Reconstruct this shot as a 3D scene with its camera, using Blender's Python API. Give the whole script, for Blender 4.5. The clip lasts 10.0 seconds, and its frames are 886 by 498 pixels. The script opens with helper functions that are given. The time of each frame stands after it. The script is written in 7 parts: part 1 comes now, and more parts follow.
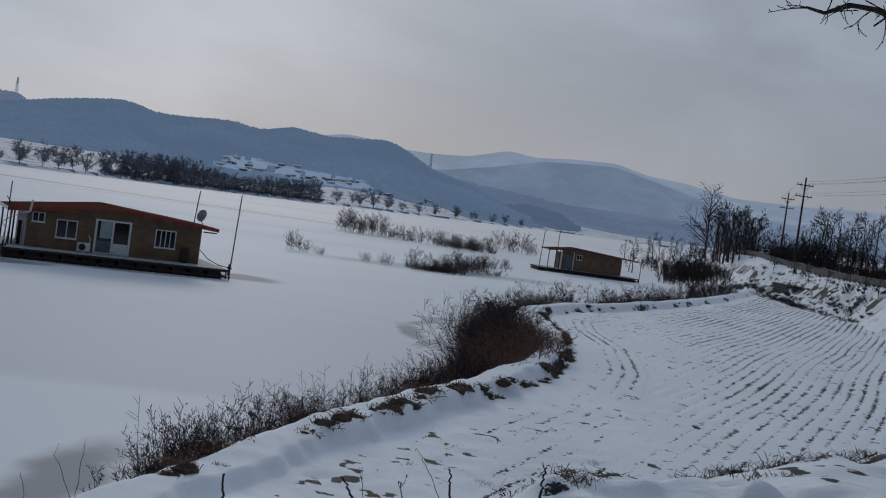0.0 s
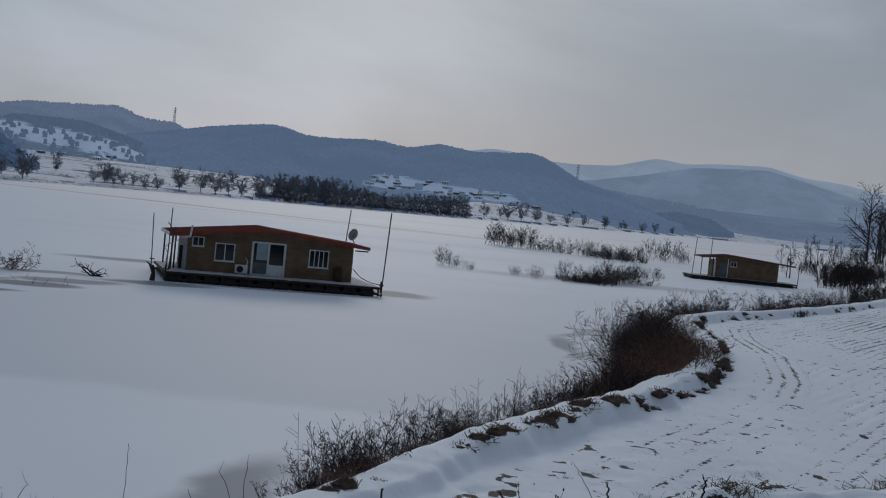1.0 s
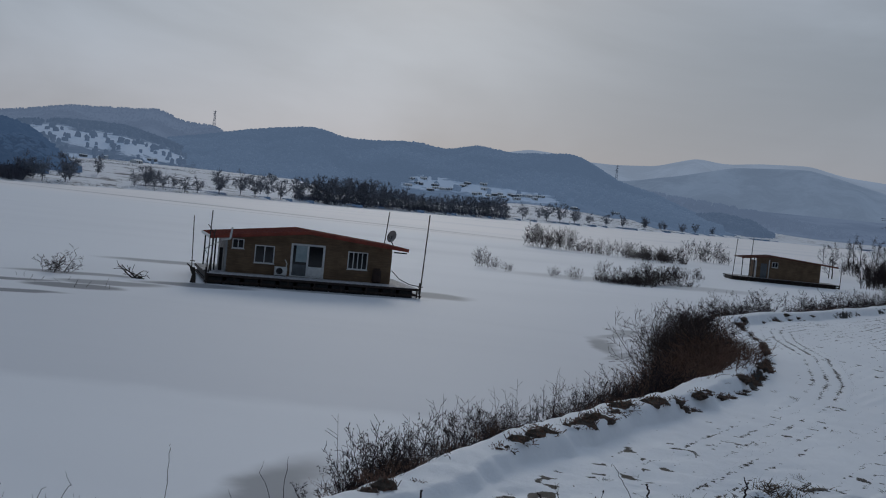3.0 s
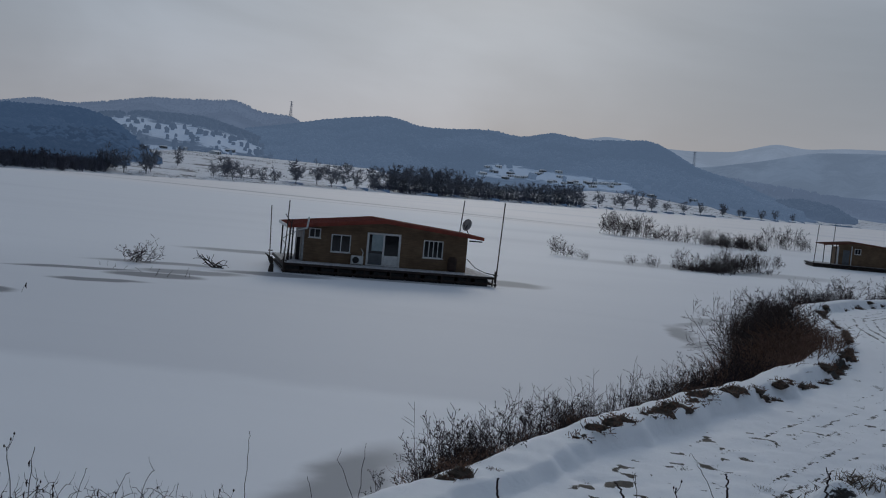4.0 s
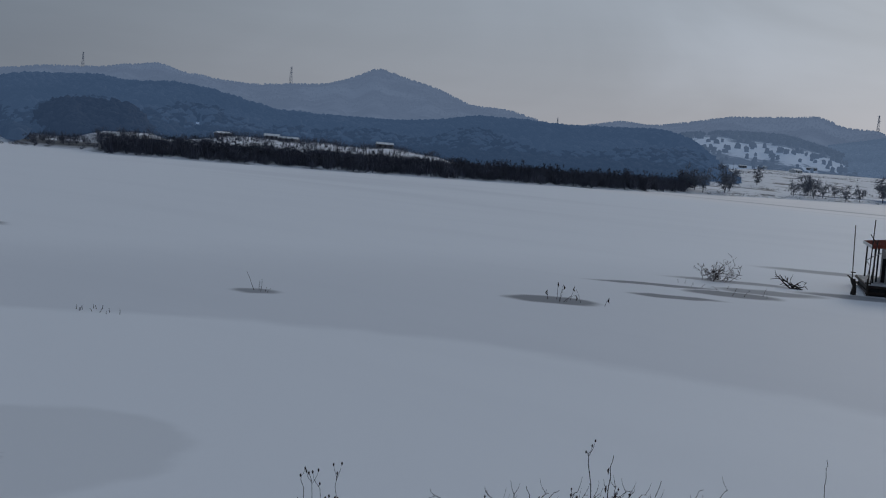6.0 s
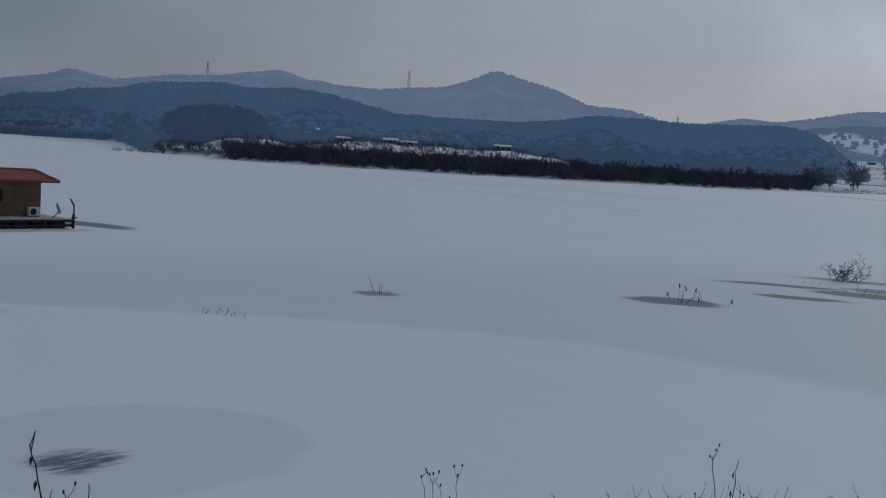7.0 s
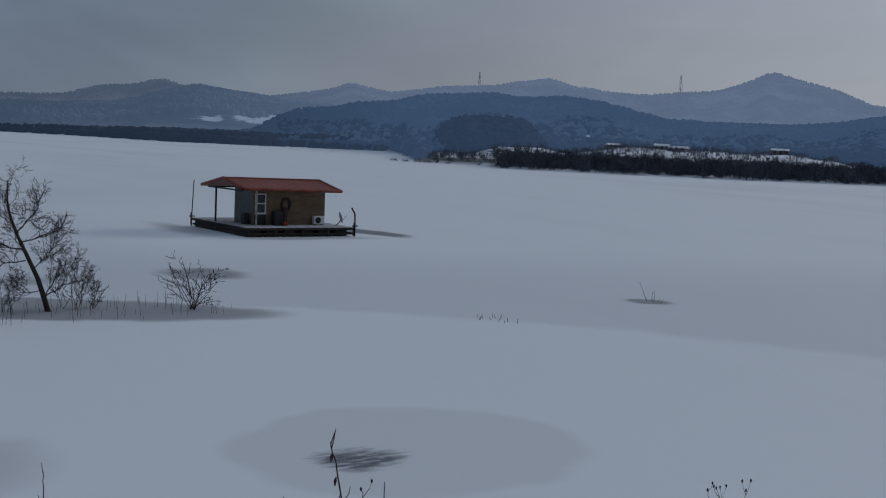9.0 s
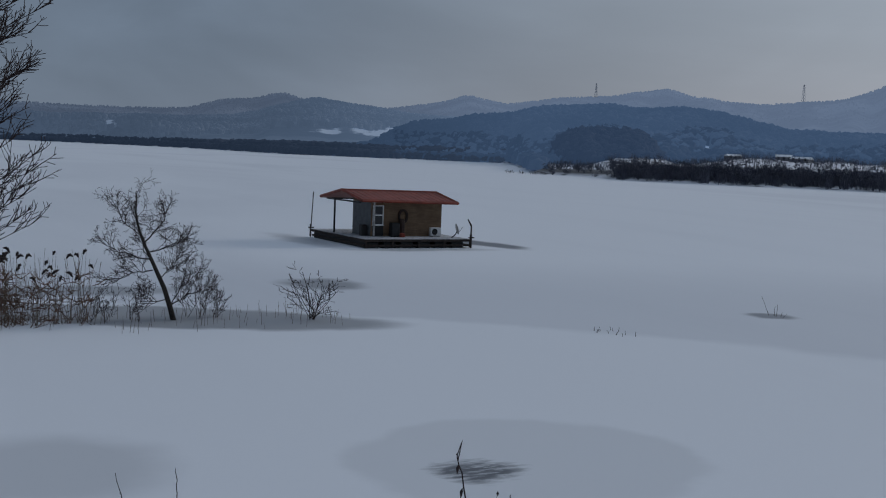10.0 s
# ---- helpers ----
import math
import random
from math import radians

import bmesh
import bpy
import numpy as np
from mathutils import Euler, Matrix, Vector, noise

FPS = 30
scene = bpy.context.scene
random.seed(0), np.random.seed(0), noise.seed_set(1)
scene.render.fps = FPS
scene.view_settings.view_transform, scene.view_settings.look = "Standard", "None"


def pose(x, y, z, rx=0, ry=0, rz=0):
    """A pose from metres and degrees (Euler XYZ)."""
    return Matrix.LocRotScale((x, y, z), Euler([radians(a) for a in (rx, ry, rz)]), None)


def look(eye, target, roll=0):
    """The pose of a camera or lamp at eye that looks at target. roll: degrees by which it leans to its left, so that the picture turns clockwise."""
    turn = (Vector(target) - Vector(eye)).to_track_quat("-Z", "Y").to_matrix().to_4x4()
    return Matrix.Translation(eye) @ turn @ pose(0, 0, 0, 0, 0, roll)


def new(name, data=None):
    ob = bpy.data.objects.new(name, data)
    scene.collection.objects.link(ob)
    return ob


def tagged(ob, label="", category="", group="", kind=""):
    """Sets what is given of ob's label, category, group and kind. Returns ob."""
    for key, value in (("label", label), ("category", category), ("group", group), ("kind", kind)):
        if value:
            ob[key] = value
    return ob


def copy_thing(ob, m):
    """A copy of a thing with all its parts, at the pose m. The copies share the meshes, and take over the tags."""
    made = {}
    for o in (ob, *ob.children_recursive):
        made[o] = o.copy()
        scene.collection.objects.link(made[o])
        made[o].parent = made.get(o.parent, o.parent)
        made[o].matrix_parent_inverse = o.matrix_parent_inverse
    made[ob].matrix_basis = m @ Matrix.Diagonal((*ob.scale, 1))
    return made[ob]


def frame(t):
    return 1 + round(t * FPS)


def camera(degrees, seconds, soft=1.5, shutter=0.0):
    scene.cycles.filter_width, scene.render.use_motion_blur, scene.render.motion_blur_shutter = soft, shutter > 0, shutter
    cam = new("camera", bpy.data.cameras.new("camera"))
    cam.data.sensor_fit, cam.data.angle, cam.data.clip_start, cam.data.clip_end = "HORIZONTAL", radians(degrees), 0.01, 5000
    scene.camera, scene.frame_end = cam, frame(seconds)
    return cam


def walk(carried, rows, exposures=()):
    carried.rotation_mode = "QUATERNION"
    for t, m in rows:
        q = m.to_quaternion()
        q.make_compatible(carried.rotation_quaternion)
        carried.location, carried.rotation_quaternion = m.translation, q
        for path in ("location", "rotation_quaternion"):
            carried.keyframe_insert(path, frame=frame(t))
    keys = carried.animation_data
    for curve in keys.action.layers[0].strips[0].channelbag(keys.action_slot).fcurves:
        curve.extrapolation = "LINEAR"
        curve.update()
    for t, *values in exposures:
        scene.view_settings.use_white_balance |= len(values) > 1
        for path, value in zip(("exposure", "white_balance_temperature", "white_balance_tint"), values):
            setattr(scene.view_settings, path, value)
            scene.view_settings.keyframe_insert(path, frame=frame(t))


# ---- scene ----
cam = camera(41.03, 10.0, soft=1.1)
EYE = 6.4
# seconds, three turns in degrees, metres stepped to the left
ROWS = [
    (0.0, 88.15, -7.89, 0.24, 0.00),
    (0.5, 88.23, -7.27, 4.03, 0.00),
    (1.0, 87.94, -5.80, 7.43, 0.00),
    (1.5, 87.89, -5.30, 9.38, 0.00),
    (2.0, 88.09, -5.52, 7.96, 0.00),
    (2.2, 88.09, -5.52, 8.02, 0.00),
    (3.3, 87.59, -5.54, 9.91, 0.00),
    (3.5, 87.40, -5.48, 10.28, 0.00),
    (4.0, 86.93, -5.12, 12.94, 0.00),
    (4.5, 86.29, -4.66, 21.53, 0.00),
    (5.0, 85.66, -4.66, 27.20, 0.00),
    (5.5, 85.32, -4.65, 33.41, 0.00),
    (5.7, 85.40, -4.56, 37.04, 0.00),
    (6.8, 85.49, -3.60, 44.14, 0.00),
    (7.0, 85.28, -3.44, 46.15, 0.00),
    (7.5, 84.85, -2.93, 51.44, 0.00),
    (8.0, 84.70, -2.74, 54.00, 0.03),
    (8.5, 84.72, -2.67, 55.92, 0.06),
    (9.0, 84.97, -2.44, 59.12, 0.09),
    (9.5, 85.20, -2.24, 62.63, 0.12),
    (10.0, 85.31, -2.24, 64.70, 0.15),
]
walk(cam, [(t, pose(-0.5 * s, -0.87 * s, EYE, rx, ry, rz)) for t, rx, ry, rz, s in ROWS],
     exposures=[(0, 0.05), (1.5, -0.06), (3.5, -0.10), (4.5, -0.18), (5.5, -0.12), (7.0, -0.03), (9.0, 0.05), (10, 0.13)])

# ---- sky and sun ----
SUN_AZ, SUN_EL = -11.0, 19.0          # degrees from the first heading, to the right; height of the sun behind the cloud
sun_way = Vector((math.sin(radians(SUN_AZ)) * math.cos(radians(SUN_EL)),
                  math.cos(radians(SUN_AZ)) * math.cos(radians(SUN_EL)), math.sin(radians(SUN_EL))))


def node(tree, kind, operation="", use_clamp=False, interpolation_type="", data_type="", attribute_name="", vector_type="",
         sky_type="", sun_disc=True, sun_elevation=0.0, sun_rotation=0.0):
    n = tree.nodes.new(kind)
    if operation:
        n.operation = operation
    if use_clamp:
        n.use_clamp = True
    if interpolation_type:
        n.interpolation_type = interpolation_type
    if data_type:
        n.data_type = data_type
    if attribute_name:
        n.attribute_name = attribute_name
    if vector_type:
        n.vector_type = vector_type
    if sky_type:
        n.sky_type, n.sun_disc, n.sun_elevation, n.sun_rotation = sky_type, sun_disc, sun_elevation, sun_rotation
    return n


class Graph:
    """Short hand for building node trees."""

    def __init__(self, tree):
        self.t = tree
        tree.nodes.clear()

    def put(self, sock, v):
        if isinstance(v, bpy.types.NodeSocket):
            self.t.links.new(v, sock)
        elif v is not None:
            sock.default_value = v

    def math(self, op, a, b=None, c=None, clamp=False):
        n = node(self.t, "ShaderNodeMath", operation=op, use_clamp=clamp)
        for s, v in zip(n.inputs, (a, b, c)):
            self.put(s, v)
        return n.outputs[0]

    def vmath(self, op, a, b=None, out=0):
        n = node(self.t, "ShaderNodeVectorMath", operation=op)
        self.put(n.inputs[0], a)
        if b is not None:
            self.put(n.inputs[1], b)
        return n.outputs[out]

    def step(self, v, lo, hi, a=0.0, b=1.0):
        n = node(self.t, "ShaderNodeMapRange", interpolation_type="SMOOTHSTEP")
        for s, q in zip(n.inputs[:5], (v, lo, hi, a, b)):
            self.put(s, q)
        return n.outputs[0]

    def noise(self, vec, scale, detail=4.0, rough=0.55, dist=0.0):
        n = node(self.t, "ShaderNodeTexNoise")
        self.put(n.inputs["Vector"], vec)
        n.inputs["Scale"].default_value = scale
        n.inputs["Detail"].default_value = detail
        n.inputs["Roughness"].default_value = rough
        n.inputs["Distortion"].default_value = dist
        return n.outputs["Fac"]

    def mix(self, fac, a, b):
        n = node(self.t, "ShaderNodeMix", data_type="RGBA")
        self.put(n.inputs[0], fac)
        self.put(n.inputs[6], a)
        self.put(n.inputs[7], b)
        return n.outputs[2]

    def stretch(self, vec, sx, sy, sz, rz=0.0):
        n = node(self.t, "ShaderNodeMapping")
        self.put(n.inputs["Vector"], vec)
        n.inputs["Scale"].default_value = (sx, sy, sz)
        n.inputs["Rotation"].default_value = (0, 0, radians(rz))
        return n.outputs[0]

    def attr(self, name):
        return node(self.t, "ShaderNodeAttribute", attribute_name=name).outputs["Fac"]

    def bump(self, h, strength, dist):
        n = node(self.t, "ShaderNodeBump")
        n.inputs["Strength"].default_value = strength
        n.inputs["Distance"].default_value = dist
        self.put(n.inputs["Height"], h)
        return n.outputs[0]


def rgb(r, g, b):
    return (r, g, b, 1.0)


world = bpy.data.worlds.new("world")
scene.world = world
world.use_nodes = True
g = Graph(world.node_tree)
ray_dir = node(g.t, "ShaderNodeTexCoord").outputs["Generated"]
sky = node(g.t, "ShaderNodeTexSky", sky_type="NISHITA", sun_disc=False, sun_elevation=radians(SUN_EL),
           sun_rotation=radians(SUN_AZ))
clear = node(g.t, "ShaderNodeBackground")
g.put(clear.inputs[0], sky.outputs[0])
clear.inputs[1].default_value = 0.003
unit = g.vmath("NORMALIZE", ray_dir)
sep = node(g.t, "ShaderNodeSeparateXYZ")
g.put(sep.inputs[0], unit)
towards = g.vmath("DOT_PRODUCT", unit, tuple(sun_way), out=1)
flat = g.stretch(unit, 1.0, 1.0, 2.3)
puff = g.noise(flat, 2.6, 5.0, 0.5, 0.6)
streak = g.noise(g.stretch(unit, 1.0, 1.0, 7.0), 5.5, 5.0, 0.6, 0.2)
glow = g.math("POWER", g.math("MAXIMUM", towards, 0.0), 60.0)
wide = g.math("POWER", g.math("MULTIPLY_ADD", towards, 0.5, 0.5), 3.5)
level = g.math("ADD", g.math("MULTIPLY", wide, 0.285), 0.098)
level = g.math("ADD", level, g.math("MULTIPLY", glow, 0.13))
thinner = g.vmath("DOT_PRODUCT", unit, (-0.655, 0.73, 0.20), out=1)       # thinner cloud towards the south-west
level = g.math("ADD", level, g.math("MULTIPLY", g.math("POWER", g.math("MAXIMUM", thinner, 0.0), 30.0), 0.06))
thicker = g.vmath("DOT_PRODUCT", unit, (-0.975, 0.18, 0.13), out=1)       # thicker cloud over the western hills
level = g.math("MULTIPLY", level, g.math("SUBTRACT", 1.0, g.math("MULTIPLY", g.math("POWER", g.math("MAXIMUM", thicker, 0.0), 50.0), 0.11)))
cloud = g.math("ADD", g.math("MULTIPLY", g.step(puff, 0.35, 0.75), 0.34),
               g.math("MULTIPLY", g.step(streak, 0.3, 0.75), 0.035))
level = g.math("MULTIPLY", level, g.math("ADD", cloud, 0.82))
level = g.math("MULTIPLY", level, g.step(sep.outputs[2], 0.25, 0.95, 1.0, 1.85))   # an overcast sky is brighter overhead
tone = g.mix(g.step(sep.outputs[2], 0.0, 0.16), rgb(0.885, 0.95, 1.115), rgb(0.83, 0.96, 1.145))
tone = g.mix(g.step(wide, 0.06, 0.75), rgb(0.745, 0.96, 1.29), tone)
tone = g.mix(g.math("MULTIPLY", g.math("POWER", g.math("MAXIMUM", thicker, 0.0), 50.0), 0.6), tone, rgb(0.71, 0.96, 1.34))
tone = g.mix(g.math("MULTIPLY", glow, 0.8), tone, rgb(0.98, 1.0, 1.03))
deck = node(g.t, "ShaderNodeBackground")
g.put(deck.inputs[0], tone)
g.put(deck.inputs[1], level)
both = node(g.t, "ShaderNodeAddShader")
out = node(g.t, "ShaderNodeOutputWorld")
g.put(both.inputs[0], clear.outputs[0])
g.put(both.inputs[1], deck.outputs[0])
g.put(out.inputs[0], both.outputs[0])

sun = new("sun", bpy.data.lights.new("sun", "SUN"))
sun.data.energy, sun.data.angle, sun.data.color = 0.62, radians(14), (1.0, 0.95, 0.88)
sun.matrix_world = look(sun_way * 100, (0, 0, 0))


# ---- materials ----
def material(name, build, rough=0.8, metal=0.0, spec=0.3):
    m = bpy.data.materials.new(name)
    m.use_nodes = True
    gr = Graph(m.node_tree)
    b = node(gr.t, "ShaderNodeBsdfPrincipled")
    b.inputs["Roughness"].default_value = rough
    b.inputs["Metallic"].default_value = metal
    b.inputs["Specular IOR Level"].default_value = spec
    o = node(gr.t, "ShaderNodeOutputMaterial")
    gr.put(o.inputs[0], b.outputs[0])
    pos = node(gr.t, "ShaderNodeTexCoord").outputs["Object"]
    build(gr, b, pos)
    return m


def simple(name, a, b, scale=6.0, rough=0.8, metal=0.0, bump=0.2, dist=0.01, random_tint=0.0, spec=0.3):
    def build(gr, s, pos):
        f = gr.noise(pos, scale, 5.0)
        fine = gr.noise(pos, scale * 7.0, 3.0)
        v = gr.math("ADD", gr.math("MULTIPLY", f, 0.7), gr.math("MULTIPLY", fine, 0.3))
        v = gr.step(v, 0.3, 0.7)
        if random_tint:
            r = node(gr.t, "ShaderNodeObjectInfo").outputs["Random"]
            v = gr.math("ADD", gr.math("MULTIPLY", v, 1.0 - random_tint), gr.math("MULTIPLY", r, random_tint))
        gr.put(s.inputs["Base Color"], gr.mix(v, rgb(*a), rgb(*b)))
        if bump:
            gr.put(s.inputs["Normal"], gr.bump(fine, bump, dist))
    return material(name, build, rough, metal, spec)


def build_ice(gr, s, pos):
    """Snow on lake ice: drifts, wind streaks, thin wet patches of bare grey ice, and grey along the rafts."""
    warp = node(gr.t, "ShaderNodeTexNoise")
    gr.put(warp.inputs["Vector"], pos)
    warp.inputs["Scale"].default_value = 0.35
    warp.inputs["Detail"].default_value = 5.0
    off = gr.vmath("MULTIPLY", gr.vmath("SUBTRACT", warp.outputs["Color"], (0.5, 0.5, 0.5)), (1.7, 1.7, 0.0))
    p = gr.vmath("ADD", pos, off)
    streaks = gr.noise(gr.stretch(pos, 5.0, 1.3, 1.0, 62.0), 1.0, 4.0, 0.7)
    total = None
    for cx, cy, rx, ry, turn, soft, depth in PATCHES:
        q = node(gr.t, "ShaderNodeMapping", vector_type="TEXTURE")
        gr.put(q.inputs["Vector"], p)
        q.inputs["Location"].default_value = (cx, cy, 0)
        q.inputs["Rotation"].default_value = (0, 0, radians(turn))
        q.inputs["Scale"].default_value = (rx, ry, 1.0)
        d = gr.vmath("LENGTH", gr.vmath("MULTIPLY", q.outputs[0], (1, 1, 0)), out=1)
        m = gr.step(d, 1.0 + soft, 1.0 - soft, 0.0, depth)
        if soft == 0.45:            # slush with streaks of snow in it
            m = gr.math("MULTIPLY", m, gr.math("MULTIPLY_ADD", gr.step(gr.math("ADD", streaks, gr.math("MULTIPLY", m, 0.14)), 0.45, 0.70), 0.6, 0.3))
        total = m if total is None else gr.math("MAXIMUM", total, m)
    wind = gr.noise(gr.stretch(pos, 0.02, 0.12, 1.0, 20.0), 1.0, 4.0, 0.55, 0.5)
    broad = gr.noise(gr.stretch(pos, 0.006, 0.02, 1.0, 10.0), 1.0, 4.0, 0.5, 0.6)
    fine = gr.noise(pos, 9.0, 4.0)
    # an older, barer snow field and a fresher one meet in a long wavy line
    sepp = node(gr.t, "ShaderNodeSeparateXYZ")
    gr.put(sepp.inputs[0], gr.vmath("ADD", pos, gr.vmath("MULTIPLY", off, (1.2, 1.2, 0))))
    line = gr.math("SUBTRACT", sepp.outputs[1], gr.math("MULTIPLY_ADD", sepp.outputs[0], 0.10, 35.0))
    curve = gr.math("MULTIPLY", gr.math("POWER", gr.math("MAXIMUM", gr.math("SUBTRACT", -22.0, sepp.outputs[0]), 0.0), 2.0), 0.036)
    line = gr.math("ADD", line, curve)
    older = gr.math("MULTIPLY", gr.step(line, -0.8, 1.2), gr.step(line, 75.0, 14.0))
    v = gr.math("ADD", gr.math("MULTIPLY", gr.step(wind, 0.45, 0.75), 0.09), gr.math("MULTIPLY", gr.step(broad, 0.5, 0.7), 0.3))
    v = gr.math("ADD", v, gr.math("MULTIPLY", older, 0.50))
    # past a ragged line the far snow has sunward brightness painted into its colour
    far = gr.math("ADD", gr.math("MULTIPLY_ADD", sepp.outputs[0], 0.38, -262.0), sepp.outputs[1])
    far = gr.math("ADD", far, gr.math("MULTIPLY", gr.math("SUBTRACT", wind, 0.5), 60.0))
    snow = gr.mix(v, gr.mix(gr.step(far, -70.0, 25.0), rgb(0.80, 0.82, 0.86), rgb(0.90, 0.87, 0.87)), rgb(0.58, 0.60, 0.65))
    col = gr.mix(total, snow, rgb(0.10, 0.108, 0.125))
    gr.put(s.inputs["Base Color"], col)
    gr.put(s.inputs["Specular IOR Level"], gr.step(total, 0.1, 0.9, 0.3, 0.06))
    h = gr.math("ADD", gr.math("MULTIPLY", wind, 0.4), gr.math("MULTIPLY", fine, 0.12))
    gr.put(s.inputs["Normal"], gr.bump(h, 0.25, 0.05))


# thin ice, and grey along the rafts: middle x, y, half width, half length, turn, softness, depth of the grey
PATCHES = [
    (-21.4, 12.2, 3.5, 3.9, 20, 0.08, 0.13), (-21.0, 10.8, 0.95, 1.05, 0, 0.45, 1.0), (-23.6, 2.8, 2.4, 2.2, 0, 0.35, 0.24),
    (-32.2, 46.4, 2.15, 1.5, 36, 0.2, 0.75), (-30.5, 55.4, 2.3, 0.9, 28, 0.25, 0.75), (-30.0, 60.6, 2.6, 1.6, 27, 0.25, 0.75), (-34.6, 60.2, 3.6, 0.7, 35, 0.3, 0.75),
    (-33.6, 68.0, 3.6, 1.0, 25, 0.35, 0.6), (-29.4, 64.4, 3.0, 1.4, 30, 0.3, 0.65), (-26.0, 68.8, 3.4, 1.3, 28, 0.35, 0.75), (-34.5, 85.2, 4.5, 1.6, 20, 0.4, 0.6), (-20.0, 73.2, 6.0, 0.7, 26, 0.6, 0.6), (-39.1, 33.9, 1.0, 0.85, 40, 0.35, 0.65),
    (-43.2, 9.2, 2.6, 8.3, -24, 0.14, 0.62), (-52.3, 18.6, 2.2, 2.0, 0, 0.35, 0.6), (-51.0, 7.0, 1.6, 5.0, 0, 0.4, 0.5),
    (-74.6, 38.6, 4.2, 1.5, 12, 0.35, 0.8), (-70.0, 31.5, 0.9, 4.6, 0, 0.6, 0.5), (-77.0, 26.0, 5.5, 1.2, 4, 0.6, 0.4), (-13.2, 80.8, 2.4, 2.6, 20, 0.35, 0.6),
    (-0.9, 61.0, 0.6, 3.4, 8, 0.5, 0.55), (0.0, 68.5, 0.6, 4.4, -17, 0.5, 0.45), (-0.2, 57.0, 0.45, 1.8, -20, 0.5, 0.45), (1.9, 70.6, 2.6, 0.9, 15, 0.3, 0.5), (-7.1, 23.9, 0.9, 3.4, -2, 0.5, 0.62), (1.0, 128.0, 14.0, 5.0, 20, 0.4, 0.35),
    (-95.0, 298.0, 92.0, 4.5, -21, 0.8, 0.42), (-62.0, 268.0, 46.0, 3.0, -6, 0.9, 0.26),
]
MAT_ICE = material("snowy_ice", build_ice, 0.75)


def build_snow(gr, s, pos):
    """Snow over ploughed soil: bare soil where the mesh says the furrow stands out."""
    soil = gr.attr("soil")
    n = gr.noise(pos, 5.0, 5.0, 0.6)
    n2 = gr.noise(pos, 38.0, 3.0, 0.6)
    drift = gr.noise(gr.stretch(pos, 0.25, 0.08, 1.0, -20.0), 1.0, 4.0)
    n3 = gr.noise(pos, 1.6, 4.0, 0.6)
    broken = gr.math("ADD", gr.math("MULTIPLY", gr.math("SUBTRACT", n2, 0.5), 0.7), gr.math("MULTIPLY", gr.math("SUBTRACT", n, 0.5), 1.1))
    m = gr.step(gr.math("ADD", soil, broken), 0.50, 0.62)
    # furrows: thin lines of earth between the rows of snow
    row = gr.attr("row")
    along = gr.attr("along")
    comb = node(gr.t, "ShaderNodeCombineXYZ")
    gr.put(comb.inputs[0], gr.math("MULTIPLY", row, 1.5))
    gr.put(comb.inputs[1], gr.math("MULTIPLY", along, 0.95))
    dash = gr.noise(comb.outputs[0], 1.0, 3.0, 0.55)
    comb2 = node(gr.t, "ShaderNodeCombineXYZ")
    gr.put(comb2.inputs[0], gr.math("MULTIPLY", row, 5.0))
    gr.put(comb2.inputs[1], gr.math("MULTIPLY", along, 6.0))
    crumb = gr.noise(comb2.outputs[0], 1.0, 4.0, 0.65)
    ph = gr.math("PINGPONG", gr.math("DIVIDE", gr.math("ADD", row, gr.math("MULTIPLY", gr.math("SUBTRACT", n, 0.5), 0.36)), 0.52), 0.5)
    line = gr.math("ADD", gr.step(ph, 0.16, 0.02), gr.math("MULTIPLY", gr.math("SUBTRACT", crumb, 0.5), 6.5))
    comb3 = node(gr.t, "ShaderNodeCombineXYZ")
    gr.put(comb3.inputs[0], gr.math("MULTIPLY", row, 0.30))
    gr.put(comb3.inputs[1], gr.math("MULTIPLY", along, 0.075))
    swath = gr.noise(comb3.outputs[0], 1.0, 2.0, 0.5)
    line = gr.math("ADD", line, gr.math("MULTIPLY", gr.math("SUBTRACT", dash, 0.5), 5.2))
    line = gr.math("ADD", line, gr.math("MULTIPLY", gr.math("SUBTRACT", swath, 0.5), 4.0))
    f = gr.math("MULTIPLY", gr.step(gr.math("ADD", line, gr.attr("show")), 0.95, 1.06), gr.step(gr.math("ADD", ph, gr.math("MULTIPLY", gr.math("SUBTRACT", n2, 0.5), 0.40)), 0.26, 0.15))
    m = gr.math("MAXIMUM", m, f)
    snow = gr.mix(gr.step(drift, 0.3, 0.75), rgb(0.80, 0.82, 0.86), rgb(0.88, 0.90, 0.93))
    earth = gr.mix(n3, rgb(0.010, 0.010, 0.010), rgb(0.030, 0.027, 0.025))
    gr.put(s.inputs["Base Color"], gr.mix(m, snow, earth))
    gr.put(s.inputs["Normal"], gr.bump(gr.math("ADD", n, gr.math("MULTIPLY", n2, 0.4)), 0.45, 0.06))


MAT_SNOW = material("snow", build_snow, 0.8)


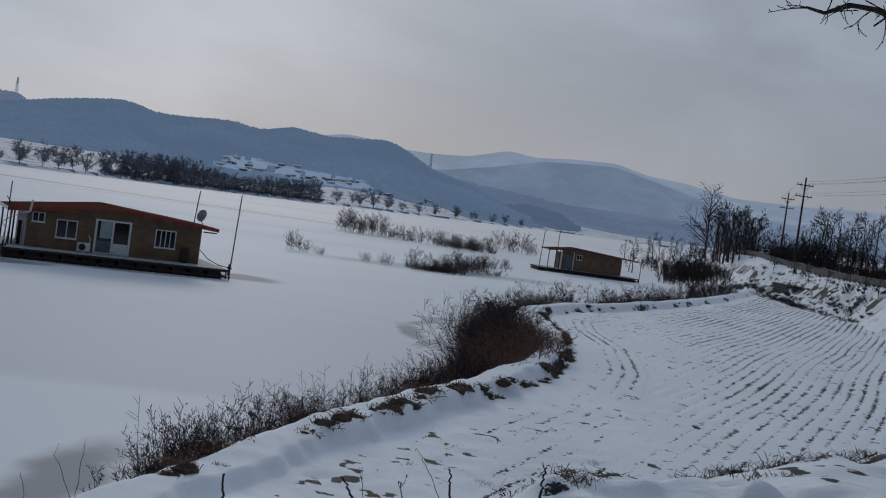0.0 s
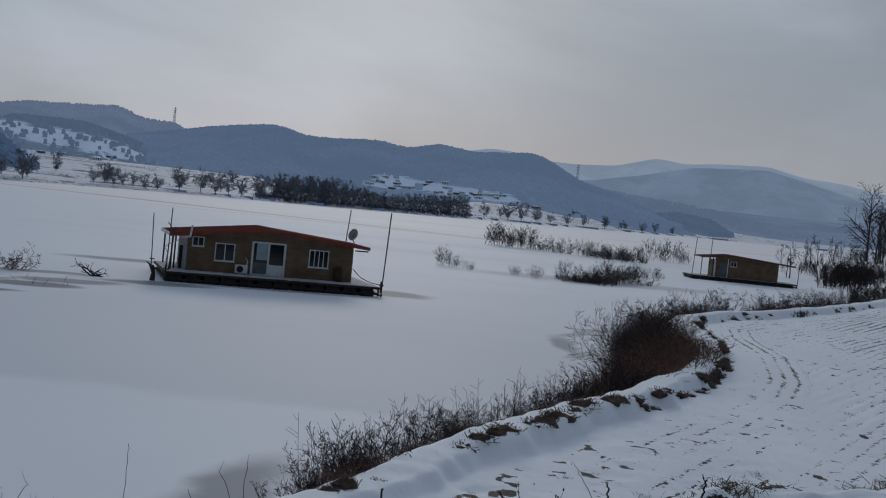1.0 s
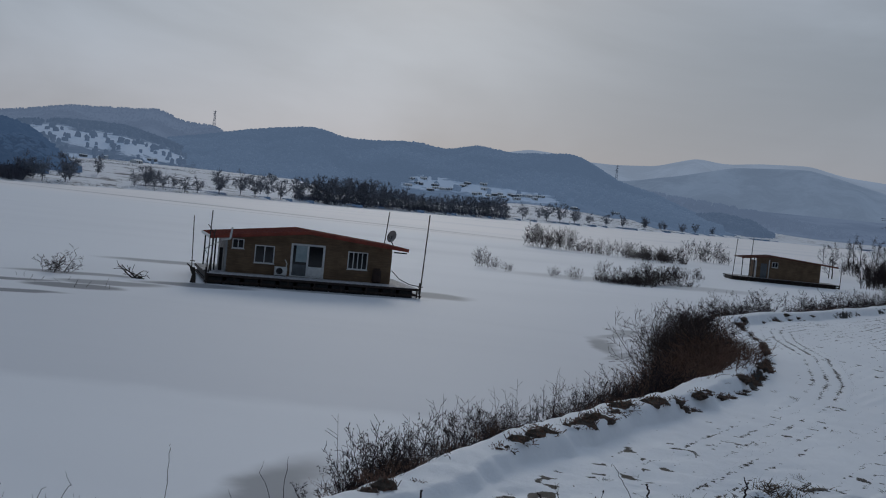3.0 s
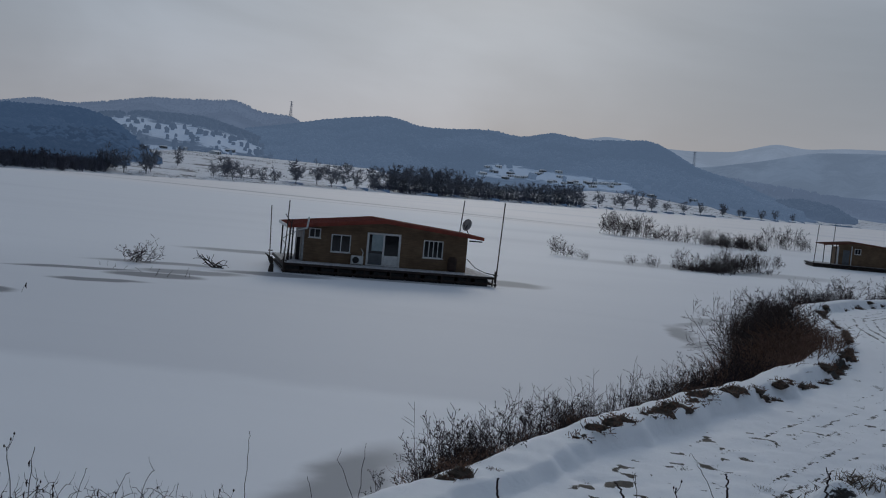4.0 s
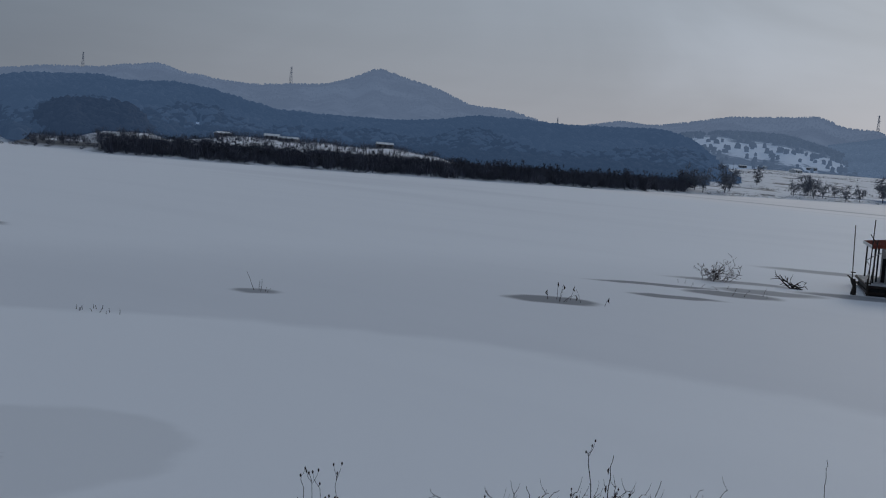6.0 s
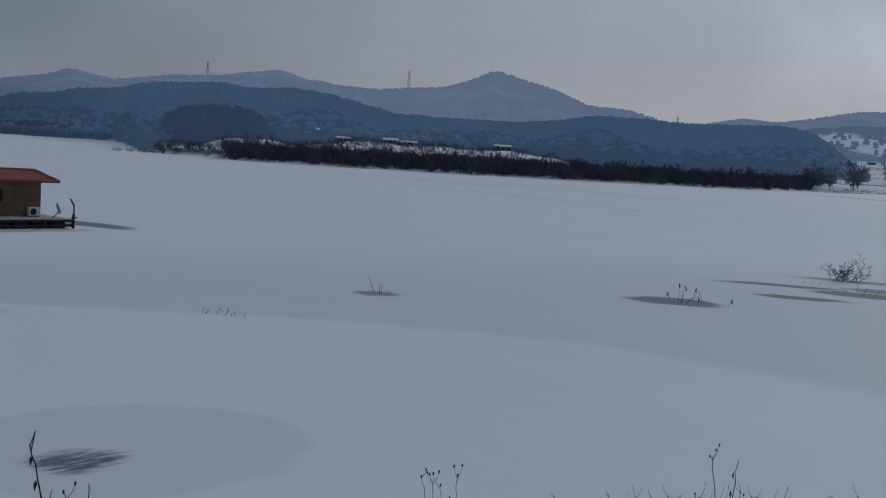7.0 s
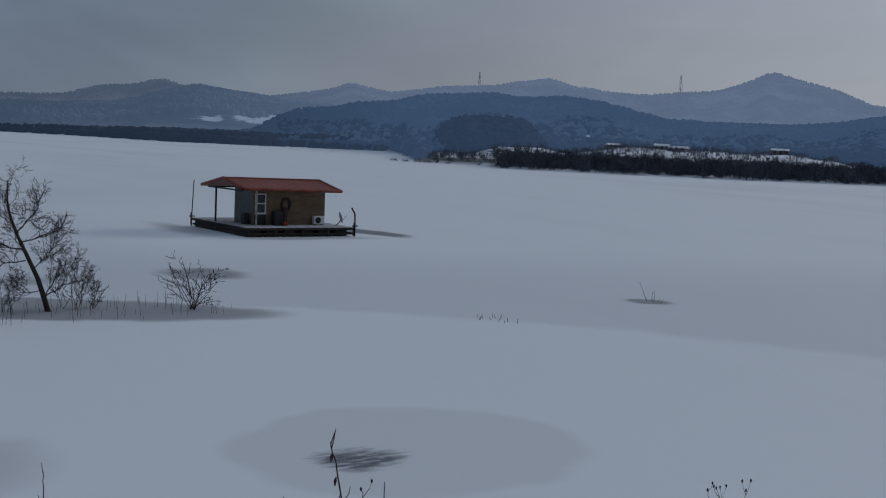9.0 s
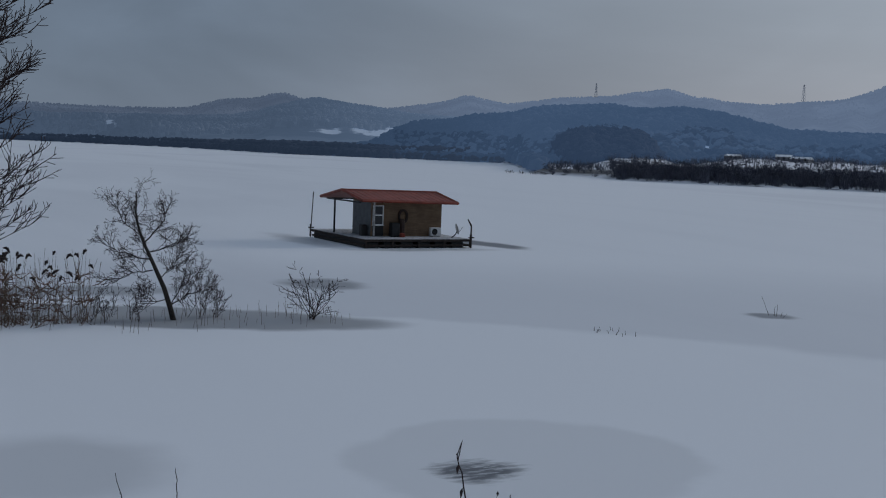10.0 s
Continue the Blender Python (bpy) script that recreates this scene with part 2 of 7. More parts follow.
def build_hill(dark, light, haze, glow_level, snow_amount):
    """Leafless woods on a hill side, blue haze painted as emission, snow where cleared."""
    def build(gr, s, pos):
        clump = gr.noise(gr.stretch(pos, 1, 1, 0.6), 0.0052, 5.0, 0.62, 0.4)
        grain = gr.noise(pos, 0.11, 4.0, 0.65)
        tree = node(gr.t, "ShaderNodeNewGeometry").outputs["Random Per Island"]
        v = gr.math("ADD", gr.math("MULTIPLY", gr.step(clump, 0.34, 0.66), 0.55), gr.math("MULTIPLY", grain, 0.2))
        v = gr.math("ADD", v, gr.math("MULTIPLY", tree, 0.25))
        col = gr.mix(gr.step(v, 0.1, 0.95), rgb(*dark), rgb(*light))
        bare = gr.attr("clearing")
        edge = gr.noise(gr.stretch(pos, 0.7, 0.7, 4.0), 0.06, 6.0, 0.75)
        m = gr.step(gr.math("ADD", gr.math("MULTIPLY", bare, 1.5), gr.math("MULTIPLY", gr.math("SUBTRACT", edge, 0.5), 2.6)), 0.25, 0.75, 0.0, snow_amount)
        col = gr.mix(gr.math("MULTIPLY", m, gr.step(bare, 0.04, 0.3)), col, rgb(0.70, 0.73, 0.78))
        gr.put(s.inputs["Base Color"], col)
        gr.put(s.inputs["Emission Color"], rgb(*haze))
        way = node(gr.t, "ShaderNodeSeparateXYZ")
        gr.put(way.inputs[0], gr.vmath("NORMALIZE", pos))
        gr.put(s.inputs["Emission Strength"], gr.step(way.outputs[0], -0.985, -0.86, 0.55 * glow_level, glow_level))   # painted haze, set weaker away from the sun
    return build


# Each wood or hill glows faintly with its own amount of painted haze.
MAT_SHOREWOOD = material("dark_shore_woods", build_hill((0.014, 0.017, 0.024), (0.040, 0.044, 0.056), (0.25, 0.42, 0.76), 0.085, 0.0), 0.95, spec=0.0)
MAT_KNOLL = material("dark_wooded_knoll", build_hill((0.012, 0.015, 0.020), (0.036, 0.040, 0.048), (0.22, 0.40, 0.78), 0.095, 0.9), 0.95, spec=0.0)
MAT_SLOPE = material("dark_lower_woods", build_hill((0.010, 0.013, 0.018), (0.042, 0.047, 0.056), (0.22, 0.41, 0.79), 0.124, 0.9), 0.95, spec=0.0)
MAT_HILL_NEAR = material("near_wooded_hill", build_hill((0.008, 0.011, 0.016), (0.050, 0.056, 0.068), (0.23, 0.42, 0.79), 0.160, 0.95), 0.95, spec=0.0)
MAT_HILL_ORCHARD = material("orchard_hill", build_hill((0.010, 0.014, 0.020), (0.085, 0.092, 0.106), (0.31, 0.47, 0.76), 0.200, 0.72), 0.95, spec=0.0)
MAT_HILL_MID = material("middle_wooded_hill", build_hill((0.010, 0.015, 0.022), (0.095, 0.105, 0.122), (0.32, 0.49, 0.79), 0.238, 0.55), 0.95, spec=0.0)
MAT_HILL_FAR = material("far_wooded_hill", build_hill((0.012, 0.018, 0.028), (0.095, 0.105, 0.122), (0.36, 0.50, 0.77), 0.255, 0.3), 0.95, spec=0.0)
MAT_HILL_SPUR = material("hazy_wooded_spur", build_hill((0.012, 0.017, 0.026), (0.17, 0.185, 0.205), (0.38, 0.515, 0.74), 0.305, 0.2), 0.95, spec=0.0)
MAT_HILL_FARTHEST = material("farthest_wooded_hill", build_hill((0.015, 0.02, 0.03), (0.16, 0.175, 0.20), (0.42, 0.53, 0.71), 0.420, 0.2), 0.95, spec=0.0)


def build_farland(gr, s, pos):
    f = gr.noise(gr.stretch(pos, 0.02, 0.05, 1.0), 1.0, 5.0, 0.6)
    f2 = gr.noise(pos, 0.25, 4.0, 0.6)
    v = gr.step(gr.math("ADD", gr.math("MULTIPLY", f, 0.7), gr.math("MULTIPLY", f2, 0.3)), 0.53, 0.62)
    # the soil value here is the dark ground below the shore thicket
    v = gr.math("MAXIMUM", v, gr.attr("soil"))
    gr.put(s.inputs["Base Color"], gr.mix(v, rgb(0.72, 0.74, 0.79), rgb(0.08, 0.085, 0.095)))
    gr.put(s.inputs["Normal"], gr.bump(f2, 0.4, 0.5))


MAT_FARLAND = material("snowy_far_fields", build_farland, 0.85)
MAT_BARK = simple("grey_bark", (0.022, 0.018, 0.016), (0.06, 0.05, 0.043), 9.0, 0.9)
MAT_TWIG = simple("dark_twigs", (0.020, 0.014, 0.015), (0.048, 0.033, 0.032), 4.0, 0.9, bump=0)
# Far twigs: bark colour lifted towards blue-grey to stand in for haze.
MAT_GROVE = simple("hazed_grey_grove_twigs", (0.150, 0.160, 0.190), (0.235, 0.245, 0.275), 0.4, 0.95, bump=0, random_tint=0.4, spec=0.1)
MAT_THICKET = simple("hazed_dark_thicket_twigs", (0.078, 0.083, 0.110), (0.150, 0.156, 0.190), 0.4, 0.95, bump=0, spec=0.1)
MAT_ROOFSNOW = simple("roof_snow", (0.78, 0.80, 0.84), (0.86, 0.88, 0.91), 0.6, 0.8, bump=0)
MAT_BUSH = simple("brown_bush_twigs", (0.040, 0.028, 0.026), (0.090, 0.064, 0.058), 3.0, 0.9, bump=0)
MAT_RUST = simple("rust_brown_weeds", (0.085, 0.050, 0.038), (0.215, 0.125, 0.088), 3.0, 0.9, bump=0)
MAT_REED = simple("dry_reed", (0.075, 0.056, 0.040), (0.165, 0.122, 0.084), 5.0, 0.9, bump=0)
MAT_ROOF = simple("weathered_red_roof", (0.17, 0.034, 0.022), (0.30, 0.062, 0.038), 1.6, 0.55, bump=0.3)
MAT_ROOF_BROWN = simple("weathered_brown_roof", (0.10, 0.035, 0.025), (0.19, 0.07, 0.045), 1.6, 0.6, bump=0.3)
MAT_WHITE = simple("white_frame_paint", (0.62, 0.62, 0.615), (0.78, 0.78, 0.77), 5.0, 0.5)
MAT_STEEL = simple("rusty_steel_pole", (0.03, 0.026, 0.024), (0.08, 0.06, 0.05), 12.0, 0.6, metal=0.3)
MAT_DECK = simple("dark_wet_timber", (0.02, 0.016, 0.014), (0.065, 0.045, 0.038), 5.0, 0.75)
MAT_DECK_TOP = simple("snow_dusted_boards", (0.28, 0.28, 0.29), (0.62, 0.63, 0.66), 3.0, 0.8)
MAT_GUARD = simple("weathered_guard_concrete", (0.05, 0.05, 0.054), (0.11, 0.11, 0.115), 1.2, 0.85)
MAT_CONCRETE = simple("grey_concrete", (0.16, 0.16, 0.165), (0.27, 0.27, 0.275), 2.0, 0.85)
MAT_ASPHALT = simple("wet_asphalt", (0.035, 0.036, 0.04), (0.07, 0.07, 0.075), 2.0, 0.6)
MAT_DARK = simple("dark_plastic", (0.012, 0.012, 0.013), (0.03, 0.03, 0.032), 8.0, 0.5)
MAT_GREYMETAL = simple("grey_dish_metal", (0.30, 0.31, 0.32), (0.42, 0.43, 0.44), 6.0, 0.45)
MAT_SOIL = simple("dark_clay_soil", (0.035, 0.026, 0.021), (0.10, 0.075, 0.058), 7.0, 0.95, bump=0.8, dist=0.04)
MAT_STONE = simple("dark_boulder", (0.05, 0.048, 0.047), (0.12, 0.115, 0.11), 2.5, 0.9, bump=0.6, dist=0.05)


def build_wall(gr, s, pos):
    """Log-look siding panels, ochre brown."""
    f = gr.noise(pos, 1.3, 5.0, 0.6)
    grain = gr.noise(gr.stretch(pos, 1.5, 1.5, 22.0), 1.0, 4.0, 0.6)
    v = gr.math("ADD", gr.math("MULTIPLY", f, 0.5), gr.math("MULTIPLY", grain, 0.5))
    gr.put(s.inputs["Base Color"], gr.mix(gr.step(v, 0.35, 0.68), rgb(0.135, 0.086, 0.052), rgb(0.235, 0.155, 0.092)))
    gr.put(s.inputs["Normal"], gr.bump(grain, 0.3, 0.01))


MAT_WALL = material("ochre_brown_siding", build_wall, 0.7)


def build_glass(gr, s, pos):
    gr.put(s.inputs["Base Color"], rgb(0.012, 0.014, 0.017))


MAT_GLASS = material("dark_window_glass", build_glass, 0.08, spec=0.5)
# Pale blue for a pane: the sky's reflection put into its colour.
MAT_SKYPANE = simple("sky_painted_pane", (0.30, 0.38, 0.40), (0.42, 0.50, 0.51), 3.0, 0.9)

MAT_PALEBOARD = simple("pale_weathered_board", (0.20, 0.19, 0.18), (0.48, 0.46, 0.44), 2.2, 0.8)
MAT_GREYPANEL = simple("dull_grey_panel", (0.10, 0.11, 0.12), (0.16, 0.17, 0.18), 3.0, 0.6)
MAT_RUSTTANK = simple("rusty_brown_tank", (0.03, 0.02, 0.017), (0.07, 0.042, 0.034), 3.0, 0.7)


# ---- mesh helpers ----
def link_mesh(name, verts, faces, mat, parent=None, label="", smooth=False, attrs=None):
    me = bpy.data.meshes.new(name)
    me.from_pydata(np.asarray(verts, dtype=float).tolist() if not isinstance(verts, list) else verts, [],
                   faces if isinstance(faces, list) else faces.tolist())
    if attrs:
        for key, values in attrs.items():
            me.attributes.new(key, "FLOAT", "POINT").data.foreach_set("value", np.asarray(values, dtype=np.float32).ravel())
    me.materials.append(mat)
    if smooth:
        me.shade_smooth()
    me.update()
    ob = new(name, me)
    if parent is not None:
        ob.parent = parent
    if label:
        ob["label"] = label
    return ob


def part(name, bm, mat, parent=None, label="", smooth=False):
    """Link a bmesh as one mesh object under a thing or a part."""
    me = bpy.data.meshes.new(name)
    bmesh.ops.recalc_face_normals(bm, faces=bm.faces)
    bm.to_mesh(me)
    bm.free()
    me.materials.append(mat)
    if smooth:
        me.shade_smooth()
    ob = new(name, me)
    if parent is not None:
        ob.parent = parent
    if label:
        ob["label"] = label
    return ob


def thing(name, m, label, category, group="", kind=""):
    ob = new(name)
    ob.empty_display_size = 0.2
    ob.matrix_world = m
    return tagged(ob, label, category, group, kind)


def box(bm, x0, x1, y0, y1, z0, z1, bevel=0.0):
    made = bmesh.ops.create_cube(bm, size=1.0)["verts"]
    for v in made:
        v.co = Vector((x0 + (v.co.x + 0.5) * (x1 - x0), y0 + (v.co.y + 0.5) * (y1 - y0), z0 + (v.co.z + 0.5) * (z1 - z0)))
    if bevel:
        edges = list({e for v in made for e in v.link_edges})
        bmesh.ops.bevel(bm, geom=edges, offset=bevel, segments=1, affect="EDGES")
    return bm


def boxes(*rows, bevel=0.0):
    bm = bmesh.new()
    for r in rows:
        box(bm, *r, bevel=bevel)
    return bm


def tubes(segs, sides=4):
    """Verts and faces of tapered tubes; segs rows of x0 y0 z0 x1 y1 z1 r0 r1."""
    s = np.asarray(segs, dtype=float)
    a, b = s[:, :3], s[:, 3:6]
    d = b - a
    d /= np.linalg.norm(d, axis=1, keepdims=True) + 1e-9
    ref = np.where(np.abs(d[:, 2:3]) < 0.9, np.array([[0, 0, 1.0]]), np.array([[1.0, 0, 0]]))
    u = np.cross(d, ref)
    u /= np.linalg.norm(u, axis=1, keepdims=True) + 1e-9
    w = np.cross(d, u)
    ring = []
    for k in range(sides):
        c, q = math.cos(2 * math.pi * k / sides), math.sin(2 * math.pi * k / sides)
        ring.append((u * c + w * q)[:, None, :])
    ring = np.concatenate(ring, 1)
    low = a[:, None, :] + ring * s[:, 6][:, None, None]
    top = b[:, None, :] + ring * s[:, 7][:, None, None]
    verts = np.concatenate([low, top], 1).reshape(-1, 3)
    base = np.arange(len(s))[:, None] * (2 * sides)
    faces = []
    for k in range(sides):
        j = (k + 1) % sides
        faces.append(np.concatenate([base + k, base + j, base + sides + j, base + sides + k], 1))
    return verts, np.concatenate(faces, 0)


def blades(segs, seed=1):
    """Fine twigs as narrow strips, one for each row of x0 y0 z0 x1 y1 z1 r0 r1."""
    s = np.asarray(segs, dtype=float)
    r = np.random.default_rng(seed).normal(0, 1, (len(s), 3))
    d = s[:, 3:6] - s[:, :3]
    u = np.cross(d, r)
    u /= np.linalg.norm(u, axis=1, keepdims=True) + 1e-9
    v = np.stack([s[:, :3] - u * s[:, 6:7], s[:, :3] + u * s[:, 6:7], s[:, 3:6] + u * s[:, 7:8], s[:, 3:6] - u * s[:, 7:8]], 1).reshape(-1, 3)
    return v, np.arange(len(s) * 4).reshape(-1, 4)


def cane(pts, radii, sides=5):
    """One unbroken tapered stem through the points."""
    p = np.asarray(pts, dtype=float)
    d = np.gradient(p, axis=0)
    d /= np.linalg.norm(d, axis=1, keepdims=True) + 1e-9
    u = np.cross(d, (0.3, 0.9, 0.1))
    u /= np.linalg.norm(u, axis=1, keepdims=True) + 1e-9
    w = np.cross(d, u)
    a = 2 * math.pi * np.arange(sides) / sides
    r = np.asarray(radii, dtype=float)[:, None, None]
    v = p[:, None, :] + r * (u[:, None, :] * np.cos(a)[None, :, None] + w[:, None, :] * np.sin(a)[None, :, None])
    n = len(p)
    faces = [(i * sides + j, i * sides + (j + 1) % sides, (i + 1) * sides + (j + 1) % sides, (i + 1) * sides + j) for i in range(n - 1) for j in range(sides)]
    faces += [tuple(range(sides))[::-1], tuple((n - 1) * sides + j for j in range(sides))]
    return [tuple(q) for q in v.reshape(-1, 3)], faces


def branch(out, rng, p, d, length, r, level, wobble, lift, kids, thin, ratio, first=0.25):
    """Grow one limb as a chain of tapered pieces, then its side limbs."""
    n = 5 if level > 1 else 3
    p, d = np.array(p, float), np.array(d, float)
    step = length / n
    nodes = []
    for i in range(n):
        d = d + rng.normal(0, wobble, 3) + np.array([0, 0, lift])
        d /= np.linalg.norm(d)
        q = p + d * step
        r2 = max(thin, r * (1 - 0.75 * (i + 1) / n))
        r1 = max(thin, r * (1 - 0.75 * i / n))
        out.append((*p, *q, r1, r2))
        nodes.append((p, q, d.copy(), r1))
        p = q
    if level == 0:
        return
    for j in range(kids[level - 1]):
        f = first + (1 - first) * (j + rng.random()) / kids[level - 1]
        k = min(n - 1, int(f * n))
        a, b, dd, rr = nodes[k]
        t = f * n - k
        side = rng.normal(0, 1, 3)
        side -= side.dot(dd) * dd
        side /= np.linalg.norm(side) + 1e-9
        spread = rng.uniform(0.55, 1.0)
        nd = dd * (1 - 0.45 * spread) + side * spread
        nd /= np.linalg.norm(nd)
        branch(out, rng, a + (b - a) * min(1, max(0, t)), nd, length * ratio * rng.uniform(0.7, 1.15) * (1.15 - 0.5 * f),
               rr * 0.6, level - 1, wobble * 1.15, lift, kids, thin, ratio)


def bare_tree(name, seed, height, label, trunk_r=0.16, levels=3, kids=(5, 6, 9), thin=0.012, lean=(0, 0), ratio=0.55,
              m=None, twig=None, wobble=0.12, lift=0.05, first=0.25):
    """A leafless tree: tapered trunk, limbs and a crown of twigs."""
    rng = np.random.default_rng(seed)
    segs = []
    branch(segs, rng, (0, 0, -0.15), (lean[0], lean[1], 1.0), height * 0.8, trunk_r, levels, wobble, lift, kids, thin, ratio, first)
    trunk, crown = segs[:5], segs[5:]
    t = thing(name, m or Matrix.Identity(4), label, "tree", "leafless trees")
    link_mesh("trunk", *tubes(trunk, 6), MAT_BARK if twig is None else twig, t, smooth=True)
    crown = np.array(crown)
    fine = crown[:, 6] <= thin * 1.6
    v1, f1 = tubes(crown[~fine], 3)
    v2, f2 = blades(crown[fine], seed)
    v1, f1 = np.asarray(v1), np.asarray(f1)
    link_mesh("crown", list(map(tuple, v1)) + list(map(tuple, v2)), [tuple(q) for q in f1] + [tuple(q) for q in f2 + len(v1)], twig or MAT_TWIG, t)
    return t


def shrub(name, seed, height, width, label, stems=26, kids=(4, 6), thin=0.006, mat=None, m=None, droop=0.0, group="bank shrubs", leaf=0.0, spread=0.35, wobble=0.075):
    """A leafless thicket: many stems out of the ground with side twigs."""
    rng = np.random.default_rng(seed)
    stem_list, twig_list = [], []
    for i in range(stems):
        a = rng.uniform(0, 2 * math.pi)
        rr = width * 0.5 * math.sqrt(rng.random())
        segs = []
        lean = rng.normal(0, spread, 2)
        branch(segs, rng, (rr * math.cos(a), rr * math.sin(a), -0.05), (lean[0], lean[1], 1.0), height * rng.uniform(0.5, 1.12),
               height * 0.006 + 0.003, len(kids), wobble, 0.11 - droop, kids, thin, 0.5, 0.12)
        stem_list += segs[:5]
        twig_list += segs[5:]
    t = thing(name, m or Matrix.Identity(4), label, "shrub", group)
    tagged(link_mesh("undergrowth", *tubes(stem_list, 4 if stems < 60 else 3), mat or MAT_TWIG, t), kind="stuff")
    if leaf:
        tips = np.array(twig_list)
        pick = tips[rng.random(len(tips)) < 0.30]
        spot = pick[:, 3:6]
        way = rng.normal(0, 1, spot.shape) * leaf
        twig_list = list(map(tuple, tips)) + list(map(tuple, np.concatenate([spot, spot + way, np.full((len(spot), 1), leaf * 0.5), np.full((len(spot), 1), leaf * 0.25)], 1)))
    tagged(link_mesh("crown", *blades(twig_list, seed), mat or MAT_TWIG, t), kind="stuff")
    return t


# ---- the lie of the land ----
def seg_dist(x, y, line):
    """Distance to a polyline, and on which side (left of its way: plus)."""
    best = np.full(x.shape, 1e9)
    side = np.zeros(x.shape)
    for (ax, ay), (bx, by) in zip(line[:-1], line[1:]):
        dx, dy = bx - ax, by - ay
        ll = dx * dx + dy * dy
        t = np.clip(((x - ax) * dx + (y - ay) * dy) / ll, 0, 1)
        d = np.hypot(x - ax - t * dx, y - ay - t * dy)
        cr = dx * (y - ay) - dy * (x - ax)
        near = d < best
        side = np.where(near, np.sign(cr), side)
        best = np.where(near, d, best)
    return best, side


def smooth(v, lo, hi):
    t = np.clip((v - lo) / (hi - lo), 0, 1)
    return t * t * (3 - 2 * t)


def lattice(x, y, scale, seed):
    """Smooth value noise on the plan, 0 to 1."""
    gx, gy = x / scale, y / scale
    ix, iy = np.floor(gx).astype(np.int64), np.floor(gy).astype(np.int64)
    fx, fy = gx - ix, gy - iy
    fx, fy = fx * fx * (3 - 2 * fx), fy * fy * (3 - 2 * fy)

    def h(a, b):
        n = (a * 374761393 + b * 668265263 + seed * 974711) & 0x7FFFFFFF
        n = ((n ^ (n >> 13)) * 1274126177) & 0x7FFFFFFF
        return ((n ^ (n >> 16)) & 0xFFFF) / 65535.0
    return ((h(ix, iy) * (1 - fx) + h(ix + 1, iy) * fx) * (1 - fy) + (h(ix, iy + 1) * (1 - fx) + h(ix + 1, iy + 1) * fx) * fy)


def rough(x, y, scale, seed, octaves=4):
    total, amp, s = 0, 0.5, 0
    for k in range(octaves):
        total = total + lattice(x, y, scale / 2 ** k, seed + k) * amp
        s += amp
        amp *= 0.5
    return total / s


# the edge of the ploughed field above the lake, going away from the camera
CREST = [(-7.2, 8.0), (-5.6, 15.5), (-5.0, 18.4), (-4.3, 20.6), (-3.6, 22.6), (-2.5, 26.4), (-1.7, 28.4), (-0.7, 31.4), (0.8, 35.1),
         (2.8, 40.6), (4.0, 46.0), (4.7, 54.0), (4.4, 62.0), (4.9, 69.0), (8.4, 77.4), (13.4, 85.9), (21.1, 104.0), (29.0, 124.0),
         (36.0, 144.0), (42.0, 162.0), (50.0, 200.0), (62.0, 300.0), (170.0, 900.0)]
# the middle of the road on its embankment
ROAD = [(-30.0, -40.0), (4.0, -1.0), (16.0, 14.0), (36.0, 60.0), (48.5, 112.0), (53.0, 162.0), (56.0, 190.0), (62.0, 230.0), (84.0, 320.0), (160.0, 640.0)]
ROAD_Z = 4.75
FIELD_Z = 1.2


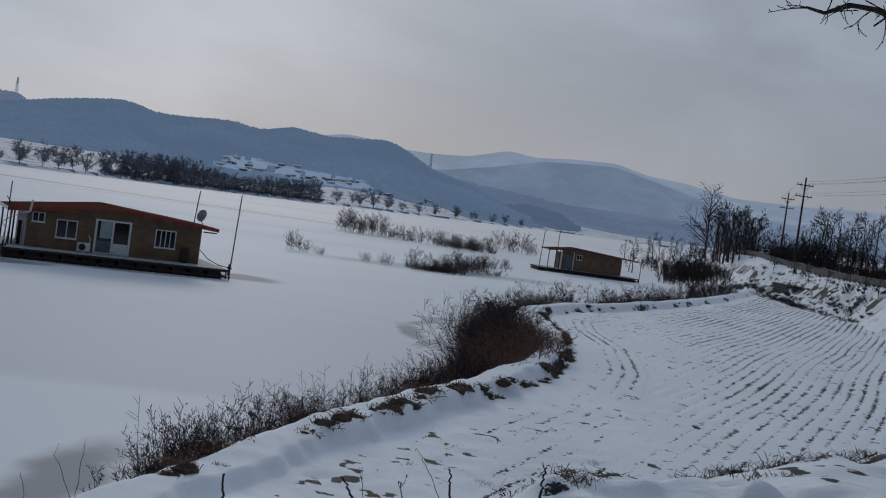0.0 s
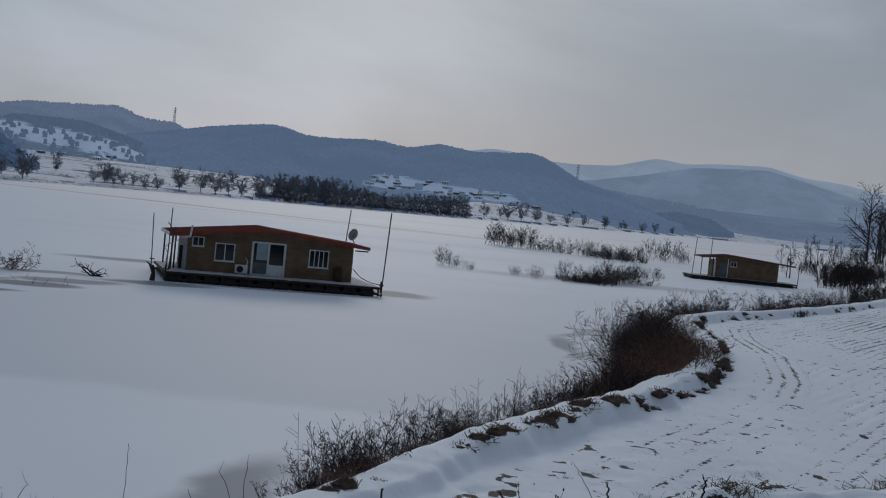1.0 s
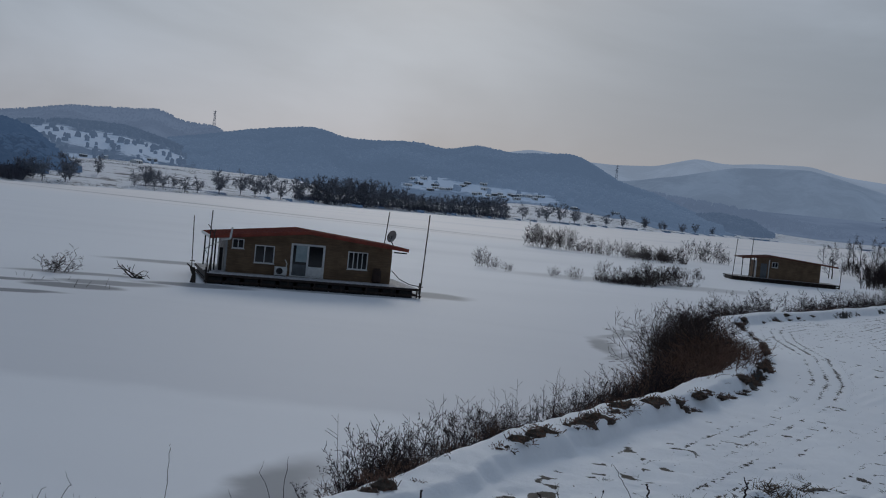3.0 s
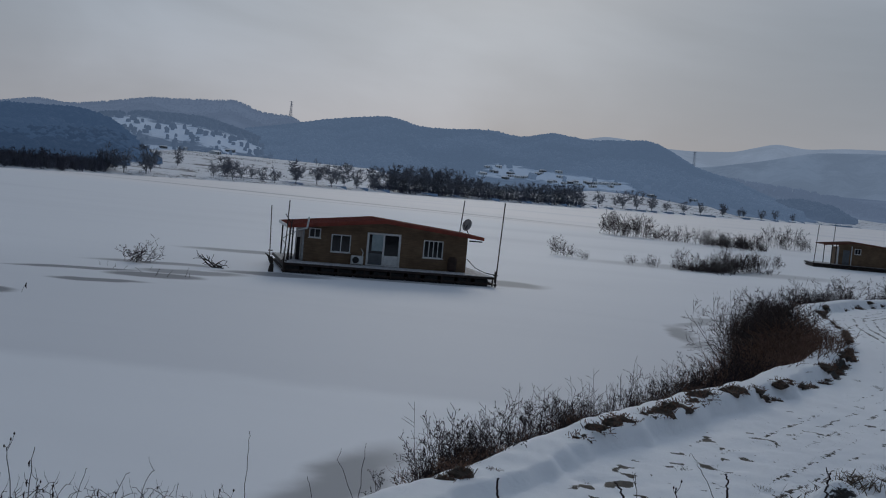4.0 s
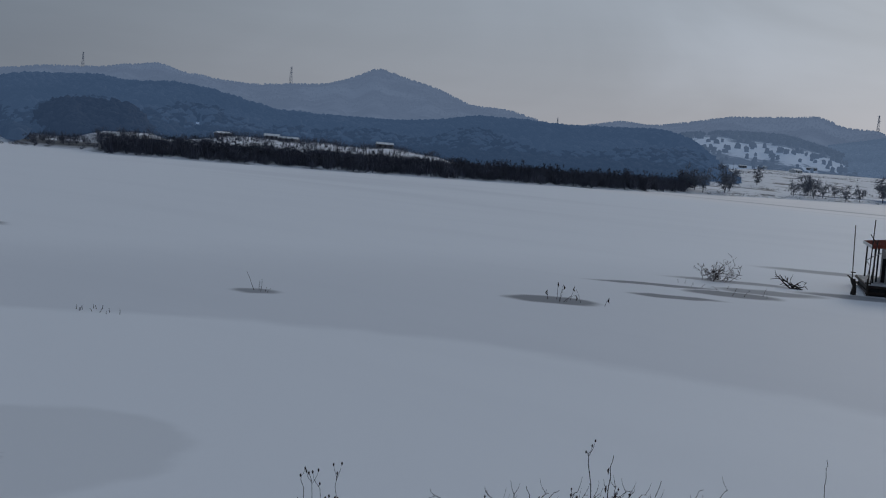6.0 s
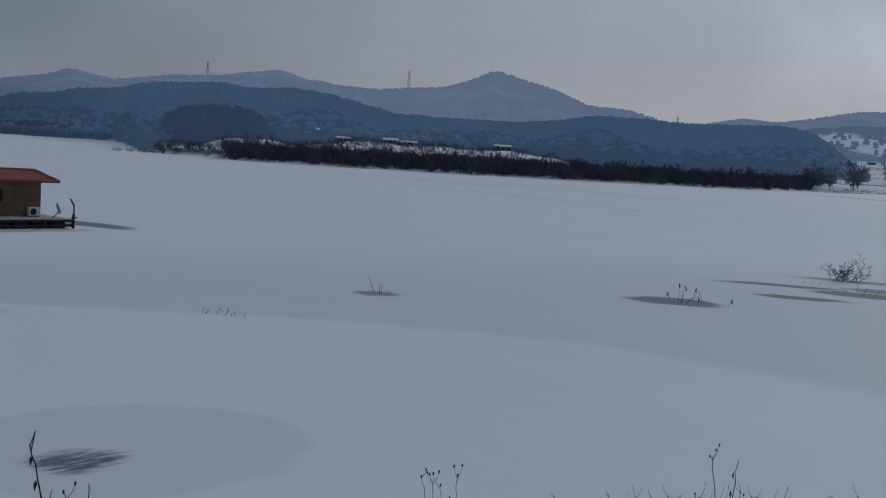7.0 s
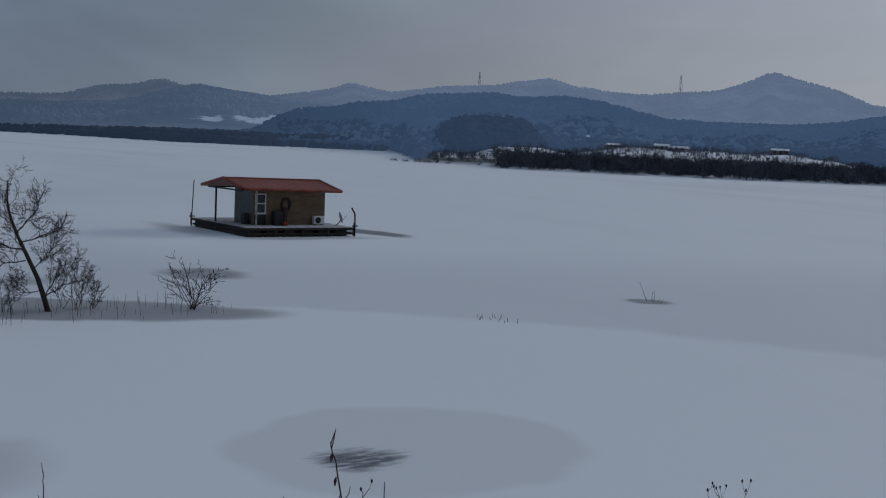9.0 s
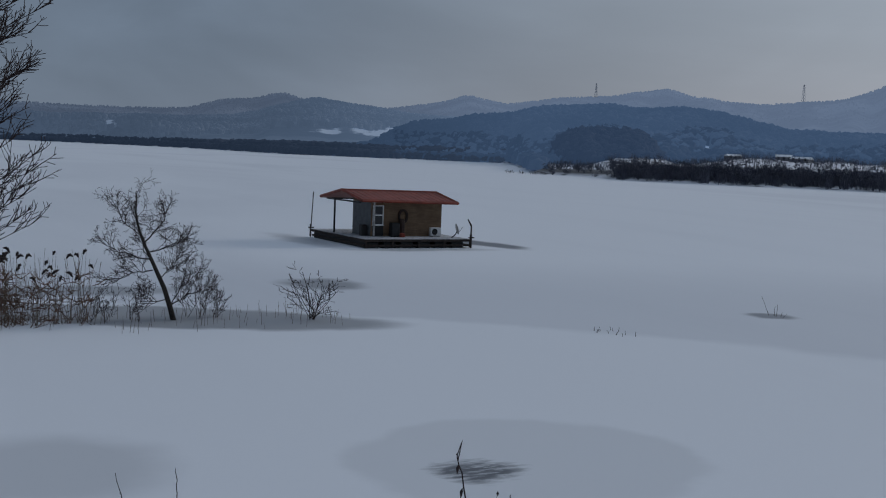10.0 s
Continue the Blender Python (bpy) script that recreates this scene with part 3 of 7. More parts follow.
def land(x, y):
    """Height of the near land and how bare its soil is."""
    d, side = seg_dist(x, y, CREST)
    inside = np.where(side < 0, d, -d)          # plus: on the field's side of the edge
    wob = (rough(x, y, 3.0, 5) - 0.5)
    e = inside + wob * 0.7
    bank = smooth(e, -2.3, 0.1)
    z = -0.7 + bank * (FIELD_Z + 0.7)
    z = z + (0.26 + 0.16 * smooth(y, 22, 28)) * smooth(e, -0.3, 0.5) * (1 - smooth(e + (rough(x, y, 0.9, 19, 2) - 0.5) * 0.5, 1.15, 1.5))
    z = z + (rough(x, y, 7.0, 9) - 0.5) * 0.22 * bank
    # furrows
    w = x * math.cos(radians(22)) - y * math.sin(radians(22)) + (rough(x, y, 30.0, 3, 2) - 0.5) * 1.6
    follow = (inside < 4.6) * 1.0
    w = w * (1 - follow) + inside * follow
    rows_on = smooth(inside, 1.9, 3.0)
    ph = np.abs(((w / 0.52) % 1.0) - 0.5) * 2
    z = z + rows_on * (0.05 * (1 - ph) - 0.02) * smooth(rough(x, y, 3.0, 33, 3), 0.42, 0.62) * smooth(y, 28, 40)
    along = (x * math.sin(radians(22)) + y * math.cos(radians(22))) * 1.0
    far = smooth(np.hypot(x, y), 22.0, 48.0)
    soil = np.zeros(x.shape)
    broad = rough(x, y, 26.0, 91, 2)
    open_field = smooth(x - (6.3 + 0.09 * y), 0.0, 2.5) * smooth(y, 30, 40)
    edge_rows = follow * smooth(y, 40, 47) * (1 - smooth(y, 66, 74)) 
    show = rows_on * (-0.44 + 0.80 * np.maximum(open_field, edge_rows) + 0.25 * smooth(y, 60, 110) + 1.3 * (broad - 0.5)) - 2.0 * (1 - rows_on)
    # the cut edge of the field, where soil hangs out under the snow
    lip = np.exp(-((e - 1.45) / 0.28) ** 2) * smooth(rough(x, y, 2.2, 17, 3), 0.46, 0.60) * smooth(np.hypot(x, y), 30, 44)
    soil = np.maximum(soil, lip * 0.95)
    spots = 0.8 * smooth(rough(x, y, 0.5, 44, 3), 0.73, 0.80) * smooth(inside, 2.5, 4.0)
    z = z + 0.10 * (rough(x, y, 0.55, 48, 3) - 0.5) * smooth(inside, -1.0, 0.0) * (1 - smooth(inside, 5.0, 9.0)) * (1 - smooth(y, 36, 50))
    prints = 0.85 * smooth(rough(x, y, 0.34, 47, 2), 0.68, 0.76) * smooth(inside, 1.7, 2.1) * (1 - smooth(inside, 3.2, 5.0)) * (1 - smooth(y, 30, 40))
    spots = np.maximum(spots, prints)
    for dx, dy, dr in ((8.9, 35.6, 0.42), (7.6, 31.1, 0.35), (7.4, 31.9, 0.2), (4.3, 27.8, 0.2), (2.3, 24.2, 0.28), (1.7, 23.1, 0.32), (-1.8, 22.0, 0.3), (-1.0, 24.2, 0.25), (0.5, 23.7, 0.2), (7.7, 36.5, 0.2), (6.4, 37.8, 0.25)):
        dent = np.exp(-(((x - dx) / dr) ** 2 + ((y - dy) / (dr * 0.55)) ** 2))
        z = z - 0.06 * dent
        spots = np.maximum(spots, dent * 0.62)
    soil = np.maximum(soil, spots)
    # road embankment
    rd, rside = seg_dist(x, y, ROAD)
    rz = ROAD_Z + 1.3 * smooth(y, 140, 210)
    s_line = (x - 1.5) * -0.707 + (y - 8.0) * 0.707 + 2.2 * smooth(-x, 2.0, 6.0)
    hump = (rough(x, y, 1.8, 61, 3) - 0.5)
    shoulder = 1 - smooth(rd + hump * 2.0, 4.3, 9.0)
    near = 1 - smooth(s_line + hump * 1.3, -0.6, 6.5)
    near = near * (1 - smooth(np.hypot(x, y), 20, 60))
    up = np.maximum(shoulder, near)
    z = z + (rz - z) * up + up * (1 - up) * hump * 1.6 + near * hump * 0.25
    soil = soil * (1 - smooth(up, 0.02, 0.12))
    # ground rising behind the road
    behind = (rside < 0) * smooth(np.hypot(x, y), 60, 100)
    rise = smooth(rd, 5.0, 16.0) * behind
    z = np.where(behind > 0, np.maximum(z, z * (1 - smooth(rd, 3, 6)) + (rz + rise * (1.6 + hump * 2.5)) * smooth(rd, 3, 6)), z)
    soil = np.maximum(soil * (1 - behind), rise * 0.8 * smooth(rough(x, y, 5.0, 83, 3), 0.46, 0.56))
    slope = 4 * up * (1 - up)
    grass = slope * smooth(rough(x, y, 1.2, 71, 4), 0.47, 0.57) * smooth(np.hypot(x, y), 40, 70)
    soil = np.maximum(soil, grass * 0.82)
    show = show - 3.0 * smooth(up, 0.02, 0.10)
    bumps = rough(x, y, 1.5, 62, 3) - 0.5
    z = z + near * (bumps * 0.42 + 0.42 * (rough(x, y, 0.45, 66, 2) - 0.5) * smooth(rough(x, y, 1.9, 68, 2), 0.4, 0.6)) * smooth(np.hypot(x, y), 3.5, 7.0)
    lipgrass = smooth(np.abs(s_line - 0.3), 0.5, 0.1) * smooth(rough(x, y, 0.9, 77, 3), 0.5, 0.62) * (1 - smooth(np.hypot(x, y), 15, 25))
    soil = np.maximum(soil, lipgrass * 0.6)
    soil = np.maximum(soil, near * 0.8 * smooth(rough(x, y, 0.5, 69, 3), 0.60, 0.68) * smooth(np.hypot(x, y), 6.5, 8.0))
    return z, soil, w, along, show


def polar_sheet(name, az, radii, height, mat, smoothed=True, kind="structure", label="", category="ground"):
    """A sheet of ground, finer near the camera's stand; az in degrees to the right of +y."""
    a = np.radians(np.asarray(az))[None, :]
    r = np.asarray(radii)[:, None]
    x, y = r * np.sin(a), r * np.cos(a)
    res = height(x, y)
    z, at = res[0], res[1]
    n, k = x.shape
    verts = np.stack([x, y, z], -1).reshape(-1, 3)
    i = np.arange(n - 1)[:, None] * k + np.arange(k - 1)[None, :]
    faces = np.stack([i, i + 1, i + k + 1, i + k], -1).reshape(-1, 4)[:, ::-1]
    ob = link_mesh(name, verts, faces, mat, smooth=smoothed, attrs=at)
    return tagged(ob, label, category, kind=kind)


# far shore: azimuth in degrees, distance
SHORE_AZ = np.array([-180, -120, -96, -85, -79, -72, -66, -61.5, -60, -55, -50, -44, -36, -31, -21, -14, -8, 0, 5, 9, 14, 30, 180.0])
SHORE_R = np.array([1500, 1700, 1750, 1700, 1400, 900, 880, 840, 410, 350, 345, 345, 365, 400, 545, 640, 720, 1000, 1400, 1500, 1300, 1300, 1500.0])


def shore_at(az):
    return np.interp(az, SHORE_AZ, SHORE_R) * (1 + 0.03 * (lattice(az, az * 0, 1.3, 4) - 0.5))


# lake ice
tagged(polar_sheet("lake_ice", np.linspace(-180, 180, 181), np.geomspace(1.0, 4700.0, 50), lambda x, y: (np.zeros(x.shape), {"flat": np.zeros(x.shape)}),
                   MAT_ICE), "frozen lake under thin windblown snow with grey ice patches", "lake")


def near_height(x, y):
    z, soil, row, along, show = land(x, y)
    return z, {"soil": soil, "row": row, "along": along, "show": show}


polar_sheet("field", np.arange(-20, 25.01, 0.14), np.geomspace(4.0, 190.0, 500), near_height, MAT_SNOW,
            label="snow-covered ploughed field with dark furrows beside the lake", category="field")
polar_sheet("ground", np.concatenate([np.arange(25, 180, 1.0), np.arange(180, 340.01, 1.0)]), np.concatenate([[0.0], np.geomspace(0.02, 190.0, 130)]), near_height, MAT_SNOW,
            label="snowy roadside bank above the frozen lake", category="ground")
polar_sheet("ground_foot", np.arange(-20, 25.01, 1.0), np.concatenate([[0.0], np.geomspace(0.02, 4.0, 36)]), near_height, MAT_SNOW,
            label="snowy road shoulder", category="ground")


def right_far(x, y):
    z, soil, row, along, show = land(x, y)
    return z, {"soil": soil * 0.8, "row": row, "along": along, "show": show - 0.3}


polar_sheet("ground_far", np.arange(8, 70.01, 0.25), np.geomspace(190.0, 1300.0, 160), right_far, MAT_SNOW,
            label="snowy farmland along the road", category="ground")


# ---- hills ----
def cleared(a, e, spots):
    """How far a place on a hill side, by its heading and height in degrees, is cleared of trees."""
    bare = np.zeros(a.shape)
    for ca, ce, wa, we in spots:
        bare = np.maximum(bare, np.exp(-((a - ca) / wa) ** 2 - ((e - ce) / we) ** 2))
    return bare


def ridge(name, dist, deep, pairs, mat, label, seed, tree=8.0, clear=(), base=0.0, az=(-100, 30), stepd=0.13):
    """A chain of wooded hills: its skyline in degrees (tree tops), over a rounded body. Returns its height on the plan."""
    pa, pe = np.array(pairs)[:, 0], np.array(pairs)[:, 1]
    azs = np.arange(az[0], az[1], stepd)
    rs = np.concatenate([np.linspace(dist - deep, dist, 24), np.linspace(dist, dist + deep, 6)[1:]])
    # rounded interpolation of the skyline
    el = np.zeros(azs.shape)
    tot = np.zeros(azs.shape)
    for k in np.linspace(-1.0, 1.0, 9):
        w = math.exp(-2.0 * k * k)
        el += np.interp(azs + k * 0.5, pa, pe) * w
        tot += w
    el /= tot

    def height(x, y):
        r = np.hypot(x, y)
        a = np.degrees(np.arctan2(x, y))
        e = np.interp(a, azs, el)
        top = EYE + np.tan(np.radians(e)) * dist - tree * 0.8
        wob = (rough(x, y, deep * 0.5, seed) - 0.5) * 0.45
        t = (r - dist) / deep
        spur = lattice(a, r * 0, 2.2, seed + 9) * 0.55 + 0.45 * lattice(a, r * 0, 0.9, seed + 5)
        fall = np.clip(np.abs(t), 0, 1)
        f = np.where(t < 0, 1 - fall ** (1.0 + 0.9 * spur) - wob * fall * (1 - fall) * 1.6, 1 - fall ** 2)
        f = f * smooth(r - sum(shore_at(a + k) for k in (-3, -2, -1, 0, 1, 2, 3)) / 7, 0, 160) * smooth(r - shore_at(a), 0, 120)
        z = base - 6 * (r < shore_at(a) + 4) + (top - base) * np.clip(f, 0, 1)
        return z, {"clearing": cleared(a, np.degrees(np.arctan2(z - EYE, r)), clear)}
    tagged(polar_sheet(name, azs, rs, height, mat), label, "hills", kind="structure")
    return height


def forest(name, label, x, y, z, size, mat, seed, slim=0.75):
    """Far trees as ragged little crowns, joined: nobody could count them."""
    r = np.random.default_rng(seed)
    n = len(x)
    h = r.uniform(size[0], size[1], n)
    w = h * slim * r.uniform(0.7, 1.3, n)
    v = np.zeros((n, 9, 3))
    turn = r.uniform(0, 6.28, n)
    for k in range(4):
        for row, (zz, rr) in enumerate(((0.02, 0.52), (0.74, 0.44))):
            a = turn + k * math.pi / 2 + row * 0.6 + r.normal(0, 0.2, n)
            d = w * rr * r.uniform(0.7, 1.3, n)
            v[:, row * 4 + k] = np.stack([d * np.cos(a), d * np.sin(a), h * zz * r.uniform(0.85, 1.2, n)], 1)
    v[:, 8] = np.stack([r.normal(0, 0.12, n) * w, r.normal(0, 0.12, n) * w, h * r.uniform(0.92, 1.06, n)], 1)
    v += np.stack([x, y, z], 1)[:, None, :]
    tri = []
    for k in range(4):
        j = (k + 1) % 4
        tri += [(k, j, 4 + j), (k, 4 + j, 4 + k), (4 + k, 4 + j, 8)]
    f = (np.array(tri)[None] + 9 * np.arange(n)[:, None, None]).reshape(-1, 3)
    return tagged(link_mesh(name, v.reshape(-1, 3), f, mat, smooth=True), label, "woods", kind="stuff")


def wooded(name, label, height, az, rs, count, size, mat, seed, spots=(), left=0.1, floor=2.0, upto=()):
    """Trees over a hill side, few of them on the clearings and below their lower edge."""
    r = np.random.default_rng(seed)
    deg = r.uniform(az[0], az[1], count)
    a = np.radians(deg)
    d = np.sqrt(r.uniform(rs[0] ** 2, rs[1] ** 2, count))
    x, y = d * np.sin(a), d * np.cos(a)
    z = height(x, y)[0]
    open_air = np.max([cleared(deg, np.degrees(np.arctan2(z + q * size[1] - EYE, d)), spots) for q in (0.0, 0.45, 0.9)], 0)
    keep = (z > floor) & (r.random(count) > (1 - left) * smooth(open_air, 0.06, 0.25))
    if upto:
        edge = upto[0] + (upto[1] - upto[0]) * lattice(deg, d * 0, 2.6, seed)
        keep &= d < edge
    return forest(name, label, x[keep], y[keep], z[keep] - 0.4, size, mat, seed + 1, 1.0)


BACK = [(-125, 1.5), (-79.6, 1.54), (-77, 1.6), (-75.2, 2.1), (-73.7, 2.23), (-72.5, 2.6), (-71.6, 2.28), (-67.4, 1.97), (-64.4, 2.45), (-63.7, 2.78), (-63, 2.6), (-61.8, 2.41),
        (-58.8, 2.84), (-56.6, 2.98), (-54.1, 3.4), (-53.1, 3.04), (-50.2, 2.74), (-48, 2.9), (-46, 3.05), (-44.8, 3.6), (-43.8, 4.03), (-42.3, 3.6), (-40.8, 3.2), (-39.3, 2.55),
        (-37.5, 2.5), (-35.2, 1.9), (-33.9, 2.0), (-32, 2.36), (-30.7, 2.22), (-26.8, 2.9), (-23, 3.15), (-21.9, 2.7), (-20.5, 2.65), (-19.6, 2.2), (-17, 1.9), (-10, 1.5), (-3, 1.2), (62, 0.8)]
FARTHEST = [(-125, 0.5), (-9, 1.8), (-6.8, 2.7), (-5.4, 3.02), (-4.2, 2.95), (-2.9, 2.69), (-1.3, 2.65), (0.65, 2.77), (2.5, 3.3), (3.9, 3.13), (5.5, 3.29), (7.6, 3.36), (9.3, 2.98), (11, 2.85), (13.4, 2.44), (16, 2.43),
            (18, 2.55), (20.1, 2.64), (30, 2.8), (62, 2.0)]
SPUR = [(-14, 0.6), (-6, 1.2), (-2.8, 1.66), (-0.3, 2.0), (1.8, 2.41), (4.2, 3.0), (6.3, 3.14), (7.7, 3.18), (9.1, 2.87), (10.8, 2.45), (12.4, 2.04), (14.3, 1.7), (16.1, 1.55), (20, 1.6), (26, 1.9), (40, 1.6)]
LOWSPUR = [(-8, 0.9), (-3, 1.5), (0, 1.6), (2.5, 1.36), (4.4, 1.23), (6.7, 0.9), (8.6, 0.66), (10.5, 0.5), (14, 0.7), (24, 1.0), (40, 0.8)]
MIDDLE = [(-125, 1.0), (-83.7, 1.09), (-81.5, 1.07), (-77.7, 1.19), (-74.6, 1.38), (-73.2, 1.73), (-70.9, 2.37), (-69.2, 2.12), (-67.9, 1.96), (-66.2, 1.74), (-62.8, 1.6), (-58, 1.3), (-50, 1.2), (-40, 1.3), (-30, 1.3), (-24, 1.6),
          (-21.2, 2.1), (-19.9, 2.37), (-19.1, 2.56), (-17.6, 2.83), (-15.9, 3.04), (-14.3, 2.68), (-12.7, 2.71), (-10.8, 2.84), (-9.4, 2.6), (-7.8, 2.9), (-6.1, 2.65), (-3.4, 2.9), (-2.3, 2.49), (-0.9, 1.8), (0.5, 1.5), (1.7, 1.1),
          (2.4, 0.8), (3.6, 0.4), (5, 0.0), (7, -0.15), (62, -0.2)]
ORCHARD = [(-36, 0.4), (-33, 1.3), (-30, 1.83), (-28.7, 2.1), (-27.5, 2.24), (-26.4, 2.28), (-24.5, 2.25), (-23.4, 2.0), (-22, 1.62), (-21.3, 1.05), (-20.5, 0.66), (-19, 0.2), (-16, -0.2)]
NEARHILL = [(-125, 0.0), (-70, 0.1), (-68.1, 0.39), (-67, 1.08), (-66, 1.45), (-64.3, 1.6), (-63, 1.84), (-61.6, 2.0), (-60.2, 2.33), (-58.9, 2.44), (-56.8, 2.56), (-55.3, 2.38), (-53.2, 2.52), (-52, 2.42), (-50.5, 2.05), (-48.5, 1.58), (-45.8, 1.54),
            (-43, 1.54), (-40.4, 1.75), (-38.8, 2.06), (-36.4, 2.0), (-34, 1.9), (-32.5, 1.95), (-29.9, 2.03), (-28.6, 1.6), (-27.7, 0.9), (-27, 0.3), (-25, -0.1), (-10, -0.2), (62, -0.2)]
DARKWOOD = [(0.2, -0.1), (1.4, 0.2), (2.3, 0.58), (3.66, 0.86), (5.3, 0.64), (6.4, 0.1), (7, -0.2)]
KNOLL = [(-64, -0.6), (-60.4, 0.0), (-59.9, 0.35), (-59.4, 1.0), (-58.8, 1.32), (-57.6, 1.42), (-56.6, 1.42), (-55.4, 1.42), (-54.8, 0.9), (-54.2, 0.2), (-40, -0.6)]
CLEAR_MID = [(-69.9, 0.74, 1.0, 0.045), (-69.0, 0.90, 0.9, 0.04), (-67.1, 0.95, 0.4, 0.15), (-67.9, 0.72, 0.7, 0.05), (-67.6, 0.86, 0.5, 0.03), (-80.3, 0.75, 0.25, 0.1), (-9.9, 1.05, 1.0, 0.20), (-8.4, 0.88, 1.8, 0.20), (-6.6, 0.78, 2.2, 0.18), (-5.2, 0.6, 1.3, 0.14), (-10.2, 0.75, 1.1, 0.12)]
CLEAR_ORCHARD = [(-27.7, 1.55, 1.1, 0.34), (-25.9, 1.40, 1.6, 0.36), (-24.0, 1.20, 1.3, 0.34), (-22.4, 0.95, 0.9, 0.26), (-26.4, 0.55, 1.4, 0.10), (-23.4, 0.66, 0.5, 0.05)]
CLEAR_NEAR = [(-56.0, 0.66, 0.8, 0.11), (-52.5, 2.2, 0.35, 0.05), (-47.6, 1.15, 0.6, 0.05), (-46.0, 1.0, 0.7, 0.05), (-35.9, 0.99, 0.4, 0.045), (-34.9, 0.90, 0.45, 0.05), (-52.3, 0.67, 0.5, 0.10), (-57.0, 0.52, 0.8, 0.10), (-34.8, 1.42, 0.45, 0.05), (-37.0, 1.47, 0.4, 0.05), (-32.6, 1.48, 0.6, 0.04), (-30.6, 1.4, 0.6, 0.04)]
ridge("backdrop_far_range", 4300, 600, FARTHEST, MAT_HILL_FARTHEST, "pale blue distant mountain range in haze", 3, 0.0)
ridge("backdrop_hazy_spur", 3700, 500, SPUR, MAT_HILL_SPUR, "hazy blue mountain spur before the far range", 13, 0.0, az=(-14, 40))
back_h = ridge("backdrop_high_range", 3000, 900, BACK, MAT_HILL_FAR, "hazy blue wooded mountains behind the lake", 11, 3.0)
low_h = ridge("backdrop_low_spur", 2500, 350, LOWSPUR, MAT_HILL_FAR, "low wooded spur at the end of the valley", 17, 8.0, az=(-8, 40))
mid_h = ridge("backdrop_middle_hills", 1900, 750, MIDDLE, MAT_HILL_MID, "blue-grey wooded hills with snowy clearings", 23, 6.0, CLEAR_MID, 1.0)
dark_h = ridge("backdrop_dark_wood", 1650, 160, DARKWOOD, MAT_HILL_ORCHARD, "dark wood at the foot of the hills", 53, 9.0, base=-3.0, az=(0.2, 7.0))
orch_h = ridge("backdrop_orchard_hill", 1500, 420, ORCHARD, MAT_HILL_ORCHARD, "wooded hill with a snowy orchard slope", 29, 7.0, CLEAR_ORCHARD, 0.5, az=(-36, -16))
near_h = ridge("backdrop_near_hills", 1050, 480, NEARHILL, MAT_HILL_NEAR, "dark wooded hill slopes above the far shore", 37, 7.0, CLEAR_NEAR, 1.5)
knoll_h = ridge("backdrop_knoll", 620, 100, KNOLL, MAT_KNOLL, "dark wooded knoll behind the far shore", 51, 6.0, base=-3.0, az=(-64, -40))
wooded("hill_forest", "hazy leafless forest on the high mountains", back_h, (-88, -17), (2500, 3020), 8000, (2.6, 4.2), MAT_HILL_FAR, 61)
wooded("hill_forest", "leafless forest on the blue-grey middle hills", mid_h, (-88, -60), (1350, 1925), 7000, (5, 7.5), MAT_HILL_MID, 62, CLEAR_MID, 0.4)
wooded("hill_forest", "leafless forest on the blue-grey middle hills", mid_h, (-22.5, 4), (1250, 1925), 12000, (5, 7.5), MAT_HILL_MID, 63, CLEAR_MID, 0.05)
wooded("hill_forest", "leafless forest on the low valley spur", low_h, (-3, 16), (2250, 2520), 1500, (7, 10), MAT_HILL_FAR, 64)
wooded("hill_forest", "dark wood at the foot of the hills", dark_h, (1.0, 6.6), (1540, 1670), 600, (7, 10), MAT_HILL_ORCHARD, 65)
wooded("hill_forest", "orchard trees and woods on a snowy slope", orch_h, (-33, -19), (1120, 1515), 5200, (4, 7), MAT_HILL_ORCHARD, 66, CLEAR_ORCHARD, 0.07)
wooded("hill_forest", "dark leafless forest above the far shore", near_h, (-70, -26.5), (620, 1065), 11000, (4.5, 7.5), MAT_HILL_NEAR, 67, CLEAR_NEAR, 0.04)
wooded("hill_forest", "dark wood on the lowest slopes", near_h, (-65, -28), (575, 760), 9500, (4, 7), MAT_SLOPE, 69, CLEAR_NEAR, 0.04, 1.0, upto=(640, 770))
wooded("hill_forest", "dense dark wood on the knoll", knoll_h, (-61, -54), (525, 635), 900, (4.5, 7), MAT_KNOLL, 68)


def far_land(x, y):
    r = np.hypot(x, y)
    a = np.degrees(np.arctan2(x, y))
    s = shore_at(a)
    z = -0.8 + 2.4 * smooth(r - s, -6, 14) + 5.0 * smooth(r - s, 60, 500) + (rough(x, y, 60.0, 8) - 0.5) * 1.6 * smooth(r - s, 0, 60)
    gap = 1 - smooth(a, -16.5, -14.5) * (1 - smooth(a, -8, -5.5))
    z = z + 9.0 * gap * smooth(r - s, 30, 420) * smooth(a, -31, -25) * (1 - smooth(a, 4, 9))
    z = z + 4.3 * smooth(r - s, 55, 190) * (1 - smooth(r - s, 260, 420)) * smooth(a, -54, -51) * (1 - smooth(a, -42, -39)) * (0.75 + 0.5 * lattice(a, a * 0, 1.1, 61))
    z = z + 4.0 * smooth(r - s, 60, 200) * (1 - smooth(r - s, 260, 420)) * smooth(a, -58, -56.5) * (1 - smooth(a, -54.5, -53)) + 8.0 * smooth(r - s, 20, 160) * smooth(a, -65.2, -64) * (1 - smooth(a, -61, -60.3))
    # ground below the thicket coloured dark, so no bright snow shows through its gaps
    under = smooth(r - s, 6, 9) * (1 - smooth(r - s, 60, 90)) * smooth(a, -61.5, -60.5) * (1 - smooth(a, -29.5, -28))
    return z, {"soil": under}


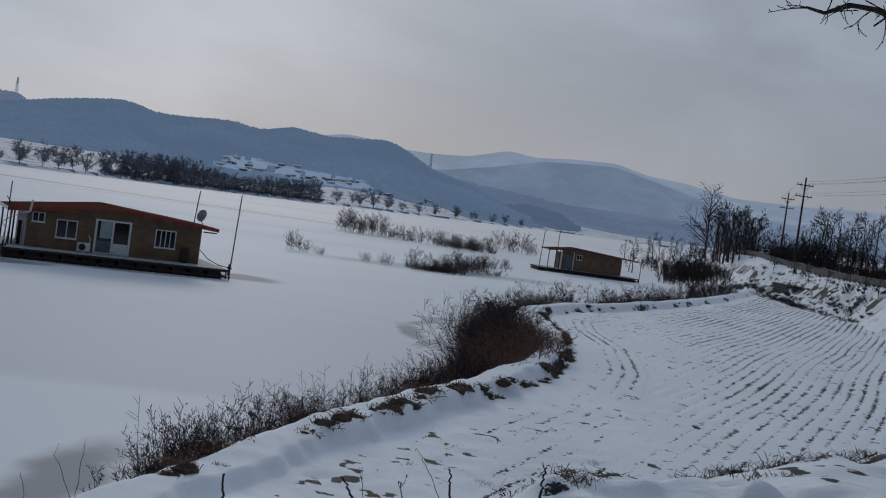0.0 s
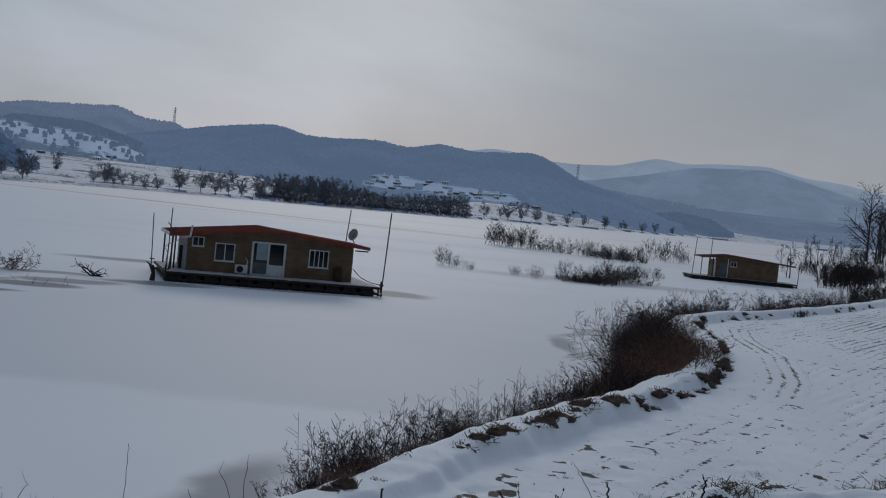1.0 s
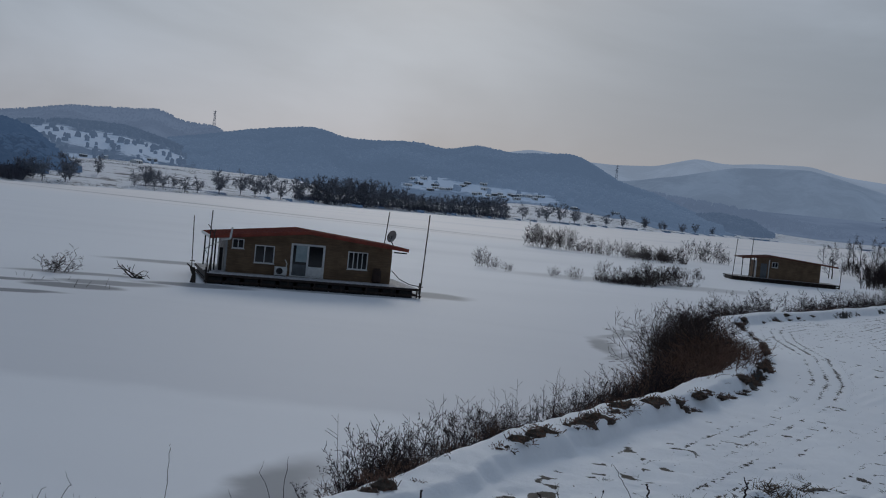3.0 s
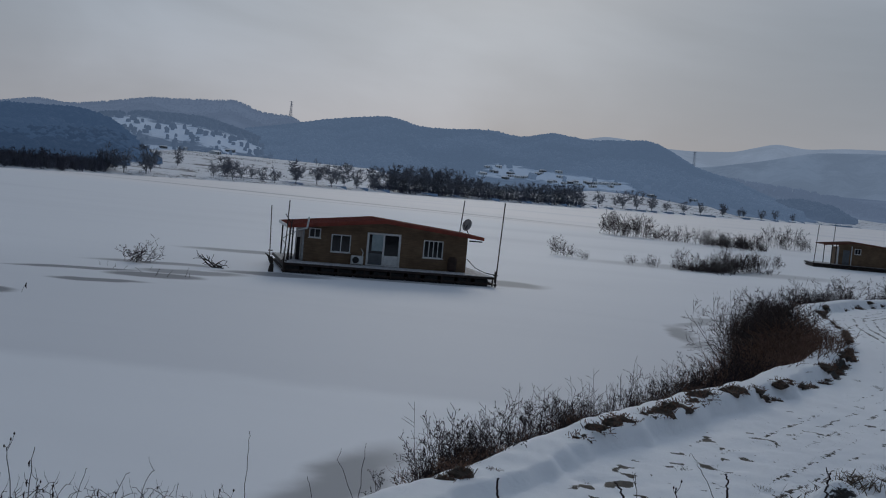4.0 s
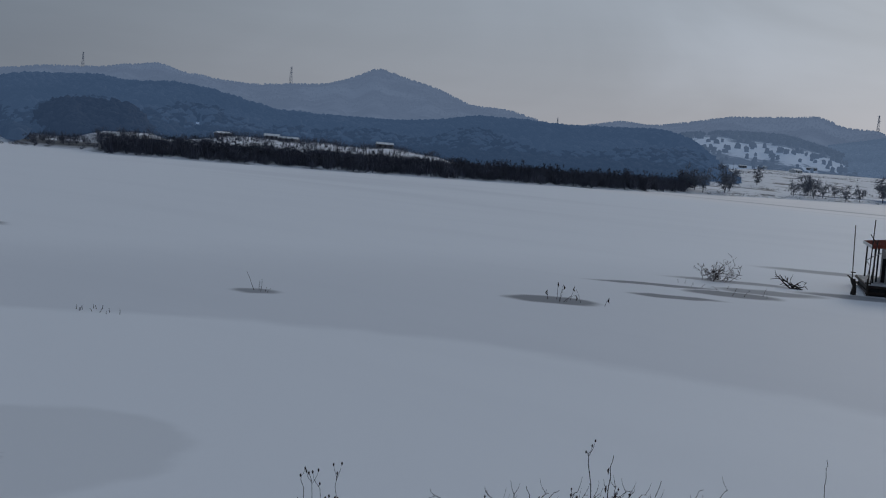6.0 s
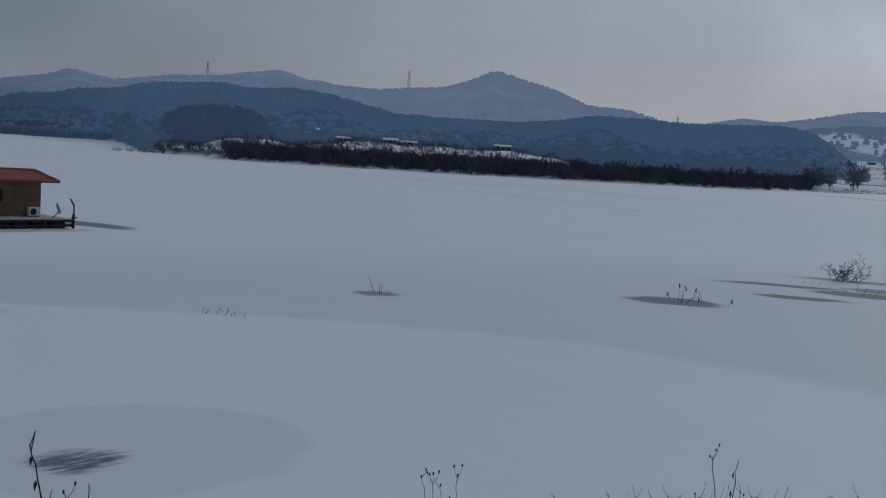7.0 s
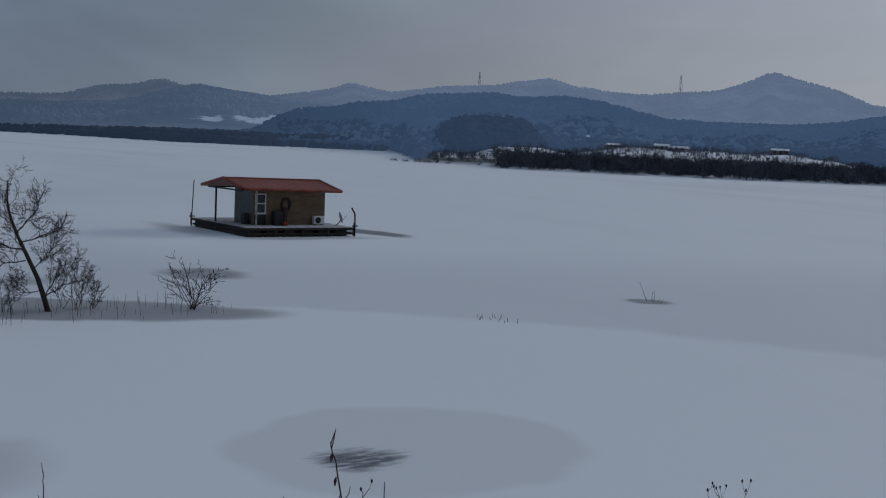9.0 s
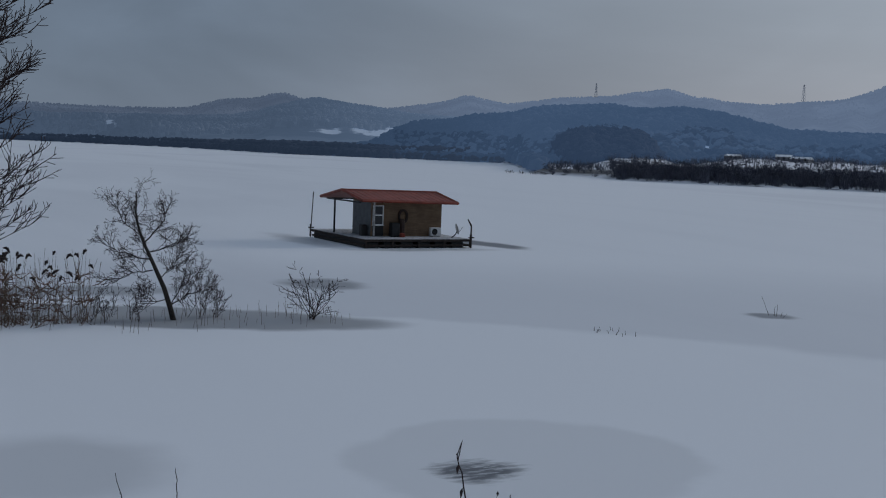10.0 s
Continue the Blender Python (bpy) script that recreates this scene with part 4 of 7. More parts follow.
polar_sheet("far_shore_land", np.arange(-125, 62, 0.7), np.geomspace(320.0, 3600.0, 170), far_land, MAT_FARLAND,
            label="snowy fields behind the far lake shore", category="ground")


# ---- houseboats ----
def window(parent, name, x0, x1, z0, z1, y, bars, sky_pane=False, label="white sliding window with dark panes"):
    """A framed window on the wall plane y (outside is -y)."""
    fr = 0.07
    w = part(name, boxes((x0, x1, y - 0.05, y + 0.03, z1 - fr, z1), (x0, x1, y - 0.05, y + 0.03, z0, z0 + fr),
                         (x0, x0 + fr, y - 0.05, y + 0.03, z0 + fr, z1 - fr), (x1 - fr, x1, y - 0.05, y + 0.03, z0 + fr, z1 - fr), bevel=0.008),
             MAT_WHITE, parent, label)
    part("sill", boxes((x0 - 0.04, x1 + 0.04, y - 0.09, y, z0 - 0.04, z0)), MAT_WHITE, w)
    n = bars + 1
    wid = (x1 - x0 - 2 * fr) / n
    for k in range(n):
        a = x0 + fr + k * wid
        part("pane", boxes((a + 0.01, a + wid - 0.01, y - 0.012, y - 0.004, z0 + fr, z1 - fr)), MAT_SKYPANE if sky_pane and k == 0 else MAT_GLASS, w)
        if k:
            part("mullion", boxes((a - 0.03, a + 0.03, y - 0.04, y, z0 + fr, z1 - fr)), MAT_WHITE, w)
    return w


def air_unit(parent, x, y, z, name="air_conditioner", turn=0):
    u = part(name, boxes((x, x + 0.8, y - 0.32, y, z + 0.06, z + 0.62), bevel=0.02), MAT_WHITE, parent, "white outdoor air conditioner unit")
    bm = bmesh.new()
    bmesh.ops.create_cone(bm, segments=20, radius1=0.22, radius2=0.2, depth=0.03, cap_ends=True,
                          matrix=pose(x + 0.3, y - 0.335, z + 0.34, 90, 0, 0))
    part("fan_grille", bm, MAT_DARK, u)
    for fx in (0.08, 0.62):
        part("foot", boxes((x + fx, x + fx + 0.08, y - 0.3, y - 0.02, z, z + 0.06)), MAT_DARK, u)
    return u


def pole(parent, p, q, r=0.035, name="mooring_pole", label="thin rusty steel mooring pole"):
    return link_mesh(name, *tubes([(*p, *q, r, r * 0.9)], 8), MAT_STEEL, parent, label, smooth=True)


def dish(parent, c, r, face, foot):
    """A satellite dish on a bent arm."""
    bm = bmesh.new()
    m = look(c, Vector(c) + Vector(face))
    rings = []
    for k in range(5):
        f = k / 4
        ring = []
        for j in range(20):
            a = 2 * math.pi * j / 20
            ring.append(bm.verts.new(m @ Vector((math.cos(a) * r * max(f, 0.02), math.sin(a) * r * 1.08 * max(f, 0.02), 0.22 * r * (1 - f * f)))))
        rings.append(ring)
    for a, b in zip(rings[:-1], rings[1:]):
        for j in range(20):
            bm.faces.new((a[j], a[(j + 1) % 20], b[(j + 1) % 20], b[j]))
    bmesh.ops.solidify(bm, geom=list(bm.faces), thickness=0.02)
    d = part("satellite_dish", bm, MAT_GREYMETAL, parent, "grey round satellite dish", smooth=True)
    link_mesh("dish_arm", *tubes([(*c, *(Vector(c) + Vector((0, 0.1, -0.3))), 0.03, 0.03), (*(Vector(c) + Vector((0, 0.1, -0.3))), *foot, 0.03, 0.03),
                                  (*(Vector(c) - Vector((0, 0, r))), *(Vector(c) + Vector(face).normalized() * r * 1.1), 0.015, 0.015)], 6), MAT_DARK, d)
    return d


def raft(parent, length, depth, top, seed):
    """A timber raft on floats: rim beams, short posts, boards."""
    rng = random.Random(seed)
    part("rim_beam", boxes((0, length, -0.06, 0.08, top - 0.17, top - 0.02), (0, length, depth - 0.08, depth + 0.06, top - 0.17, top - 0.02),
                           (-0.06, 0.0, -0.06, depth + 0.06, top - 0.17, top - 0.02), (length, length + 0.06, -0.06, depth + 0.06, top - 0.17, top - 0.02), bevel=0.01), MAT_DECK, parent)
    part("lower_beam", boxes((0.1, length - 0.1, 0.0, 0.12, 0.12, 0.24), (0, 0.12, 0.1, depth - 0.1, 0.12, 0.24), (length - 0.12, length, 0.1, depth - 0.1, 0.12, 0.24),
                             (0.1, length - 0.1, depth - 0.12, depth, 0.12, 0.24)), MAT_DECK, parent)
    n = int(length / 1.15)
    for k in range(n):
        x = 0.15 + k * (length - 0.3) / n
        part("float", boxes((x, x + 0.95, 0.12, depth - 0.12, -0.12, top - 0.18), bevel=0.06), MAT_DARK, parent, "black foam float under the raft")
    for k in range(int(length / 1.7) + 1):
        x = 0.05 + k * (length - 0.2) / int(length / 1.7)
        part("rim_post", boxes((x, x + 0.1, -0.1, -0.06, 0.04, top - 0.02)), MAT_DECK, parent)
    rows = []
    y = 0.0
    while y < depth:
        rows.append((rng.uniform(0, 0.04), length - rng.uniform(0, 0.04), y, min(depth, y + 0.285), top - 0.02, top + rng.uniform(0, 0.012)))
        y += 0.295
    for r in rows:
        part("deck_board", boxes(r), MAT_DECK_TOP, parent)


def siding(parent, name, corners, z0, z1, holes=(), thick=0.12, mat=None):
    """A wall of lapped boards from a to b; outside to the right hand of a->b."""
    (ax, ay), (bx, by) = corners
    ln = math.hypot(bx - ax, by - ay)
    ux, uy = (bx - ax) / ln, (by - ay) / ln
    nx, ny = uy, -ux
    w = bmesh.new()
    made = bmesh.ops.create_cube(w, size=1.0)["verts"]
    for v in made:
        s, t, zz = (v.co.x + 0.5) * ln, (v.co.y - 0.5) * thick - 0.02, z0 + (v.co.z + 0.5) * (z1 - z0)
        v.co = Vector((ax + ux * s + nx * t, ay + uy * s + ny * t, zz))
    wall = part(name, w, mat or MAT_WALL, parent)
    n = max(3, int((z1 - z0) / 0.2))
    h = (z1 - z0) / n
    for k in range(n):
        za, zb = z0 + k * h, z0 + (k + 1) * h - 0.012
        cuts = [(0.0, ln)]
        for x0, x1, c0, c1 in holes:
            if zb > c0 + 0.02 and za < c1 - 0.02:
                cuts = [q for a, b in cuts for q in ((a, min(b, x0)), (max(a, x1), b)) if q[1] - q[0] > 0.02]
        for a, b in cuts:
            bm = bmesh.new()
            pts = [(-0.025, za), (0.012, za), (0.0, zb), (-0.025, zb)]
            lo = [bm.verts.new((ax + ux * a + nx * o, ay + uy * a + ny * o, z)) for o, z in pts]
            hi = [bm.verts.new((ax + ux * b + nx * o, ay + uy * b + ny * o, z)) for o, z in pts]
            for j in range(4):
                bm.faces.new((lo[j], lo[(j + 1) % 4], hi[(j + 1) % 4], hi[j]))
            bm.faces.new(lo), bm.faces.new(hi[::-1])
            part("siding_board", bm, mat or MAT_WALL, wall)
    return wall


def slab(parent, name, a, b, c, d, thick, mat, label=""):
    """A roof slab between four upper corners, in order round it."""
    bm = bmesh.new()
    top = [bm.verts.new(p) for p in (a, b, c, d)]
    low = [bm.verts.new(Vector(p) - Vector((0, 0, thick))) for p in (a, b, c, d)]
    bm.faces.new(top), bm.faces.new(low[::-1])
    for j in range(4):
        bm.faces.new((top[j], low[j], low[(j + 1) % 4], top[(j + 1) % 4]))
    return part(name, bm, mat, parent, label)


def roof_ribs(parent, a, b, c, d, mat, step=0.42):
    """Raised seams from the edge a-b to the edge d-c."""
    a, b, c, d = (Vector(p) for p in (a, b, c, d))
    n = max(2, int((b - a).length / step))
    for k in range(n + 1):
        p, q = a.lerp(b, k / n), d.lerp(c, k / n)
        link_mesh("roof_seam", *tubes([(p.x, p.y, p.z + 0.006, q.x, q.y, q.z + 0.006, 0.02, 0.02)], 4), mat, parent)


def gable_houseboat(name, m, label, length, depth, top, house, zt, holes, roof, roofmat, seed, endmat=None):
    """A raft with a low house whose ridge runs across the long side."""
    t = thing(name, m, label, "houseboat", "houseboats on the lake")
    raft(t, length, depth, top, seed)
    hx0, hx1, hy0, hy1 = house
    siding(t, "front_wall", ((hx0, hy0), (hx1, hy0)), top, zt, holes=[(a - hx0, b - hx0, c, d) for a, b, c, d in holes])
    siding(t, "side_wall", ((hx0, hy1), (hx0, hy0)), top, zt, mat=endmat)
    siding(t, "side_wall", ((hx1, hy0), (hx1, hy1)), top, zt)
    siding(t, "back_wall", ((hx1, hy1), (hx0, hy1)), top, zt)
    part("ceiling_board", boxes((hx0 + 0.1, hx1 - 0.1, hy0 + 0.14, hy1 - 0.14, zt - 0.06, zt)), MAT_WHITE, t)
    x0, ridge_x, x1, lo, hi, lo2, y0, y1 = roof
    left = ((x0, y0, lo), (ridge_x, y0, hi), (ridge_x, y1, hi), (x0, y1, lo))
    right = ((ridge_x, y0, hi), (x1, y0, lo2), (x1, y1, lo2), (ridge_x, y1, hi))
    sl = slab(t, "roof_slope", *left, 0.10, roofmat)
    sr = slab(t, "roof_slope", *right, 0.10, roofmat)
    roof_ribs(sl, left[0], left[3], left[2], left[1], roofmat, 0.5)
    roof_ribs(sr, right[1], right[2], right[3], right[0], roofmat, 0.5)
    bm = bmesh.new()
    fl, fr = lo + (hi - lo) * (hx0 - x0) / (ridge_x - x0) - 0.1, lo2 + (hi - lo2) * (x1 - hx1) / (x1 - ridge_x) - 0.1
    v = [bm.verts.new(p) for p in ((hx0, hy0 + 0.03, zt), (hx1, hy0 + 0.03, zt), (hx1, hy0 + 0.03, max(fr, zt + 0.01)), (ridge_x, hy0 + 0.03, hi - 0.1), (hx0, hy0 + 0.03, max(fl, zt + 0.01)))]
    f = bm.faces.new(v)
    ex = bmesh.ops.extrude_face_region(bm, geom=[f])["geom"]
    for q in ex:
        if isinstance(q, bmesh.types.BMVert):
            q.co.y += 0.08
    part("gable_board", bm, MAT_WALL, t)
    for (ax, az), (bx, bz) in (((x0, lo), (ridge_x, hi)), ((ridge_x, hi), (x1, lo2))):
        bm = bmesh.new()
        vs = [bm.verts.new(p) for p in ((ax, y0 - 0.03, az - 0.2), (bx, y0 - 0.03, bz - 0.2), (bx, y0 - 0.03, bz + 0.02), (ax, y0 - 0.03, az + 0.02),
                                        (ax, y0, az - 0.2), (bx, y0, bz - 0.2), (bx, y0, bz + 0.02), (ax, y0, az + 0.02))]
        for q in ((0, 1, 2, 3), (7, 6, 5, 4), (0, 4, 5, 1), (3, 2, 6, 7), (0, 3, 7, 4), (1, 5, 6, 2)):
            bm.faces.new([vs[i] for i in q])
        part("fascia", bm, roofmat, t)
    return t


# openings on the long walls: x from, x to, z from, z to
HOLES = [(1.72, 2.5, 2.24, 2.88), (3.22, 4.52, 1.40, 2.58), (5.60, 7.88, 0.70, 2.88), (9.44, 10.80, 1.46, 2.65)]
HOLES2 = [(5.5, 6.35, 2.1, 2.85)]


def big_houseboat():
    top, zt, hy0 = 0.66, 2.93, 2.2
    hx0, hx1 = 1.38, 12.45
    t = gable_houseboat("houseboat", pose(-26.25, 71.03, 0, 0, 0, 25.5), "ochre houseboat with a red roof on a dark timber raft", 13.9, 8.4, top, (hx0, hx1, hy0, 7.4), zt, HOLES,
                        (0.25, 6.7, 13.45, 2.98, 3.76, 3.12, 1.65, 7.9), MAT_ROOF, 5, MAT_PALEBOARD)
    part("end_fascia", boxes((0.19, 0.245, 1.62, 7.9, 2.80, 3.0), bevel=0.01), MAT_WHITE, t, "white board along the roof's end")
    window(t, "window", *HOLES[0], hy0, 1)
    window(t, "window", *HOLES[1], hy0, 1)
    window(t, "window", *HOLES[3], hy0, 3, label="white window with four dark upright panes")
    # sliding glass door with a low panel
    x0, x1, z0, z1 = HOLES[2]
    mid = 0.5 * (x0 + x1)
    d = part("sliding_door", boxes((x0, x1, hy0 - 0.06, hy0 + 0.03, z1 - 0.12, z1), (x0, x0 + 0.14, hy0 - 0.06, hy0 + 0.03, z0, z1 - 0.12),
                                   (x1 - 0.14, x1, hy0 - 0.06, hy0 + 0.03, z0, z1 - 0.12), (x0, x1, hy0 - 0.07, hy0 + 0.03, z0 - 0.02, z0 + 0.06),
                                   (mid - 0.06, mid + 0.06, hy0 - 0.05, hy0 + 0.02, z0, z1 - 0.12), bevel=0.008), MAT_WHITE, t, "white framed sliding glass door")
    # this pane is coloured as if it reflected the sky
    part("pane", boxes((x0 + 0.34, mid - 0.07, hy0 - 0.025, hy0 - 0.015, z0 + 0.98, z1 - 0.13)), MAT_SKYPANE, d, "pale blue pane painted as if reflecting the sky")
    part("pane", boxes((x0 + 0.15, mid - 0.07, hy0 - 0.012, hy0 - 0.004, z0 + 0.75, z1 - 0.13)), MAT_GLASS, d)
    part("pane", boxes((mid + 0.07, x1 - 0.15, hy0 - 0.02, hy0 - 0.01, z0 + 0.72, z1 - 0.13)), MAT_GLASS, d)
    part("lower_panel", boxes((x0 + 0.15, mid - 0.07, hy0 - 0.03, hy0 - 0.01, z0 + 0.07, z0 + 0.80)), MAT_GREYPANEL, d)
    part("lower_panel", boxes((mid + 0.07, x1 - 0.15, hy0 - 0.03, hy0 - 0.01, z0 + 0.07, z0 + 0.70)), MAT_WHITE, d)
    air_unit(t, 4.58, hy0 - 0.1, top)
    link_mesh("coolant_hose", *tubes([(5.4, hy0 - 0.06, 1.5, 5.25, hy0 - 0.08, 1.75, 0.03, 0.03), (5.4, hy0 - 0.06, 1.5, 5.3, hy0 - 0.15, 1.0, 0.035, 0.035)], 6), MAT_WHITE, t)
    part("water_tank", boxes((11.15, 11.75, hy0 - 0.42, hy0 - 0.05, top, top + 1.0), bevel=0.14), MAT_RUSTTANK, t, "dark reddish rounded tank")
    part("corner_trim", boxes((hx0 - 0.06, hx0 + 0.05, hy0 - 0.05, hy0 + 0.08, top, zt)), MAT_GREYMETAL, t)
    for x, y in ((0.45, 1.9), (0.75, 3.0), (0.45, 7.5)):
        part("porch_post", boxes((x - 0.05, x + 0.05, y - 0.05, y + 0.05, top, zt + 0.08)), MAT_DARK, t)
    link_mesh("drain_pipe", *tubes([(1.58, 1.5, 3.6, 1.5, 1.5, 2.86, 0.065, 0.065), (1.5, 1.5, 2.86, 1.0, 1.9, 2.74, 0.065, 0.065)], 8), MAT_WHITE, t, smooth=True)
    link_mesh("hanging_hose", *tubes([(0.9, 1.9, 2.6, 0.3, 1.7, 2.3, 0.03, 0.03), (0.3, 1.7, 2.3, -0.05, 1.6, 2.05, 0.03, 0.03), (-0.05, 1.6, 2.05, 0.2, 1.6, 1.7, 0.03, 0.03), (0.2, 1.6, 1.7, 0.1, 1.7, 1.0, 0.03, 0.03)], 6), MAT_GREYMETAL, t)
    part("propped_board", boxes((1.05, 1.28, 3.2, 3.3, top, top + 1.5)), MAT_DARK, t)
    pole(t, (-0.2, 8.4, -0.4), (-0.35, 8.4, 3.95))
    pole(t, (0.0, -0.12, -0.4), (0.1, -0.1, 4.62))
    pole(t, (0.15, 0.2, 0.2), (0.45, 0.9, 3.4))
    pole(t, (-0.05, 0.4, 3.7), (0.4, 0.6, 3.1), 0.03, "stay_rod")
    pole(t, (13.98, -0.12, -0.5), (14.2, -0.1, 5.6), 0.045)
    pole(t, (13.0, 7.9, 0.2), (13.4, 7.9, 5.45), 0.04)
    for x, y in ((13.98, -0.12), (0.0, -0.12), (-0.2, 8.4)):
        part("pole_bracket", boxes((x - 0.16, x + 0.16, y - 0.05, y + 0.05, 0.75, 0.82), (x - 0.1, x + 0.1, y - 0.1, y + 0.1, 0.1, 0.2), (x - 0.06, x - 0.02, y - 0.12, y + 0.12, 0.3, 1.05)), MAT_STEEL, t)
    dish(t, (12.75, 4.0, 3.84), 0.40, (-0.75, -0.55, 0.30), (13.0, 4.1, 3.1))
    part("awning_bracket", boxes((12.5, 13.4, hy0 - 0.3, hy0 - 0.24, zt - 0.14, zt - 0.06)), MAT_DARK, t)
    link_mesh("mooring_rope", *tubes([(12.6, 2.5, top + 0.9, 12.9, 1.4, top + 0.45, 0.03, 0.03), (12.9, 1.4, top + 0.45, 13.4, 0.5, top + 0.2, 0.03, 0.03), (13.4, 0.5, top + 0.2, 13.95, -0.1, top + 0.15, 0.03, 0.03)], 5), MAT_DARK, t)
    return t


def far_houseboat():
    top, zt, hy0 = 0.55, 2.9, 0.9
    t = gable_houseboat("houseboat", pose(13.64, 166.2, 0, 0, 0, 8), "small brown houseboat with ochre walls far out on the ice", 14.7, 5.4, top, (3.35, 12.2, hy0, 4.6), zt, HOLES2,
                        (1.2, 5.7, 14.4, 3.20, 3.72, 3.02, 0.35, 5.2), MAT_ROOF_BROWN, 6)
    window(t, "window", *HOLES2[0], hy0, 1)
    part("corner_trim", boxes((3.22, 3.42, hy0 - 0.05, hy0 + 0.1, top, zt)), MAT_WHITE, t)
    link_mesh("drain_pipe", *tubes([(5.1, hy0 - 0.12, zt + 0.25, 5.1, hy0 - 0.12, top, 0.07, 0.07)], 8), MAT_WHITE, t)
    part("door", boxes((4.0, 4.85, hy0 - 0.05, hy0 + 0.02, top, top + 2.0)), MAT_GREYPANEL, t)
    for x, y in ((2.4, 0.5), (2.95, 0.5), (2.4, 4.9)):
        part("porch_post", boxes((x - 0.05, x + 0.05, y - 0.05, y + 0.05, top, 3.3)), MAT_DARK, t)
    pole(t, (0.0, -0.1, -0.4), (0.3, 0, 5.6), 0.05)
    pole(t, (3.6, 5.4, -0.4), (3.75, 5.4, 6.0), 0.05)
    pole(t, (14.7, -0.1, -0.4), (14.8, 0, 3.1), 0.05)
    return t


def west_houseboat():
    """House with its ridge along the front and a porch roof at one end. x runs along the front."""
    length, depth, top, hy0 = 7.9, 8.9, 0.60, 2.3
    t = thing("houseboat", pose(-70.9, 28.0, 0, 0, 0, 93.5), "brown houseboat with a red gable roof and open porch", "houseboat", "houseboats on the lake")
    raft(t, length, depth, top, 9)
    hx0, hx1, hy1, zt = 1.5, 6.85, 5.2, 2.84
    door = (1.62, 2.42, 1.35, 2.68)
    siding(t, "front_wall", ((hx0, hy0), (hx1, hy0)), top, zt, holes=[(door[0] - hx0, door[1] - hx0, top, door[3])])
    siding(t, "side_wall", ((hx0, hy1), (hx0, hy0)), top, zt, mat=MAT_GREYPANEL)
    siding(t, "side_wall", ((hx1, hy0), (hx1, hy1)), top, zt)
    siding(t, "back_wall", ((hx1, hy1), (hx0, hy1)), top, zt)
    gd = window(t, "glazed_door", door[0], door[1], door[2], door[3], hy0, 0, label="white framed glazed door")
    part("crossbar", boxes((door[0] + 0.07, door[1] - 0.07, hy0 - 0.045, hy0 - 0.002, 1.98, 2.06)), MAT_WHITE, gd)
    part("door_panel", boxes((door[0], door[1], hy0 - 0.04, hy0 - 0.01, top, door[2])), MAT_DARK, t)
    x0, x1, y0, yr, y1, lo, hi = 0.2, 7.7, 1.5, 4.3, 7.9, 2.98, 3.60
    a, b, q, p = (x0 + 0.25, y0, lo + 0.04), (x1, y0, lo - 0.06), (x1 - 0.3, yr, hi - 0.06), (x0, yr, hi)
    c, d = (x1, y1, lo), (x0, y1, lo)
    for pts in ((a, b, q, p), (c, d, p, q)):
        s = slab(t, "roof_slope", *pts, 0.10, MAT_ROOF)
        roof_ribs(s, pts[0], pts[1], pts[2], pts[3], MAT_ROOF, 0.45)
    for pts in ((a, b), (b, q), (p, a), (d, p)):
        link_mesh("roof_trim", *tubes([(*pts[0], *pts[1], 0.10, 0.10)], 4), MAT_ROOF, t)
    for xx, ww in ((hx0, 0.05), (hx1, -0.05)):
        bm = bmesh.new()
        v = [bm.verts.new(k) for k in ((xx, hy0, zt), (xx, hy1, zt), (xx, hy1, hi - 0.32), (xx, yr, hi - 0.14), (xx, hy0, lo + 0.08))]
        f = bm.faces.new(v)
        ex = bmesh.ops.extrude_face_region(bm, geom=[f])["geom"]
        for k in ex:
            if isinstance(k, bmesh.types.BMVert):
                k.co.x += ww
        part("gable_board", bm, MAT_WALL, t)
    link_mesh("ridge_cap", *tubes([(*p, *q, 0.09, 0.09)], 6), MAT_ROOF, t)
    part("ceiling_board", boxes((hx0 + 0.1, hx1 - 0.1, hy0 + 0.14, hy1 - 0.14, zt - 0.06, zt)), MAT_WHITE, t)
    for x, y, mt in ((0.35, 5.7, MAT_DARK), (1.45, 1.7, MAT_PALEBOARD)):
        part("porch_post", boxes((x - 0.05, x + 0.05, y - 0.05, y + 0.05, top, zt + 0.1)), mt, t)
    part("tie_beam", boxes((0.35, 7.5, 7.05, 7.15, zt, zt + 0.1), (0.35, 0.45, 1.7, 7.1, zt, zt + 0.1)), MAT_DARK, t)
    air_unit(t, 5.85, hy0 - 0.1, top)
    part("storage_box", boxes((2.75, 3.35, hy0 - 0.7, hy0 - 0.2, top, top + 0.95), bevel=0.05), MAT_DARK, t)
    part("gas_bottle", boxes((3.5, 3.85, hy0 - 0.5, hy0 - 0.15, top, top + 1.2), bevel=0.1), MAT_RUSTTANK, t)
    part("storage_box", boxes((1.0, 1.4, 2.6, 3.1, top, top + 0.75), bevel=0.05), MAT_DARK, t)
    part("red_bucket", boxes((3.3, 3.6, 1.3, 1.6, top, top + 0.28), bevel=0.04), MAT_ROOF, t)
    bm = bmesh.new()
    for j in range(24):
        a0 = 2 * math.pi * j / 24
        box(bm, 3.85 + 0.3 * math.cos(a0) - 0.07, 3.85 + 0.3 * math.cos(a0) + 0.07, hy0 - 0.14, hy0 - 0.03, 1.95 + 0.42 * math.sin(a0) - 0.07, 1.95 + 0.42 * math.sin(a0) + 0.07)
    part("hanging_ring", bm, MAT_RUSTTANK, t, "reddish ring hung on the wall")
    dish(t, (7.35, 0.9, top + 0.62), 0.36, (0.96, -0.25, 0.30), (7.0, 1.0, top))
